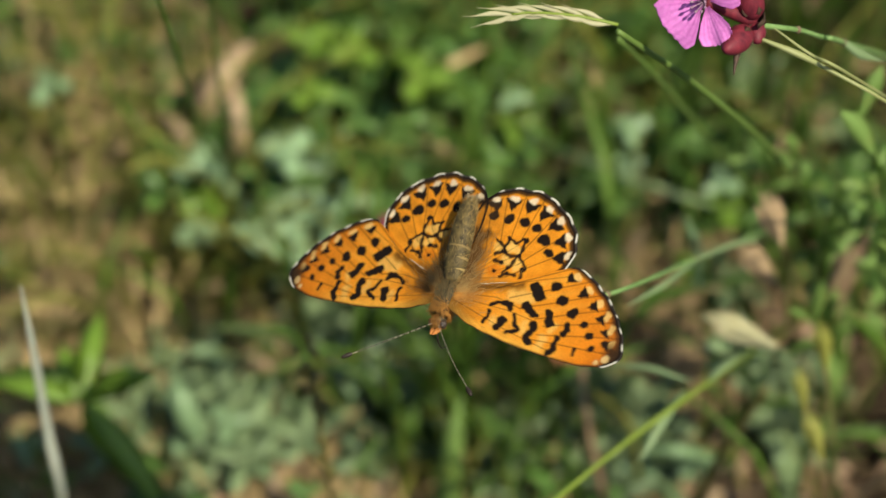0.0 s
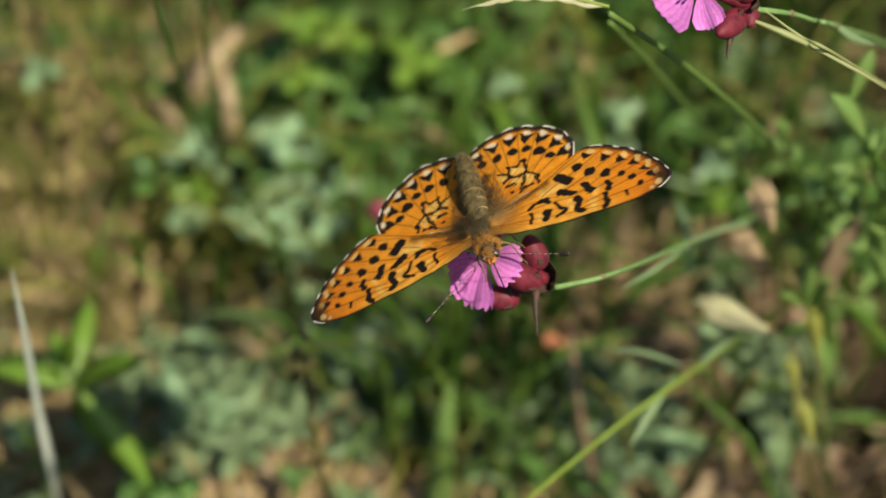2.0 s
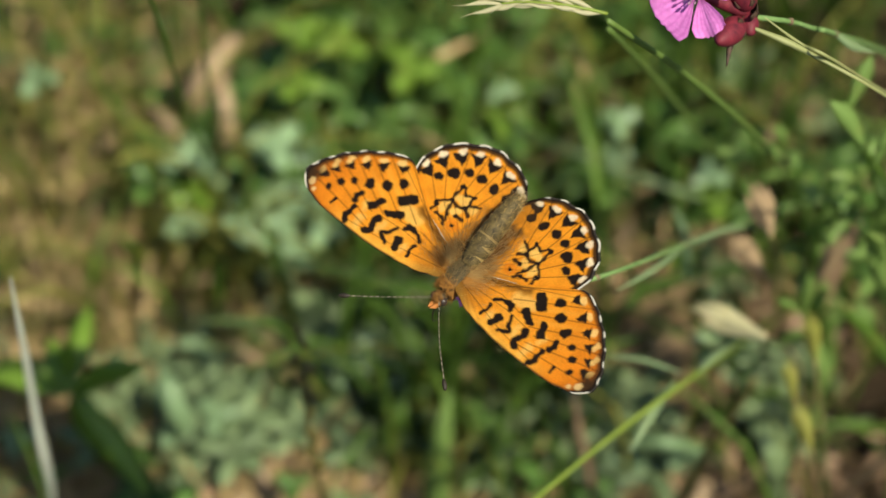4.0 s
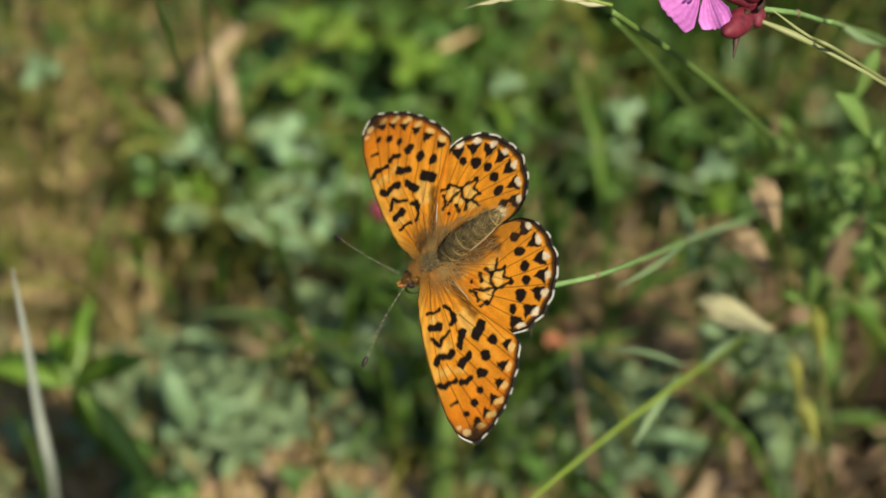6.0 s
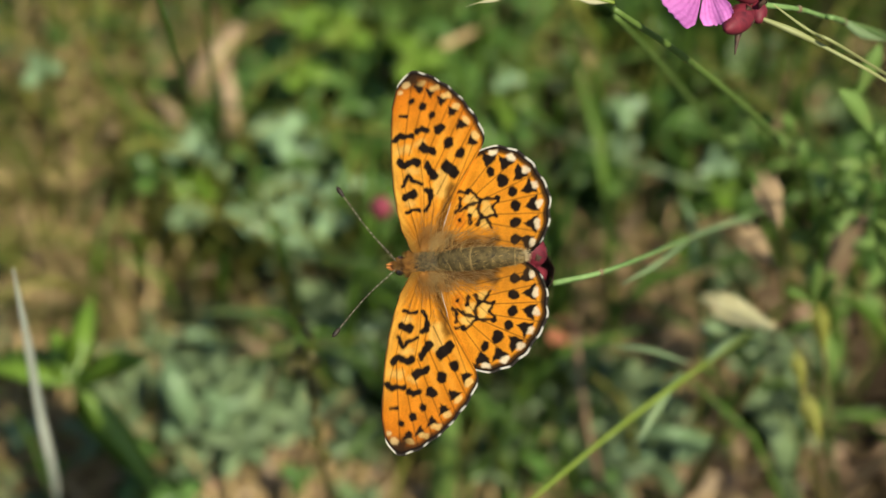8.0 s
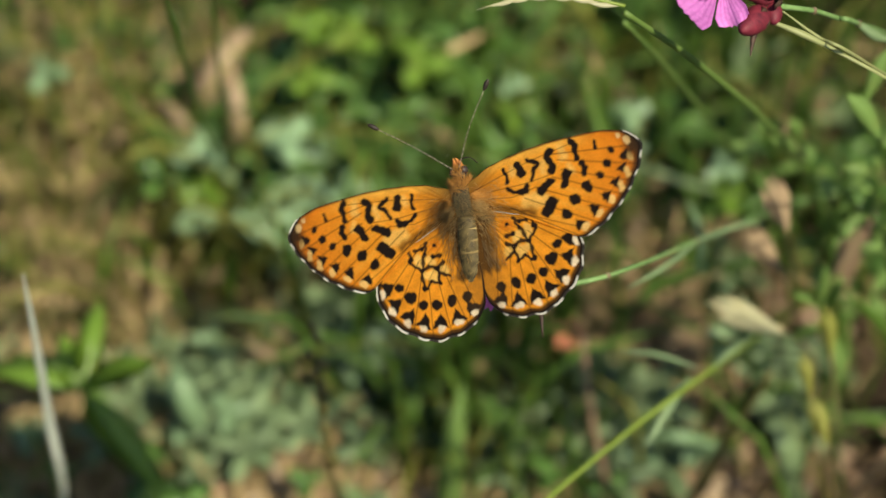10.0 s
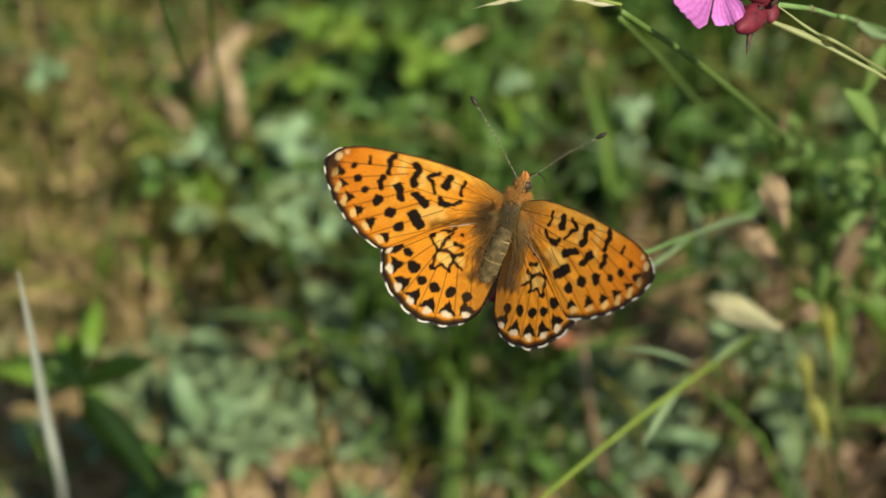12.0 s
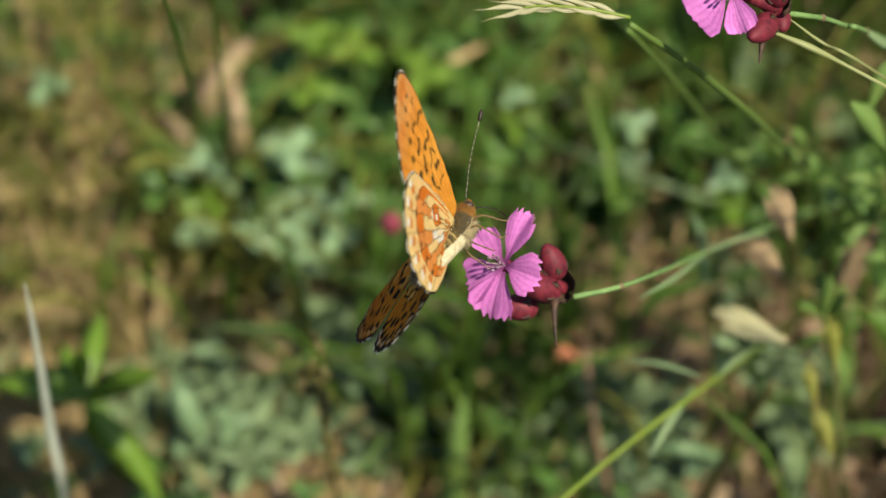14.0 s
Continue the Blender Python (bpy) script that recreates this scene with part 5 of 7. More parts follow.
pink_far = pink_flower("magenta meadow pink with dark red buds beside a grass spike", (105.1, 152.0, 0.0),
    [(38.7, 27.4, 184.3), (44.5, 30.7, 179.3), (48.2, 33.8, 174.1), (52.1, 38.2, 167.5), (71.4, 82.7, 105.9), (105.1, 152.0, 0.0)],
    (31.8, 28.0, 188.4), (-0.400, -0.709, 0.578),
    [(-140, 6.2, 0.28, 0.1, 1.3), (-62, 5.9, 0.5, 0.25, 0.82), (22, 5.4, 0.45, 0.3, 0.8), (95, 6.0, 0.2, 0.3, 1.0), (168, 5.6, 0.2, 0.3, 1.0)],
    (38.2, 27.9, 184.6),
    [((37.4, 26.7, 183.8), (34.2, 21.6, 186.4), 1.7), ((38.2, 28.3, 185.0), (36.7, 29.4, 190.6), 1.8), ((38.5, 27.4, 184.3), (38.5, 24.3, 184.6), 1.2)],
    ((36.0, 23.3, 183.9), (35.4, 20.3, 183.0)),
    [([(52.1, 38.2, 167.5), (54.7, 38.1, 165.0), (58.3, 39.9, 161.3)], [0.8, 1.4, 0.15])], 0.35)


# ---------------------------------------------------------------- grasses and herbs that stand out
def grass_spike(label, root, stem_points, ear_points, count, size, r=0.5):
    """A grass culm that carries an ear of overlapping spikelets with awns."""
    o = np.asarray(root, float)
    g = thing("grass_spike", label, "grass", root, "grass spikes")
    part("stem", tube(Shape(), [np.asarray(p) - o for p in stem_points], [r * 0.8, r, r, r * 1.2], 8, 44), CULM, g, "green grass culm")
    ear = spline([np.asarray(p) - o for p in ear_points], 60)
    part("rachis", tube(Shape(), ear[::10], [0.25, 0.15], 6, 30), LIME, g)
    for k in range(count):
        i = int(2 + 54 * k / count)
        d = unit(ear[i + 3] - ear[i])
        side = unit(np.cross(d, (0, -0.57, 0.82))) * (1 if k % 2 else -1)
        way = unit(d + side * 0.14 + rng.normal(0, 0.03, 3))
        sp = part("spikelet", blade(Shape(), [ear[i], ear[i] + way * size * 0.5 + side * 0.25, ear[i] + way * size], [0.3, 0.7, 0.1], fold=0.5, n=8, thick=0.4), HUSK, g, "pale green papery spikelet")
        part("awn", tube(Shape(), [ear[i] + way * size * 0.9, ear[i] + way * size * 1.35], [0.07, 0.03], 5, 3), HUSK, sp)
    return g


spike_near = grass_spike("pale green grass spike bending over beside the pink", (77.6, 113.8, 0.0),
    [(20.4, 26.9, 184.0), (31.7, 34.5, 163.6), (47.3, 53.7, 122.1), (61.6, 86.7, 59.8), (77.6, 113.8, 0.0)], [(20.4, 27.6, 184.5), (14.9, 27.9, 185.9), (9.1, 28.2, 186.1), (5.1, 27.8, 185.8)], 12, 4.6)


def lone_blade(name, label, category, points, widths, mat, facing=(0, -0.57, 0.82), fold=0.3):
    o = np.asarray(points[0], float)
    t = thing(name, label, category, points[0])
    part("blade", blade(Shape(), [np.asarray(p) - o for p in points], widths, facing, fold, 20), mat, t)
    return t


def culm(label, points, r, mat, category="grass"):
    o = np.asarray(points[0], float)
    t = thing("grass_culm", label, category, points[0], "bare culms")
    part("stem", tube(Shape(), [np.asarray(p) - o for p in points], [r * 1.1, r, r * 0.7], 7, 30), mat, t)
    return t


culm("thin green grass culm leaning past the pink", [(67.1, 119.1, 0.0), (49.0, 91.5, 63.1), (32.1, 60.6, 127.0), (22.0, 43.7, 161.5)], 0.5, CULM)
sheath = lone_blade("grass_plant", "split pale straw sheath of a grass stem", "grass", [(113.7, 127.2, -0.0), (84.0, 55.8, 111.4), (57.9, 23.6, 171.9), (47.5, 23.0, 181.2), (43.0, 23.5, 184.0), (38.8, 24.9, 185.0)], [0.4, 0.4, 0.42, 0.5, 0.95, 0.4], SHEATH)
lone_blade("grass_plant", "thin straw leaf beside the pink", "grass", [(111.8, 129.9, 0.0), (80.5, 58.6, 113.4), (50.9, 24.7, 177.6), (45.3, 24.4, 182.2), (40.4, 25.9, 185.7)], [0.3, 0.3, 0.4, 0.45, 0.15], SHEATH)
lone_blade("bleached_grass", "bleached whitish grass blade standing in the meadow", "grass", [(-70.7, 57.8, 0.0), (-65.4, 38.3, 50.4), (-64.9, 35.4, 72.7), (-63.5, 30.5, 99.8), (-62.3, 25.8, 127.1)], [1.8, 2.0, 1.9, 1.6, 0.4], PALE, (0.55, -0.55, 0.62), 0.12)
culm("thin green grass culm among dry straw", [(-45.7, 138.1, 0.0), (-43.1, 92.1, 75.8), (-41.6, 68.0, 122.4), (-41.9, 56.5, 151.0), (-42.3, 50.7, 168.9)], 0.42, GRASS)
culm("thin green grass culm among dry straw", [(-44.7, 135.3, 0.0), (-41.6, 108.3, 50.5), (-38.9, 87.9, 97.3), (-37.7, 77.7, 126.7), (-36.6, 70.3, 146.0)], 0.4, GRASS)
culm("thin brownish grass culm among dry straw", [(-57.0, 138.1, 0.0), (-59.1, 128.1, 27.8), (-61.6, 119.8, 58.6), (-62.3, 116.8, 80.9)], 0.4, SPIKE)
culm("green grass culm bending among straw", [(-50.1, 134.0, 0.0), (-54.7, 122.9, 30.2), (-60.2, 122.4, 42.1), (-64.8, 124.4, 49.6)], 0.6, GRASS)
culm("orange-brown dry stalk near the soil", [(66.3, 57.8, 0.0), (70.6, 52.8, 23.9), (76.8, 45.9, 49.6)], 1.1, LITTER, "stalk")
culm("dark dead stalk leaning over litter", [(40.7, 60.1, 0.0), (41.1, 49.6, 27.7), (45.7, 47.5, 50.7), (49.7, 45.6, 70.1)], 0.9, SPIKE, "stalk")
culm("grey-brown bare twig rising from litter", [(28.4, 54.2, 0.0), (26.5, 56.5, 14.2), (23.3, 57.6, 33.4), (21.6, 61.3, 45.7), (20.9, 63.3, 53.2)], 0.6, LITTER, "twig")
lone_blade("grass_plant", "broad green grass blade", "grass", [(-4.5, 57.8, 0.0), (-3.3, 65.0, 1.9), (-0.9, 67.3, 15.7), (2.8, 71.8, 31.1)], [4.0, 4.4, 3.6, 0.6], GRASS)
lone_blade("grass_plant", "broad pale green grass blade", "grass", [(11.9, 57.8, 0.0), (11.9, 67.5, -2.4), (10.9, 70.2, 9.2), (10.2, 75.8, 15.6)], [3.0, 3.6, 3.2, 0.8], BLUISH)
lone_blade("grass_plant", "short green grass blade", "grass", [(18.1, 61.3, 0.0), (18.1, 74.4, -9.8), (15.8, 77.8, -1.3)], [2.2, 2.8, 0.6], GRASS)
lone_blade("grass_plant", "thin grey-green grass blade arching low", "grass", [(8.7, 140.3, 14.0), (23.9, 121.0, 30.0), (40.0, 112.0, 32.0), (53.0, 113.2, 24.0)], [0.6, 1.3, 1.2, 0.4], BLUISH)
lone_blade("dry_grass", "dry tan grass blade lying over soil", "straw", [(-16.2, 156.0, 0.0), (-9.0, 142.1, 25.4), (-1.5, 142.3, 31.6), (7.1, 149.0, 30.2)], [1.2, 2.0, 1.8, 0.8], STRAW)
lone_blade("dry_grass", "broad dry tan leaf in the straw", "straw", [(-55.3, 147.8, 0.0), (-48.7, 131.9, 28.0), (-43.4, 134.5, 38.4), (-39.3, 142.4, 37.8)], [3.0, 5.0, 5.4, 2.0], TAN)
lone_blade("dry_grass", "dry tan grass blade in the straw", "straw", [(-44.1, 134.0, 0.0), (-40.8, 125.5, 25.9), (-41.1, 129.4, 34.8), (-42.7, 137.6, 34.4)], [2.0, 3.4, 3.2, 1.5], TAN)
lone_blade("dry_grass", "dry tan grass leaf lying slanted", "straw", [(-87.6, 182.6, 0.0), (-80.5, 162.7, 15.3), (-76.1, 153.1, 18.4), (-73.4, 150.5, 12.9)], [2.0, 3.6, 3.6, 1.0], STRAW)
lone_blade("dry_grass", "curled dry tan leaf on dark soil", "straw", [(24.6, 169.3, 0.0), (26.2, 153.2, 14.8), (25.3, 146.8, 14.0), (21.1, 146.0, 9.7)], [2.5, 3.6, 3.4, 1.5], STRAW)
lone_blade("dry_grass", "dry ochre grass leaf", "straw", [(-75.6, 142.2, 0.0), (-70.9, 127.4, 9.0), (-66.6, 118.3, 8.7)], [1.8, 3.0, 1.0], STRAW)


lone_blade("dry_grass", "broad curled tan dead leaf on litter", "straw", [(-36.8, 72.1, 0.0), (-33.8, 85.7, -14.1), (-30.3, 89.7, -6.4), (-32.2, 97.2, -6.1)], [3.0, 7.5, 7.0, 1.5], LITTER)
lone_blade("dry_grass", "dry tan leaf lying in the litter", "straw", [(-29.4, 67.3, 0.0), (-32.7, 81.7, -16.9), (-37.1, 85.0, -17.1)], [2.5, 3.5, 1.0], STRAW)
lone_blade("dry_grass", "dry ochre grass leaf", "straw", [(-61.7, 153.5, 0.0), (-62.8, 133.7, 19.5), (-66.4, 128.6, 18.3), (-69.5, 128.3, 13.3)], [2.0, 3.0, 3.0, 0.8], STRAW)
lone_blade("dry_grass", "dry ochre grass leaf", "straw", [(-48.5, 134.0, 0.0), (-48.4, 125.0, 19.5), (-51.2, 128.1, 27.8), (-55.8, 134.0, 27.0)], [2.0, 3.5, 3.0, 0.8], TAN)
lone_blade("dry_grass", "dry pinkish dead leaf standing in litter", "straw", [(42.8, 73.3, 0.0), (45.2, 79.1, -0.4), (47.3, 80.1, 8.8)], [2.0, 4.5, 0.8], LITTER)
lone_blade("dry_grass", "pale dry leaf on dark soil", "straw", [(63.4, 61.3, 0.0), (69.4, 72.2, -11.4), (71.7, 74.5, -12.2)], [2.0, 4.0, 1.0], STRAW)
lone_blade("dry_grass", "dry tan grass stem lying over leaves", "straw", [(-12.8, 148.5, 0.0), (-6.8, 131.0, 22.5), (-0.4, 126.9, 24.5), (4.9, 129.8, 16.7)], [0.8, 1.6, 1.6, 0.6], STRAW)
lone_blade("grass_plant", "broad pale green leaf low in the shade", "grass", [(61.7, 57.8, 0.0), (59.3, 56.5, 14.2), (56.6, 57.0, 26.8), (55.3, 61.1, 29.7)], [2.6, 4.0, 3.4, 0.8], BLUISH)
lone_blade("grass_plant", "dark green grass blade leaning out", "grass", [(88.2, 85.7, 0.0), (75.6, 59.1, 52.7), (68.2, 52.7, 72.6), (62.4, 50.8, 83.5)], [2.5, 3.0, 2.6, 0.4], GRASS)
lone_blade("grass_plant", "thin green grass blade lying across", "grass", [(87.5, 78.2, 0.0), (75.9, 66.7, 21.4), (64.3, 64.9, 26.3)], [1.6, 2.0, 0.4], GRASS)
lone_blade("grass_plant", "bright green broad grass blade", "grass", [(-1.4, 57.8, 0.0), (-1.6, 57.3, 14.8), (-0.6, 60.2, 29.1), (0.6, 65.6, 35.3)], [4.5, 5.5, 4.0, 0.6], HERB)
lone_blade("grass_plant", "pale mint-green broad grass blade", "grass", [(11.9, 61.5, 0.0), (10.8, 65.0, 10.0), (9.1, 70.4, 26.0)], [4.0, 4.8, 1.0], BLUISH)
lone_blade("grass_plant", "pale mint-green broad blade low in the shade", "grass", [(60.4, 61.4, 0.0), (60.0, 66.1, 12.0), (57.3, 71.6, 24.0)], [3.2, 4.0, 1.0], BLUISH)
lone_blade("grass_plant", "green grass blade low in the litter", "grass", [(1.1, 78.4, -0.0), (1.1, 76.9, 14.0), (2.1, 77.5, 26.0)], [2.6, 3.4, 0.8], GRASS)
lone_blade("grass_plant", "pale green blade lying over stems", "grass", [(45.6, 62.4, 20.0), (39.2, 60.5, 26.0), (33.4, 62.3, 24.0)], [1.6, 3.0, 0.8], MINT)
lone_blade("grass_plant", "dark green grass blade slanting over straw", "grass", [(-53.9, 138.0, 0.0), (-57.9, 133.6, 14.0), (-62.2, 132.3, 22.0)], [1.6, 2.4, 0.5], GRASS)
lone_blade("dry_grass", "dry pale grass stem slanting", "straw", [(-87.3, 177.5, 4.0), (-80.4, 161.0, 10.0), (-74.3, 152.2, 6.0)], [2.2, 2.8, 1.6], STRAW)
lone_blade("dry_grass", "tan dead leaf propped on straw", "straw", [(-55.3, 150.2, 4.0), (-49.3, 150.9, 12.0), (-43.0, 164.1, 6.0)], [4.0, 7.0, 2.0], TAN)
lone_blade("dry_grass", "tan dead leaf standing among clover", "straw", [(-44.1, 137.8, 2.0), (-42.9, 138.5, 12.0), (-41.1, 143.6, 16.0)], [2.5, 3.6, 1.0], TAN)
lone_blade("dry_grass", "dry tan grass stem among clover", "straw", [(-23.0, 144.2, 8.0), (-15.1, 144.7, 18.0), (-7.7, 146.2, 24.0)], [1.2, 1.8, 1.0], STRAW)
lone_blade("grass_plant", "bright green grass blade among clover", "grass", [(-17.8, 166.9, 6.0), (-11.9, 152.3, 18.0), (-5.8, 142.7, 24.0)], [1.8, 3.2, 1.4], BRIGHT_CLOVER)
lone_blade("grass_plant", "dark grey-green stem lying low", "grass", [(16.6, 91.8, 6.0), (20.4, 80.5, 12.0), (23.3, 72.1, 10.0)], [0.8, 1.2, 0.8], OLIVE)
lone_blade("grass_plant", "pale grass blade arching over dark soil", "grass", [(76.9, 72.5, 14.0), (71.9, 68.2, 20.0), (66.3, 65.5, 24.0)], [1.6, 2.0, 0.6], BLUISH)


for foot, mid, tip, wide in (((24.3, 103.4, 0.0), (28.6, 105.5, -0.2), (34.1, 108.8, -0.4), 3.0), ((32.7, 98.3, 0.0), (37.2, 102.4, -2.4), (42.8, 104.5, -4.6), 2.6), ((36.4, 113.8, 0.0), (32.9, 112.1, 4.4), (28.2, 112.8, 2.4), 3.2),
                             ((26.7, 113.8, 0.0), (24.3, 113.5, 5.3), (21.7, 117.4, 4.4), 2.8), ((44.4, 97.0, -0.0), (41.5, 99.4, -4.6), (35.2, 99.1, -7.2), 2.4), ((40.5, 107.3, 0.0), (42.1, 108.6, 1.9), (44.9, 113.3, 2.7), 2.4),
                             ((12.4, 99.6, 0.0), (15.8, 101.8, -5.3), (19.1, 100.7, -8.5), 2.6), ((29.4, 95.7, 0.0), (27.5, 100.7, -3.6), (23.4, 104.1, -4.9), 3.0)):
    lone_blade("dry_grass", "dry tan grass leaf lying on litter", "straw", [foot, mid, tip], [wide * 0.5, wide, wide * 0.3], TAN)

for foot, mid, tip, wide in (((-40.2, 87.9, 4.0), (-37.3, 87.5, 7.0), (-35.2, 90.4, 5.0), 4.5),
                             ((-48.2, 90.6, 4.0), (-46.2, 88.8, 7.0), (-44.0, 90.2, 5.0), 3.5),
                             ((-33.2, 98.5, 4.0), (-32.2, 93.7, 7.0), (-32.1, 92.3, 5.0), 4.2),
                             ((-42.0, 96.9, 4.0), (-39.8, 93.8, 7.0), (-38.1, 93.9, 5.0), 3.6),
                             ((-19.0, 70.4, 4.0), (-16.2, 69.3, 7.0), (-14.1, 71.2, 5.0), 4.2),
                             ((-27.1, 61.4, 4.0), (-24.2, 61.0, 7.0), (-22.0, 63.5, 5.0), 4.6),
                             ((47.9, 84.8, 4.0), (45.0, 78.8, 7.0), (43.0, 75.9, 5.0), 5.0),
                             ((45.3, 76.1, 4.0), (45.9, 69.1, 7.0), (47.8, 65.3, 5.0), 5.5),
                             ((41.9, 68.5, 4.0), (40.9, 63.2, 7.0), (40.4, 60.9, 5.0), 5.0),
                             ((49.8, 87.4, 4.0), (50.9, 82.4, 7.0), (52.8, 80.6, 5.0), 5.5),
                             ((41.9, 102.0, 4.0), (38.9, 97.3, 7.0), (37.1, 96.0, 5.0), 5.5),
                             ((37.8, 111.9, 4.0), (38.9, 106.2, 7.0), (39.8, 104.0, 5.0), 5.5),
                             ((42.1, 122.0, 4.0), (41.6, 116.6, 7.0), (41.7, 114.7, 5.0), 4.5),
                             ((55.9, 119.7, 4.0), (56.2, 114.0, 7.0), (57.7, 111.7, 5.0), 4.5),
                             ((-44.8, 62.0, 4.0), (-43.0, 61.1, 7.0), (-41.0, 63.0, 5.0), 4.0),
                             ((-69.0, 69.7, 4.0), (-68.2, 65.2, 7.0), (-68.2, 63.8, 5.0), 4.0),
                             ((52.0, 69.0, 4.0), (50.3, 63.2, 7.0), (49.6, 60.4, 5.0), 4.5),
                             ((25.0, 164.0, 4.0), (27.9, 160.3, 7.0), (31.2, 160.6, 5.0), 4.0),
                             ((30.0, 100.1, 4.0), (31.1, 94.8, 7.0), (33.0, 92.9, 5.0), 4.0)):
    lone_blade("dead_leaf", "pinkish-tan dead leaf curled on the litter", "leaf", [foot, mid, tip], [wide * 0.5, wide, wide * 0.3], LITTER)
for foot, mid, tip, wide in (((-32.3, 86.1, 4.0), (-30.4, 77.7, 7.0), (-29.0, 72.5, 5.0), 6.5),
                             ((-29.4, 87.7, 4.0), (-27.8, 82.6, 7.0), (-25.9, 80.7, 5.0), 4.0),
                             ((-21.7, 63.8, 4.0), (-19.6, 64.5, 7.0), (-17.4, 68.3, 5.0), 4.0),
                             ((-51.2, 110.4, 4.0), (-48.1, 107.7, 7.0), (-44.8, 108.5, 5.0), 3.2),
                             ((-27.0, 112.1, 4.0), (-28.7, 107.7, 7.0), (-30.6, 106.8, 5.0), 3.6),
                             ((-43.1, 101.8, 4.0), (-41.3, 101.3, 7.0), (-40.7, 104.3, 5.0), 3.6),
                             ((-60.4, 112.3, 4.0), (-63.0, 107.1, 7.0), (-65.3, 105.4, 5.0), 2.4),
                             ((-66.3, 152.8, 4.0), (-62.7, 152.1, 7.0), (-60.2, 155.2, 5.0), 3.4),
                             ((-68.4, 146.6, 4.0), (-64.4, 145.1, 7.0), (-60.7, 147.4, 5.0), 3.4),
                             ((-57.5, 152.2, 4.0), (-55.1, 145.8, 7.0), (-52.9, 143.2, 5.0), 5.0),
                             ((-69.2, 129.2, 4.0), (-66.1, 128.8, 7.0), (-63.4, 132.0, 5.0), 4.0),
                             ((-60.6, 135.9, 4.0), (-58.3, 136.9, 7.0), (-56.6, 141.5, 5.0), 3.6),
                             ((-67.5, 120.9, 4.0), (-65.8, 115.6, 7.0), (-65.7, 113.8, 5.0), 3.4),
                             ((-79.4, 119.0, 4.0), (-78.6, 114.3, 7.0), (-79.4, 113.1, 5.0), 3.6),
                             ((-77.9, 103.0, 4.0), (-75.2, 101.4, 7.0), (-72.6, 103.2, 5.0), 3.4),
                             ((19.0, 105.6, 4.0), (21.2, 106.3, 7.0), (23.5, 110.4, 5.0), 4.0),
                             ((25.4, 103.5, 4.0), (27.3, 98.6, 7.0), (29.4, 97.1, 5.0), 4.0),
                             ((22.5, 101.3, 4.0), (22.4, 96.1, 7.0), (21.6, 94.3, 5.0), 4.0)):
    lone_blade("dead_leaf", "bright tan dead leaf lying on litter", "leaf", [foot, mid, tip], [wide * 0.5, wide, wide * 0.3], TAN)
for foot, mid, tip, wide in (((-83.4, 172.9, 6.0), (-78.6, 156.4, 14.0), (-75.2, 151.3, 8.0), 3.4),
                             ((-74.6, 140.4, 6.0), (-71.9, 127.7, 14.0), (-69.7, 124.6, 10.0), 3.0),
                             ((-44.0, 133.5, 6.0), (-42.3, 135.3, 18.0), (-43.8, 147.9, 14.0), 3.4),
                             ((-36.1, 140.3, 6.0), (-39.7, 129.1, 12.0), (-43.3, 128.1, 6.0), 2.2),
                             ((-66.6, 116.4, 4.0), (-66.8, 117.1, 14.0), (-67.7, 123.7, 14.0), 2.0),
                             ((-80.9, 154.3, 6.0), (-78.1, 138.3, 16.0), (-76.9, 134.7, 10.0), 2.4)):
    lone_blade("dead_leaf", "dry ochre grass leaf leaning in straw", "leaf", [foot, mid, tip], [wide * 0.5, wide, wide * 0.3], STRAW)
lone_blade("grass_plant", "grey-green blade tip standing beside a stem", "grass", [(40.5, 72.2, 60.0), (39.4, 70.7, 74.0), (36.8, 69.5, 84.0)], [1.0, 1.7, 0.4], PALE_LIT_LEAF)
lone_blade("dry_grass", "brown withered leaf hanging among green herbs", "straw", [(62.9, 67.6, 60.0), (63.5, 67.3, 72.0), (65.0, 68.4, 80.0), (67.3, 70.7, 86.0)], [2.0, 5.0, 4.4, 1.2], LITTER)
lone_blade("grass_plant", "mint-green broad leaf low over litter", "grass", [(-46.6, 71.1, 8.0), (-48.1, 72.1, 16.0), (-50.0, 75.6, 20.0), (-51.5, 79.2, 20.0)], [3.0, 5.2, 4.6, 1.0], MINT)
lone_blade("grass_plant", "bluish-green broad leaf low over litter", "grass", [(-41.2, 74.7, 6.0), (-36.8, 75.8, 12.0), (-33.0, 84.3, 12.0)], [2.0, 4.6, 1.0], BLUISH)
lone_blade("grass_plant", "dark green broad leaf lying low", "grass", [(-65.8, 78.0, 20.0), (-71.0, 74.7, 26.0), (-77.0, 74.7, 26.0), (-85.0, 78.0, 20.0)], [3.0, 6.0, 5.6, 1.5], GRASS)
lone_blade("grass_plant", "dark green broad leaf under a bright one", "grass", [(-65.0, 71.9, 24.0), (-62.4, 67.2, 22.0), (-60.3, 65.1, 16.0), (-59.0, 64.6, 8.0)], [2.0, 5.0, 5.0, 1.0], GRASS)


def seed_spike(label, points):
    o = np.asarray(points[0], float)
    t = thing("seed_spike", label, "seed spike", points[0])
    p = spline([np.asarray(q) - o for q in points], 60)
    part("stem", tube(Shape(), p[::6], [0.45, 0.4, 0.25], 6, 40), SPIKE, t)
    for k in range(22, 59, 2):
        d = unit(p[k + 1] - p[k])
        part("seed_capsule", ellipsoid(Shape(), p[k] + rng.normal(0, 0.6, 3), (0.7, 0.7, 1.7), frame_along(d + rng.normal(0, 0.3, 3)), 8, 6), SPIKE, t)


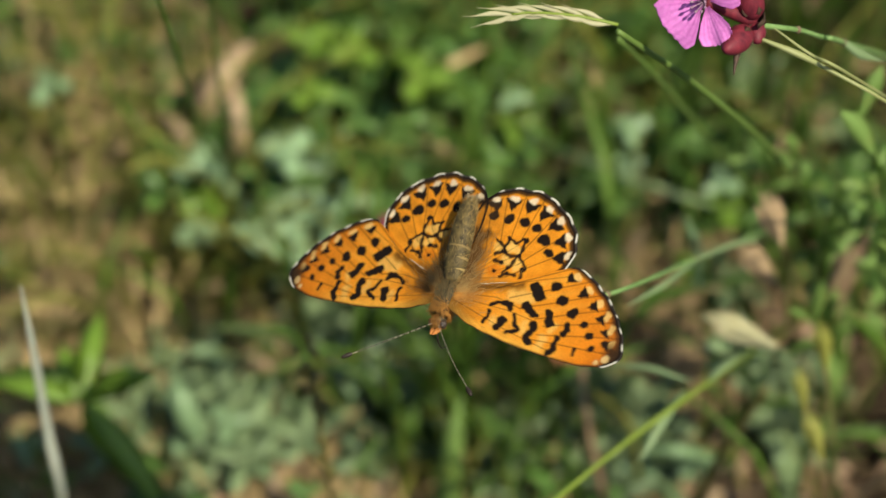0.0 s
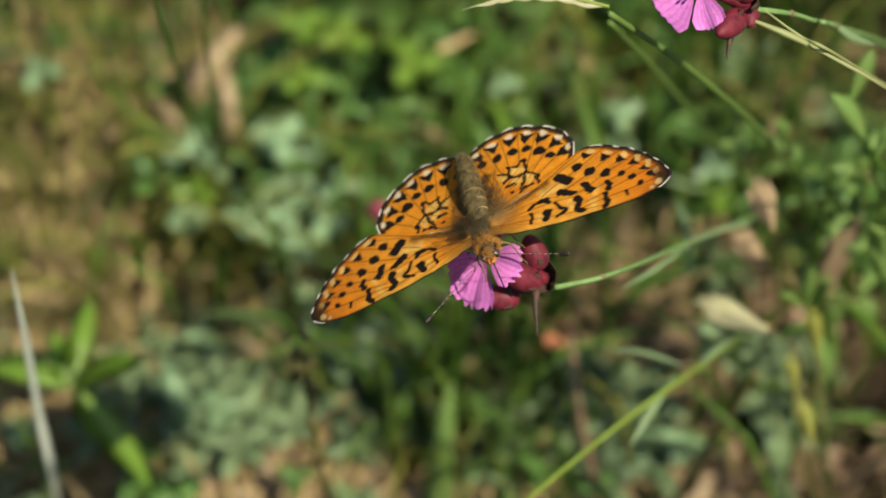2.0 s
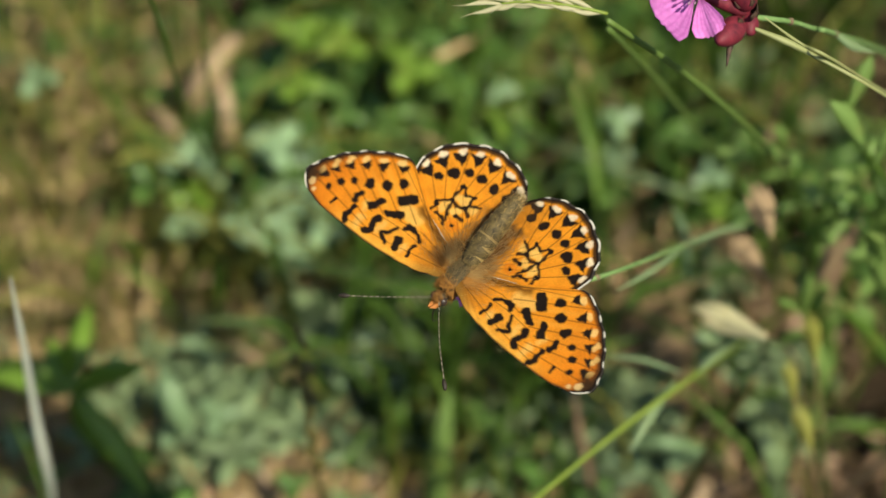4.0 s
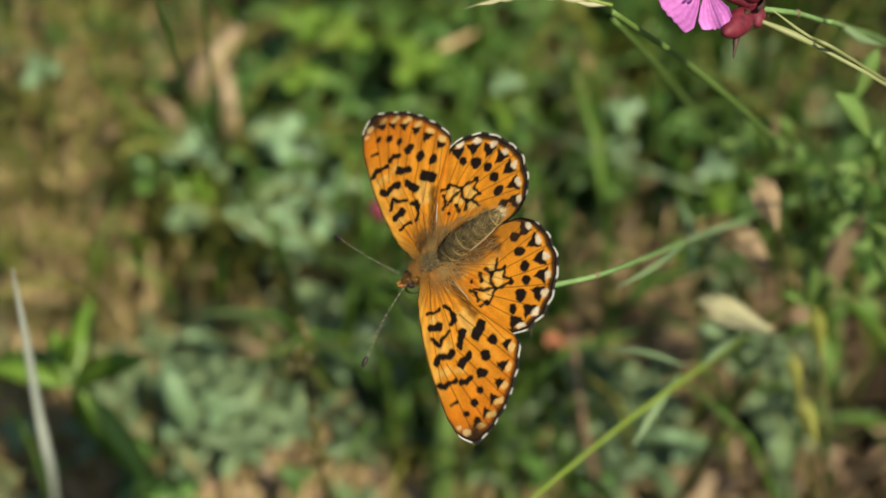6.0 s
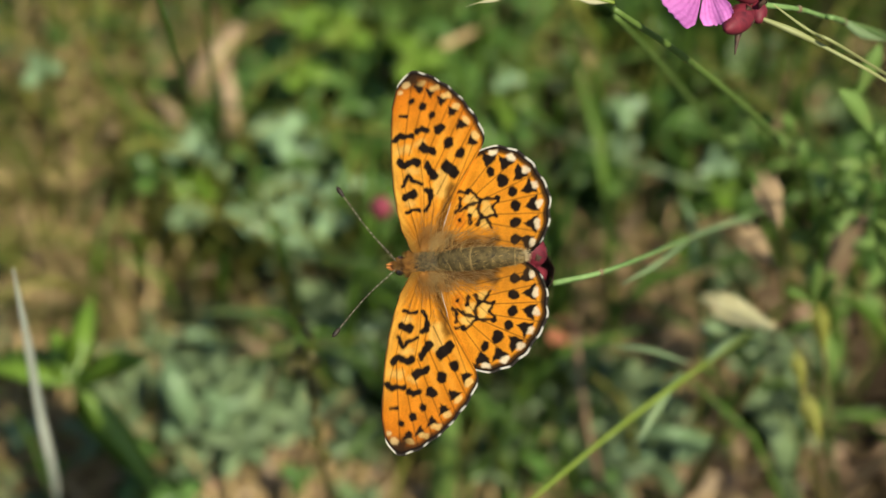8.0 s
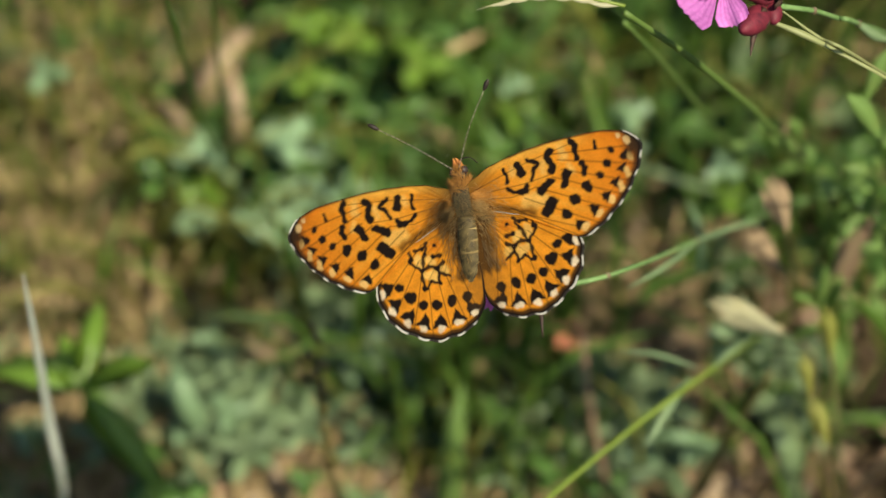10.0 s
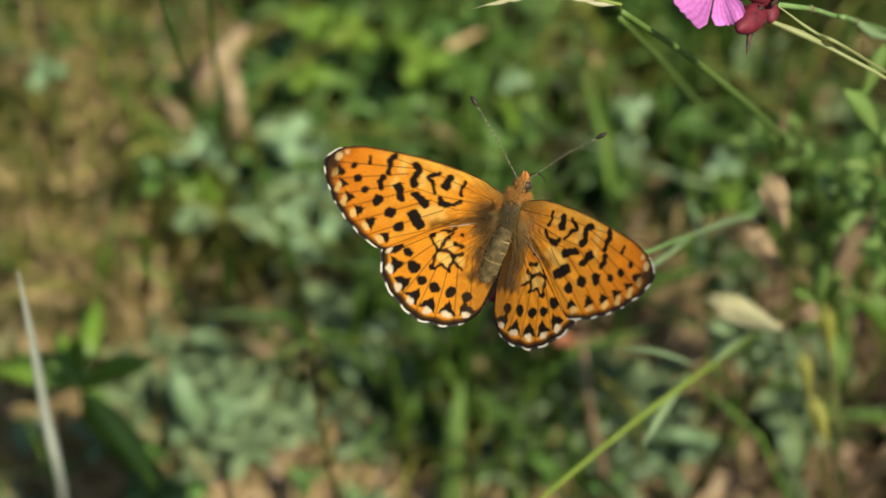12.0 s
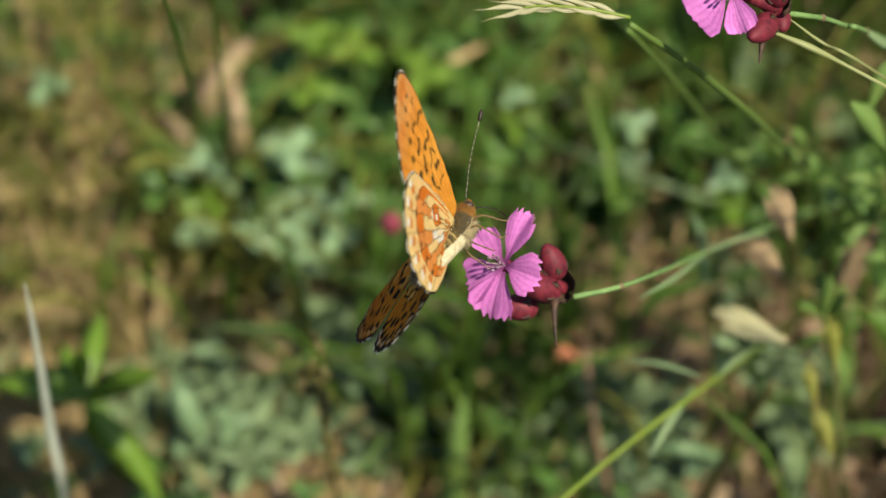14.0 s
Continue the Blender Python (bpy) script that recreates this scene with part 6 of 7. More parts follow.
seed_spike("brown-green seed spike on a thin stalk", [(-20.0, 51.7, -0.0), (-20.0, 32.6, 55.0), (-21.0, 31.8, 72.0), (-22.0, 32.1, 88.0), (-23.2, 34.0, 100.0)])


def herb(name, label, points, leaves, mat, r=0.5, stem_mat=None, category="herb"):
    """A herb: a stem from the ground and leaves given by base, tip and width."""
    o = np.asarray(points[0], float)
    t = thing(name, label, category, points[0])
    part("stem", tube(Shape(), [np.asarray(p) - o for p in points], [r * 1.2, r, r * 0.7], 7, 36), stem_mat or GRASS, t)
    for base, tip, w in leaves:
        a, b = np.asarray(base, float) - o, np.asarray(tip, float) - o
        mid = (a + b) / 2 + np.array([0, 0, 0.1 * np.linalg.norm(b - a)])
        part("leaf", blade(Shape(), [a, mid, b], [w * f for f in LANCE], (rng.normal(0, 0.2), -0.45 + rng.normal(0, 0.2), 0.85), 0.25, 10), mat, t)
    return t


herb("leafy_herb", "green herb with lance-shaped leaves low in grass", [(-67.6, 80.7, 0.0), (-63.2, 57.1, 45.2), (-63.0, 56.4, 53.3)],
     [((-63.0, 54.1, 51.6), (-60.5, 69.5, 55.1), 4.6), ((-63.6, 54.1, 51.6), (-66.7, 64.0, 53.7), 4.4), ((-64.0, 54.1, 51.6), (-77.3, 57.9, 51.9), 4.6), ((-62.4, 54.1, 51.6), (-49.0, 49.3, 67.8), 4.4), ((-61.4, 53.3, 51.1), (-50.2, 42.3, 38.5), 5.0), ((-62.6, 54.4, 49.4), (-59.9, 52.6, 35.9), 4.0), ((-63.3, 56.4, 53.3), (-62.1, 56.7, 63.2), 3.6)], BRIGHT_CLOVER)
stem_low = herb("meadow_herb", "yellow-green jointed stem with narrow grey leaves", [(68.6, 108.6, 0.0), (52.9, 69.3, 47.6), (37.5, 29.7, 95.6), (24.5, 13.9, 104.1), (11.7, -1.6, 110.3), (2.8, -11.6, 113.1)],
     [((34.2, 26.5, 99.0), (26.9, 13.3, 100.0), 1.9), ((35.6, 28.6, 98.0), (23.4, 33.1, 96.0), 1.0), ((37.9, 31.0, 94.1), (45.3, 40.5, 88.5), 2.2)], BLUISH, 0.42, LIME)


def leafy(label, points, count, size, mat, name="leafy_herb", spread=1.0):
    """A herb with leaves in a loose spiral along its stem."""
    p = spline(points, 60)
    leaves = []
    for k in range(count):
        q = p[min(59, int(12 + 46 * (k + rng.random()) / count))]
        a = k * 2.4 + rng.normal(0, 0.7)
        d = np.array([math.cos(a) * spread, math.sin(a) * spread, 0.1 + 0.9 * rng.random()])
        ln = size * (0.6 + 1.1 * rng.random() ** 1.6)
        leaves.append((q, q + unit(d) * ln, size * (0.2 + 0.13 * rng.random()) + 0.12 * ln))
    return herb(name, label, points, leaves, mat)


leafy("upright green herb with small lance-shaped leaves", [(85.4, 103.4, 0.0), (72.3, 70.4, 72.8), (64.6, 56.5, 111.9), (57.8, 50.9, 136.0)], 6, 6.0, HERB, spread=0.6)
herb("leafy_herb", "green herb with single lance leaf held high", [(89.1, 121.8, 0.0), (68.3, 56.6, 105.9), (61.7, 47.1, 128.5)],
     [((60.3, 45.5, 132.3), (54.8, 47.3, 140.9), 3.4), ((62.8, 47.1, 126.1), (65.5, 49.7, 132.8), 2.6), ((67.5, 46.0, 98.4), (59.7, 41.4, 119.7), 4.5), ((67.5, 44.5, 97.4), (63.5, 45.9, 110.6), 5.0)], HERB)
leafy("slender green herb with narrow leaves", [(72.2, 83.2, 0.0), (63.3, 65.3, 57.0), (58.8, 58.9, 89.2), (58.6, 55.8, 111.4)], 6, 6.0, HERB)
leafy("slender green herb with narrow leaves", [(60.7, 121.8, 0.0), (52.9, 89.1, 61.5), (50.9, 81.1, 86.4)], 6, 5.0, HERB)
leafy("low bluish herb under the stems", [(54.3, 83.2, 0.0), (50.0, 64.5, 44.3), (46.7, 61.0, 60.1)], 9, 7.0, BLUISH)
herb("leafy_herb", "pale olive herb stalk with narrow drooping leaves", [(69.3, 62.6, 0.0), (65.3, 55.1, 30.0), (62.2, 51.9, 55.0), (58.4, 48.7, 75.0), (55.9, 46.5, 88.0)],
     [((57.1, 47.3, 82.0), (60.4, 43.0, 74.0), 2.6), ((55.9, 45.9, 88.0), (51.2, 43.9, 95.0), 2.4), ((56.4, 45.7, 86.0), (59.1, 45.2, 96.0), 2.6), ((62.2, 51.9, 55.0), (63.4, 54.6, 66.0), 2.0), ((62.1, 51.4, 54.0), (60.3, 49.9, 44.0), 2.2), ((55.9, 46.5, 88.0), (56.1, 47.0, 98.0), 2.6), ((57.1, 46.8, 82.0), (52.9, 48.1, 76.0), 2.2)], HERB, 0.5, CULM)
herb("leafy_herb", "green herb with curled narrow leaves among dry ears", [(80.1, 93.0, 0.0), (71.5, 78.8, 40.0), (65.7, 68.7, 70.0), (63.0, 64.4, 84.0)],
     [((63.0, 64.4, 84.0), (59.5, 62.4, 96.0), 3.4), ((59.6, 62.5, 95.0), (63.0, 63.8, 100.0), 2.6), ((63.4, 64.7, 82.0), (66.5, 65.3, 92.0), 3.6), ((64.5, 66.7, 76.0), (69.7, 67.0, 74.0), 3.0), ((64.9, 67.0, 74.0), (60.3, 64.5, 76.0), 2.4), ((71.1, 78.1, 42.0), (66.1, 75.4, 52.0), 3.0), ((70.6, 77.3, 44.0), (75.1, 76.4, 40.0), 3.4)], HERB, 0.5, LIME)
herb("leafy_herb", "small green herb with rounded tip leaves", [(65.8, 133.6, 0.0), (55.5, 97.0, 60.0), (50.0, 78.9, 90.0)],
     [((50.0, 78.9, 90.0), (51.5, 76.2, 96.0), 2.6), ((50.6, 79.5, 88.0), (54.2, 79.3, 84.0), 2.6), ((50.3, 79.2, 89.0), (47.6, 77.9, 94.0), 2.0)], HERB, 0.5, LIME)

herb("leafy_herb", "bright green herb with curled narrow leaves", [(73.8, 93.1, 0.0), (66.0, 83.6, 40.0), (59.6, 74.4, 70.0), (56.4, 72.7, 88.0), (53.5, 74.6, 96.0)],
     [((56.7, 72.7, 88.0), (58.4, 64.2, 92.0), 2.6), ((54.0, 74.2, 95.0), (51.8, 73.8, 100.0), 2.4), ((54.6, 73.8, 94.0), (55.1, 66.9, 98.0), 2.4), ((57.4, 72.2, 84.0), (63.0, 69.9, 88.0), 2.0), ((59.5, 73.2, 70.0), (64.1, 71.5, 78.0), 2.6), ((59.9, 73.5, 68.0), (54.7, 65.6, 76.0), 2.2), ((62.0, 76.1, 56.0), (58.4, 66.3, 62.0), 3.4), ((60.6, 74.0, 64.0), (62.4, 74.9, 70.0), 2.4), ((57.0, 71.9, 86.0), (58.9, 72.3, 90.0), 2.2), ((63.1, 76.7, 50.0), (59.7, 63.1, 60.0), 3.6)], HERB)
herb("leafy_herb", "green herb with small leaves on thin stalks", [(84.8, 98.1, 0.0), (74.9, 80.2, 50.0), (68.8, 69.5, 80.0), (65.5, 66.7, 96.0)],
     [((65.6, 66.2, 96.0), (59.8, 65.5, 98.0), 2.4), ((66.0, 66.4, 95.0), (64.6, 66.5, 100.0), 2.0), ((67.3, 68.2, 88.0), (62.3, 66.4, 92.0), 2.0), ((68.8, 68.9, 80.0), (71.5, 68.8, 84.0), 4.5), ((69.7, 70.1, 76.0), (67.5, 65.0, 80.0), 3.6), ((74.9, 80.2, 50.0), (69.3, 69.0, 58.0), 3.0), ((73.6, 78.4, 56.0), (75.2, 80.3, 60.0), 5.0)], HERB)


def husk_ear(label, root, stem_points, base, tip, width, mat):
    o = np.asarray(root, float)
    t = thing("dry_spikelet", label, "grass", root, "dry spikelets")
    part("stem", tube(Shape(), [np.asarray(p) - o for p in stem_points], [0.35, 0.25, 0.2], 6, 24), STRAW, t)
    a, b = np.asarray(base, float) - o, np.asarray(tip, float) - o
    side = unit(np.cross(b - a, (0, -0.57, 0.82)))
    for off in (-1.0, -0.25, 0.4, 1.0):
        m = (a + b) / 2 + side * off * width * 0.34 + np.array([0, -0.3, 0.4]) * (1 - abs(off))
        part("glume", blade(Shape(), [a, m, b + side * off * width * 0.42 - (b - a) * 0.22 * abs(off)], [width * 0.2, width * 0.42, 0.12], fold=0.35, n=9, thick=0.3), mat, t, "pale papery glume")


husk_ear("pale dry grass spikelet on a thin stalk", (67.1, 85.7, 0.0), [(67.1, 85.7, 0.0), (59.6, 66.1, 45.4), (49.5, 42.9, 87.7)], (49.7, 41.0, 88.9), (36.8, 41.0, 98.6), 3.8, HUSK)
husk_ear("tan dry grass spikelet standing up", (65.4, 108.6, 0.0), [(65.4, 108.6, 0.0), (56.7, 80.4, 55.4), (49.6, 49.4, 104.5)], (49.4, 48.4, 106.3), (45.5, 50.7, 117.6), 4.0, TAN)
husk_ear("pale tan grass spikelet leaning over", (74.7, 103.4, 0.0), [(74.7, 103.4, 0.0), (63.5, 74.0, 50.9), (50.7, 54.5, 86.1)], (50.3, 54.8, 86.3), (43.6, 54.6, 98.3), 3.8, TAN)
husk_ear("tan dry grass spikelet among herbs", (70.1, 98.3, 0.0), [(70.1, 98.3, 0.0), (64.5, 74.0, 50.9), (58.8, 53.7, 85.6)], (58.8, 53.7, 85.6), (61.8, 53.8, 100.2), 3.2, TAN)

husk_ear("olive grass spikelet on an upright stalk", (69.4, 61.4, 0.0), [(69.4, 61.4, 0.0), (64.0, 53.5, 40.0), (57.8, 40.2, 84.0)], (57.8, 40.2, 84.0), (56.3, 44.8, 92.0), 2.6, OLIVE)
husk_ear("olive grass spikelet hanging from a stalk", (68.3, 60.2, 0.0), [(68.3, 60.2, 0.0), (62.4, 43.5, 40.0), (56.9, 27.4, 78.0)], (56.9, 27.4, 78.0), (54.1, 33.4, 84.0), 2.6, OLIVE)
husk_ear("small olive grass spikelet on a stalk", (67.5, 63.8, -0.0), [(67.5, 63.8, -0.0), (59.4, 45.1, 50.0), (54.0, 32.4, 84.0)], (54.0, 32.4, 84.0), (52.5, 37.3, 90.0), 2.0, OLIVE)


def small_flower(name, label, root, points, radius, mat):
    o = np.asarray(root, float)
    t = thing(name, label, "bud", root)
    p = [np.asarray(q) - o for q in points]
    part("stem", tube(Shape(), p, [0.5, 0.4], 7, 20), GRASS, t)
    d = unit(p[-1] - p[-2])
    part("bud", ellipsoid(Shape(), p[-1], (radius, radius, radius * 1.5), frame_along(d), 14, 10, lambda c: 1 - 0.3 * c), mat, t)


small_flower("pink_bud", "closed crimson bud low among green leaves", (-15.6, 111.2, 0.0), [(-15.6, 111.2, 0.0), (-13.5, 92.7, 39.6), (-11.8, 79.6, 67.1)], 1.9, PINK_FAR)
wither = thing("withered_flower", "coral-pink withered flower on a thin stalk", "flower", (21.3, 91.9, 0.0))
wo = np.array((21.3, 91.9, 0.0))
wp = np.array((19.3, 76.5, 33.1)) - wo
part("stem", tube(Shape(), [(0, 0, -1), wp * 0.5 + np.array([1.0, 0, 0]), wp], [0.4, 0.3], 6, 14), GRASS, wither)
for ang in (0.2, 1.3, 2.5, 3.7, 5.0):
    part("petal", leaf(Shape(), wp, (math.cos(ang), math.sin(ang), 0.45), 3.4, 3.3, (0, -0.4, 1), OVAL, 0.0, 0.4), CORAL, wither)


# ---------------------------------------------------------------- what moves
def flap(side, kind, angle, sweep):
    """A wing's pose on the body: raised about its hinge, swung in its own plane about the wing root."""
    lift = pose(side * HINGE_X * MM, 0, HINGE_Z * MM, 0, -side * angle, 0)
    root = Matrix.Translation((side * 0.5 * MM, 1.0 * MM, 0))
    return lift @ root @ pose(0, 0, 0, 0, 0, side * sweep) @ root.inverted()


def motions():
    # butterfly: seconds; place in mm; turn in degrees
    flight = [
        (0, -0.70, -3.80, 169.60, -14.9, 18.1, 152.4),
        (0.5, 3.54, -4.64, 168.97, -7.5, 19.0, 178.2),
        (1, 5.31, 0.50, 170.69, 5.4, 25.6, -164.3),
        (1.5, 2.78, 1.95, 168.03, 16.8, 33.3, -159.9),
        (2, 4.60, 1.80, 171.07, 14.4, 24.8, -166.1),
        (2.5, 5.68, 0.84, 171.82, 12.2, 23.9, -166.9),
        (2.7, 6.21, 7.16, 165.79, 15.2, 14.4, -163.3),
        (2.8, 6.21, 4.35, 170.32, 25.2, 25.2, -165.0),
        (3, 4.51, 0.59, 170.80, 20.1, 3.2, 192.7),
        (3.1, 5.01, 5.90, 166.55, 29.2, 20.2, 194.7),
        (3.5, 2.60, -0.87, 168.61, -10.0, 15.2, 166.0),
        (3.7, 2.36, -1.94, 168.72, -9.5, 3.9, 150.0),
        (5.8, -3.35, -0.74, 166.19, -38.7, -6.9, 108.7),
        (6, -1.54, -0.94, 167.82, -30.8, -3.6, 106.4),
        (6.5, -3.24, -0.92, 168.65, -25.0, 5.2, 108.7),
        (7, -1.25, 0.28, 168.16, -22.8, 4.2, 111.2),
        (7.5, -1.00, -0.41, 169.30, -18.8, 1.3, 110.1),
        (8, -2.41, -0.01, 165.63, -16.1, -20.6, 89.4),
        (8.2, -2.23, 3.08, 167.01, -1.3, -23.7, 78.6),
        (9.25, -0.34, 3.08, 171.27, 17.7, -31.9, 31.5),
        (10.3, 1.55, 3.09, 175.54, 37.4, -25.0, -16.1),
        (10.5, 4.74, 0.71, 174.46, 36.1, -19.5, -21.6),
        (11, 4.01, 0.56, 174.70, 42.1, -19.1, -24.2),
        (11.5, 6.92, 4.22, 172.86, 46.2, -5.4, -20.6),
        (12, 6.80, 2.80, 171.80, 36.0, -14.0, -28.8),
        (12.5, -0.21, 5.72, 173.24, 24.0, -32.9, -16.0),
        (12.7, 1.77, 4.90, 173.49, 21.0, -28.8, -6.3),
        (13, -1.41, 7.76, 171.26, 10.6, -39.7, -2.3),
        (13.5, 0.69, 6.59, 170.79, 13.2, -33.2, 3.7),
        (13.7, -3.40, 5.70, 171.80, -7.3, -2.3, 14.6),
        (13.75, -4.38, -0.21, 176.13, -39.1, -61.0, 40.9),
        (13.8, -5.35, -6.12, 180.46, -159.4, -45.1, 157.0),
        (13.9, -5.13, -6.32, 178.78, -145.3, -70.8, 131.0),
        (14, -1.35, -1.56, 177.60, -44.0, -68.4, 28.5),
    ]
    walk(butterfly, [(t, pose(x * MM, y * MM, z * MM, a, b, c)) for t, x, y, z, a, b, c in flight])
    # wings: seconds; left and right lift; left and right sweep of the forewings; of the hindwings
    beats = [
        (0, -6, -4, -0, -2, -3, -5),
        (0.5, -5, -3, -1, -1, -2, -4),
        (1, -4, -1, 1, -1, -3, -4),
        (1.5, 4, 8, 3, -6, -1, -7),
        (2, -5, 1, 0, -3, -4, -5),
        (2.5, -9, -1, -2, -2, -6, -3),
        (2.7, 14, 16, 1, -7, -1, -7),
        (2.8, -1, 11, -1, -6, -2, -6),
        (3, 42, 22, -44, -13, -41, -9),
        (3.1, 6, 12, -4, -6, -0, -3),
        (3.5, 13, 14, 0, -4, -1, -5),
        (3.7, 5, 7, 0, -2, -2, -4),
        (5.8, 19, 18, -0, -0, -1, -0),
        (6, -1, -2, 1, 0, 0, -1),
        (6.5, -5, -4, -1, 1, -2, -1),
        (7, -6, -7, -0, -0, -1, -1),
        (7.5, -9, -10, 1, 0, -1, -0),
        (8, 6, 5, 2, -0, 1, -2),
        (8.2, 8, 8, 3, 2, 2, -1),
        (9.25, 5, 5, 1, -1, 0, -1),
        (10.3, 2, 3, -1, -4, -1, -2),
        (10.5, 10, 10, -2, -3, -3, -2),
        (11, 7, 7, -0, -5, -1, -3),
        (11.5, 31, 38, 2, -12, 4, -1),
        (12, 18, 18, -4, -12, -0, 4),
        (12.5, 17, 16, -6, -13, -3, -1),
        (12.7, 3, 3, -5, -13, -3, -2),
        (13, 8, 7, -6, -9, -4, 0),
        (13.5, 1, 1, -6, -11, -4, -0),
        (13.7, -34, 57, -4, -5, -4, -4),
        (13.75, -15, 28, 1, -6, -14, -6),
        (13.8, 3, 0, 7, -8, -25, -9),
        (13.9, 36, 33, -5, -16, 0, -6),
        (14, 15, 38, 2, -11, -2, -3),
    ]
    for side, k in ((-1, 0), (1, 1)):
        walk(WINGS[side, "fore"], [(r[0], flap(side, "fore", r[1 + k], r[3 + k])) for r in beats])
        walk(WINGS[side, "hind"], [(r[0], flap(side, "hind", r[1 + k], r[5 + k])) for r in beats])
    # antennae and abdomen: seconds; which way the left and right antenna point; bend of the abdomen up and aside
    feel = [
        (0, (-0.73, 0.68, 0.07), (0.70, 0.67, 0.24), -3, 6),
        (0.5, (-0.79, 0.61, 0.01), (0.44, 0.85, 0.29), -4, 4),
        (1, (-0.79, 0.59, 0.16), (0.63, 0.77, 0.07), -2, 1),
        (1.5, (-0.77, 0.64, 0.05), (0.80, 0.57, 0.16), -6, -0),
        (2, (-0.82, 0.57, 0.07), (0.74, 0.66, 0.13), -4, 0),
        (2.5, (-0.86, 0.51, -0.01), (0.64, 0.74, 0.20), -1, 1),
        (2.7, (-0.81, 0.58, 0.06), (0.75, 0.64, 0.16), -4, -4),
        (2.8, (-0.83, 0.55, -0.10), (0.70, 0.67, 0.23), -5, -2),
        (3, (-0.60, 0.73, 0.34), (0.85, 0.53, 0.00), -5, -4),
        (3.1, (-0.76, 0.64, -0.11), (0.77, 0.63, 0.13), -8, -1),
        (3.5, (-0.64, 0.75, 0.17), (0.86, 0.50, 0.15), -2, 4),
        (3.7, (-0.72, 0.69, -0.07), (0.77, 0.63, 0.08), -4, 2),
        (5.8, (-0.57, 0.81, 0.16), (0.83, 0.51, 0.24), -14, -5),
        (6, (-0.61, 0.79, -0.03), (0.81, 0.58, 0.11), -13, -3),
        (6.5, (-0.57, 0.78, -0.24), (0.90, 0.42, -0.08), -15, -2),
        (7, (-0.67, 0.74, 0.09), (0.71, 0.68, 0.19), -18, -7),
        (7.5, (-0.69, 0.71, 0.15), (0.61, 0.60, 0.51), -20, -8),
        (8, (-0.75, 0.60, 0.28), (0.74, 0.55, 0.40), 4, 0),
        (8.2, (-0.63, 0.75, 0.20), (0.71, 0.49, 0.51), 1, 2),
        (10.3, (-0.63, 0.66, 0.42), (0.60, 0.80, -0.03), 15, -12),
        (10.5, (-0.63, 0.67, 0.39), (0.57, 0.79, -0.22), 4, -4),
        (11, (-0.64, 0.69, 0.34), (0.71, 0.70, 0.08), 5, -8),
        (11.5, (-0.58, 0.72, 0.37), (0.75, 0.67, 0.04), 1, -7),
        (12, (-0.61, 0.71, 0.35), (0.70, 0.71, -0.09), 16, -12),
        (12.5, (-0.66, 0.44, 0.61), (0.66, 0.74, 0.12), -14, 4),
        (12.7, (-0.74, 0.59, 0.32), (0.68, 0.73, -0.04), -7, 3),
        (13, (-0.83, 0.53, 0.16), (0.67, 0.74, 0.03), -15, 3),
        (13.5, (-0.81, 0.55, 0.21), (0.67, 0.74, 0.09), -16, 6),
        (13.7, (-0.63, 0.66, -0.40), (0.54, 0.76, 0.36), -16, -1),
        (13.8, (-0.71, 0.68, -0.17), (0.64, 0.61, -0.47), 3, 1),
        (13.9, (-0.71, 0.68, -0.17), (0.63, 0.77, -0.01), -1, 3),
        (14, (-0.71, 0.68, -0.17), (0.60, 0.77, 0.23), -5, 3),
    ]
    for side, k in ((-1, 1), (1, 2)):
        foot = Matrix.Translation((side * 0.4 * MM, 4.9 * MM, 0.3 * MM))
        rest = Vector((side * 8.2, 7.9, 1.8)).normalized()
        walk(FEELERS[side], [(r[0], foot @ rest.rotation_difference(Vector(r[k])).to_matrix().to_4x4() @ foot.inverted()) for r in feel])
    waist = Matrix.Translation((0, -1.0 * MM, 0.2 * MM))
    walk(TAIL[0], [(r[0], waist @ pose(0, 0, 0, r[3], 0, r[4]) @ waist.inverted()) for r in feel])
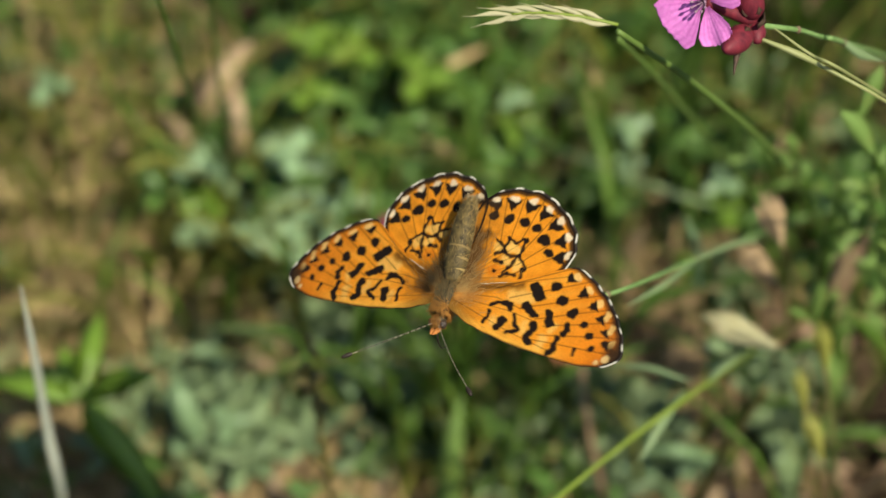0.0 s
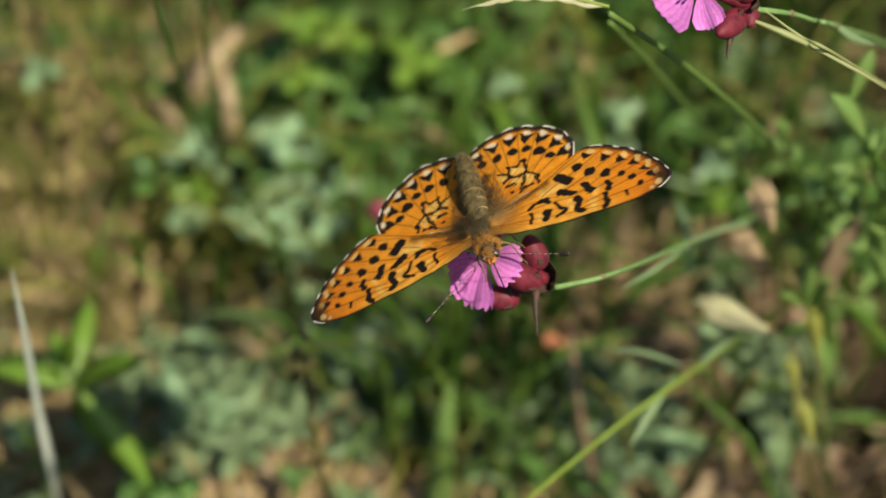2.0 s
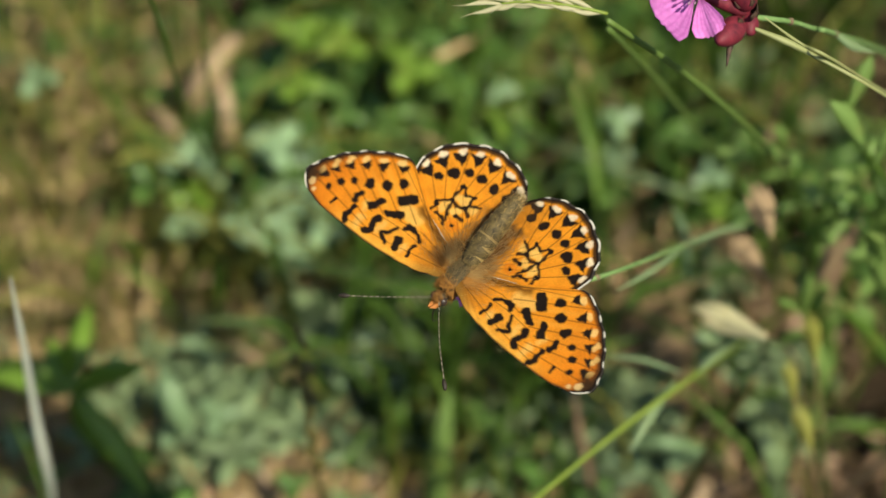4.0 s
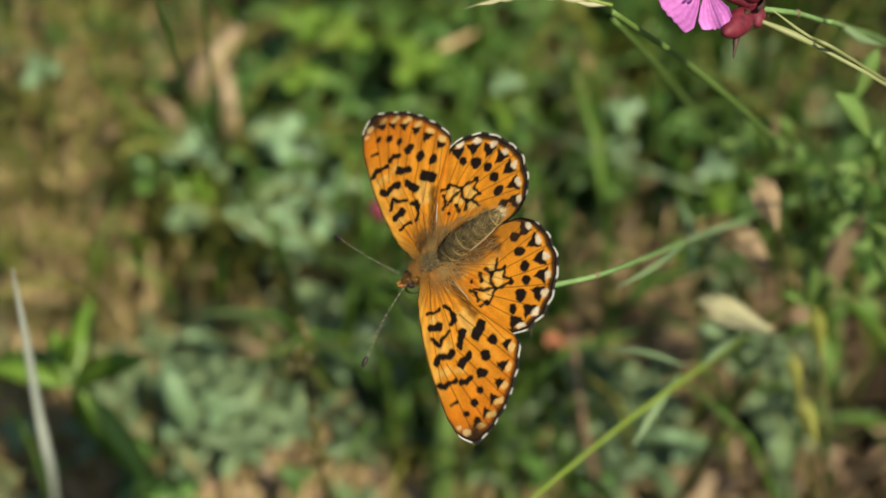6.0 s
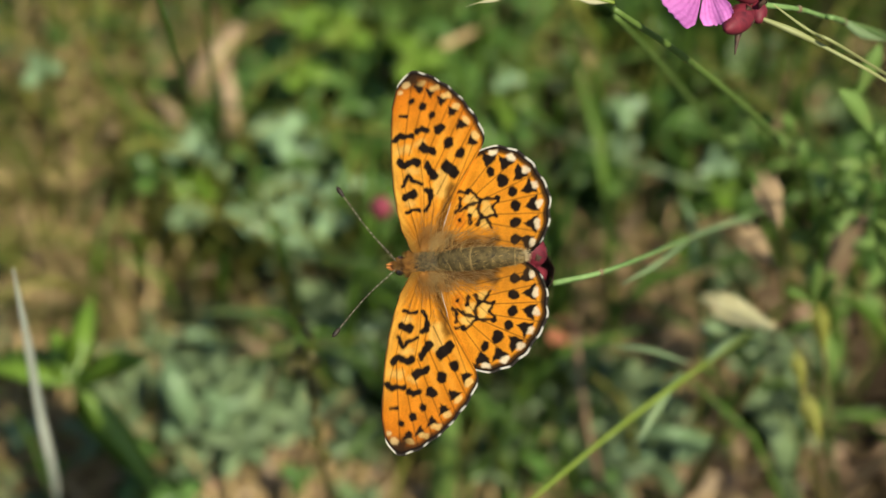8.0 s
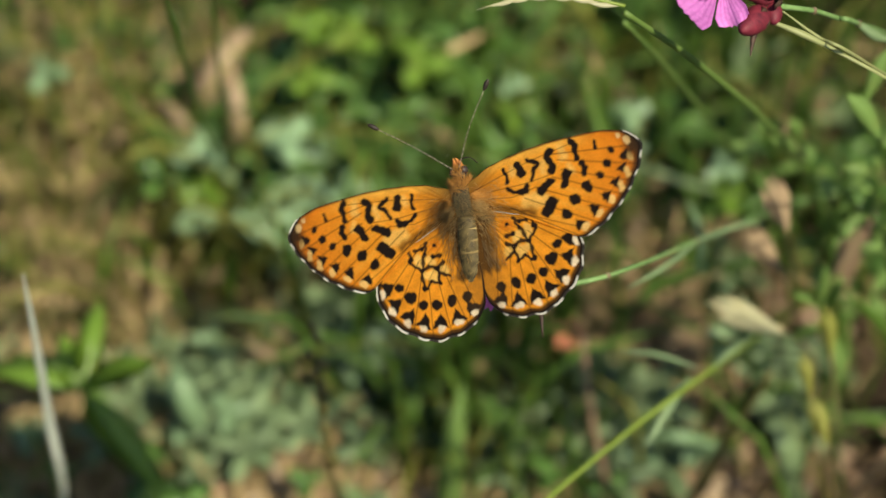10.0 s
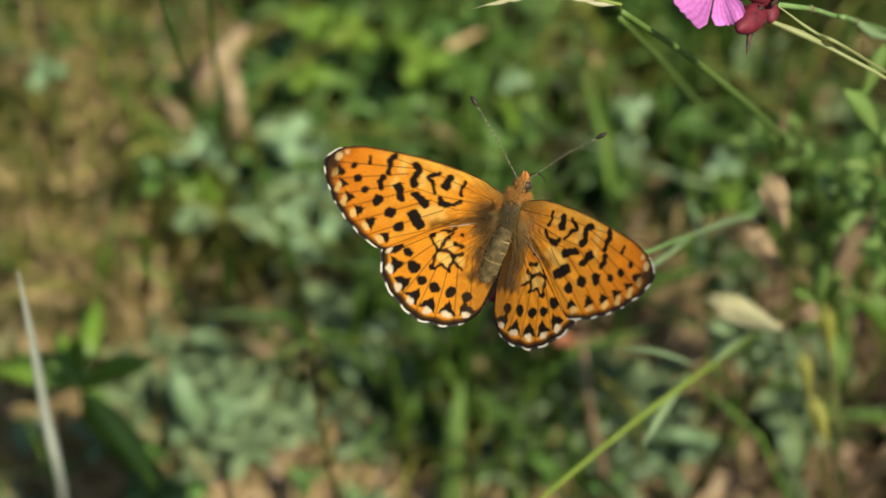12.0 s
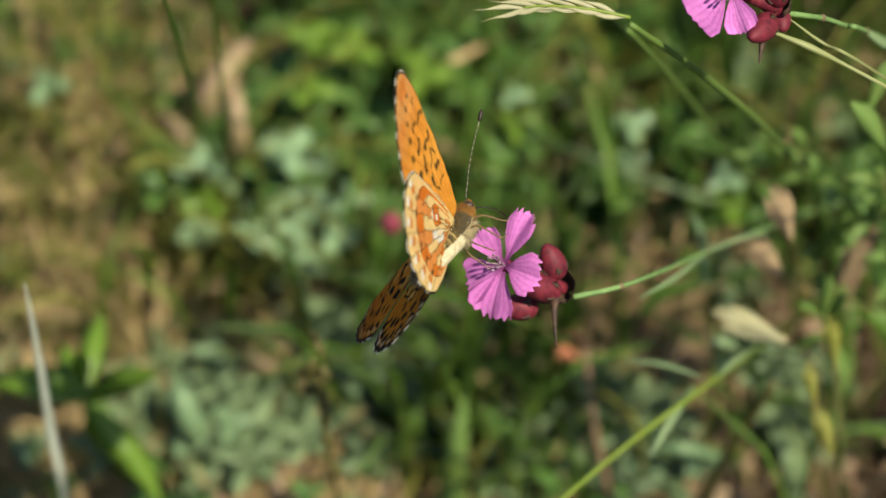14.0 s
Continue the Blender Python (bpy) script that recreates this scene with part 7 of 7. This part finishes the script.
    # stems swaying about their roots: seconds; degrees about x, y, z
    for plant, rows in (
        (pink_near, [
            (0, 0.06, 0.03, 0), (0.5, 0.13, 0.06, 0), (1, -0.27, 0.14, 0), (1.5, 0.02, 0.05, 0), (2, 0.07, 0.17, 0), (2.5, 0.24, 0.24, 0), (3, 0.08, 0.07, 0), (3.5, -0.23, 0.03, 0), (5.8, -0.03, -0.33, 0), (6.5, -0.14, -0.16, 0), (7.5, -0.16, -0.18, 0), (8.2, -0.01, -0.21, 0), (10.5, -0.21, -0.37, 0), (12.5, -0.33, -0.48, 0), (13, -0.17, -0.21, 0), (13.5, 0.43, 0.29, 0), (14, 0.03, 0.09, 0)]),
        (pink_far, [
            (0, -0.05, -0.09, 0), (0.5, -0.02, -0.03, 0), (1, 0.02, -0.05, 0), (1.5, -0.03, -0.01, 0), (2, -0.00, -0.00, 0), (2.5, 0.05, 0.01, 0), (3, -0.03, 0.01, 0), (3.5, 0.04, 0.01, 0), (6, 0.05, 0.03, 0), (6.5, 0.08, 0.04, 0), (7, 0.09, 0.03, 0), (7.5, 0.06, -0.02, 0), (8, 0.06, 0.01, 0), (10.5, -0.07, 0.26, 0), (11, 0.08, 0.26, 0), (11.5, 0.03, 0.13, 0), (12, 0.06, 0.29, 0), (12.5, 0.00, 0.28, 0), (13, 0.07, 0.39, 0), (13.5, -0.00, 0.40, 0), (14, -0.00, 0.40, 0)]),
        (spike_near, [
            (0, 0.05, 0.03, 0), (0.5, 0.04, 0.09, 0), (1, 0.09, 0.05, 0), (1.5, 0.02, 0.04, 0), (2, 0.02, 0.05, 0), (2.5, 0.05, 0.03, 0), (3, -0.03, 0.00, 0), (3.5, 0.03, 0.01, 0), (6, 0.03, -0.02, 0), (6.5, 0.07, 0.03, 0), (7, 0.13, 0.01, 0), (7.5, 0.08, -0.02, 0), (8, 0.09, -0.00, 0), (10.5, -0.04, 0.03, 0), (11, 0.13, -0.03, 0), (11.5, -0.05, 0.06, 0), (12, 0.12, 0.12, 0), (12.5, -0.02, -0.07, 0), (13, 0.04, 0.12, 0), (13.5, 0.03, 0.03, 0), (14, 0.17, 0.08, 0)]),
        (sheath, [
            (0, 0.06, 0.02, 0), (0.5, 0.08, 0.09, 0), (1, 0.09, 0.04, 0), (1.5, 0.02, 0.03, 0), (2, 0.02, 0.04, 0), (2.5, 0.05, 0.02, 0), (3, -0.03, 0.00, 0), (3.5, 0.02, 0.01, 0), (6, 0.01, -0.06, 0), (6.5, 0.03, -0.03, 0), (7, 0.11, -0.08, 0), (7.5, 0.06, -0.08, 0), (8, 0.08, -0.08, 0), (10.5, -0.02, -0.03, 0), (11, 0.13, -0.07, 0), (11.5, -0.05, 0.01, 0), (12, 0.14, 0.03, 0), (12.5, 0.00, -0.10, 0), (13, 0.04, 0.04, 0), (13.5, 0.05, -0.03, 0), (14, 0.20, -0.00, 0)]),
    ):
        home = plant.location.copy()
        walk(plant, [(t, pose(home.x, home.y, home.z, a, b, c)) for t, a, b, c in rows])


motions()
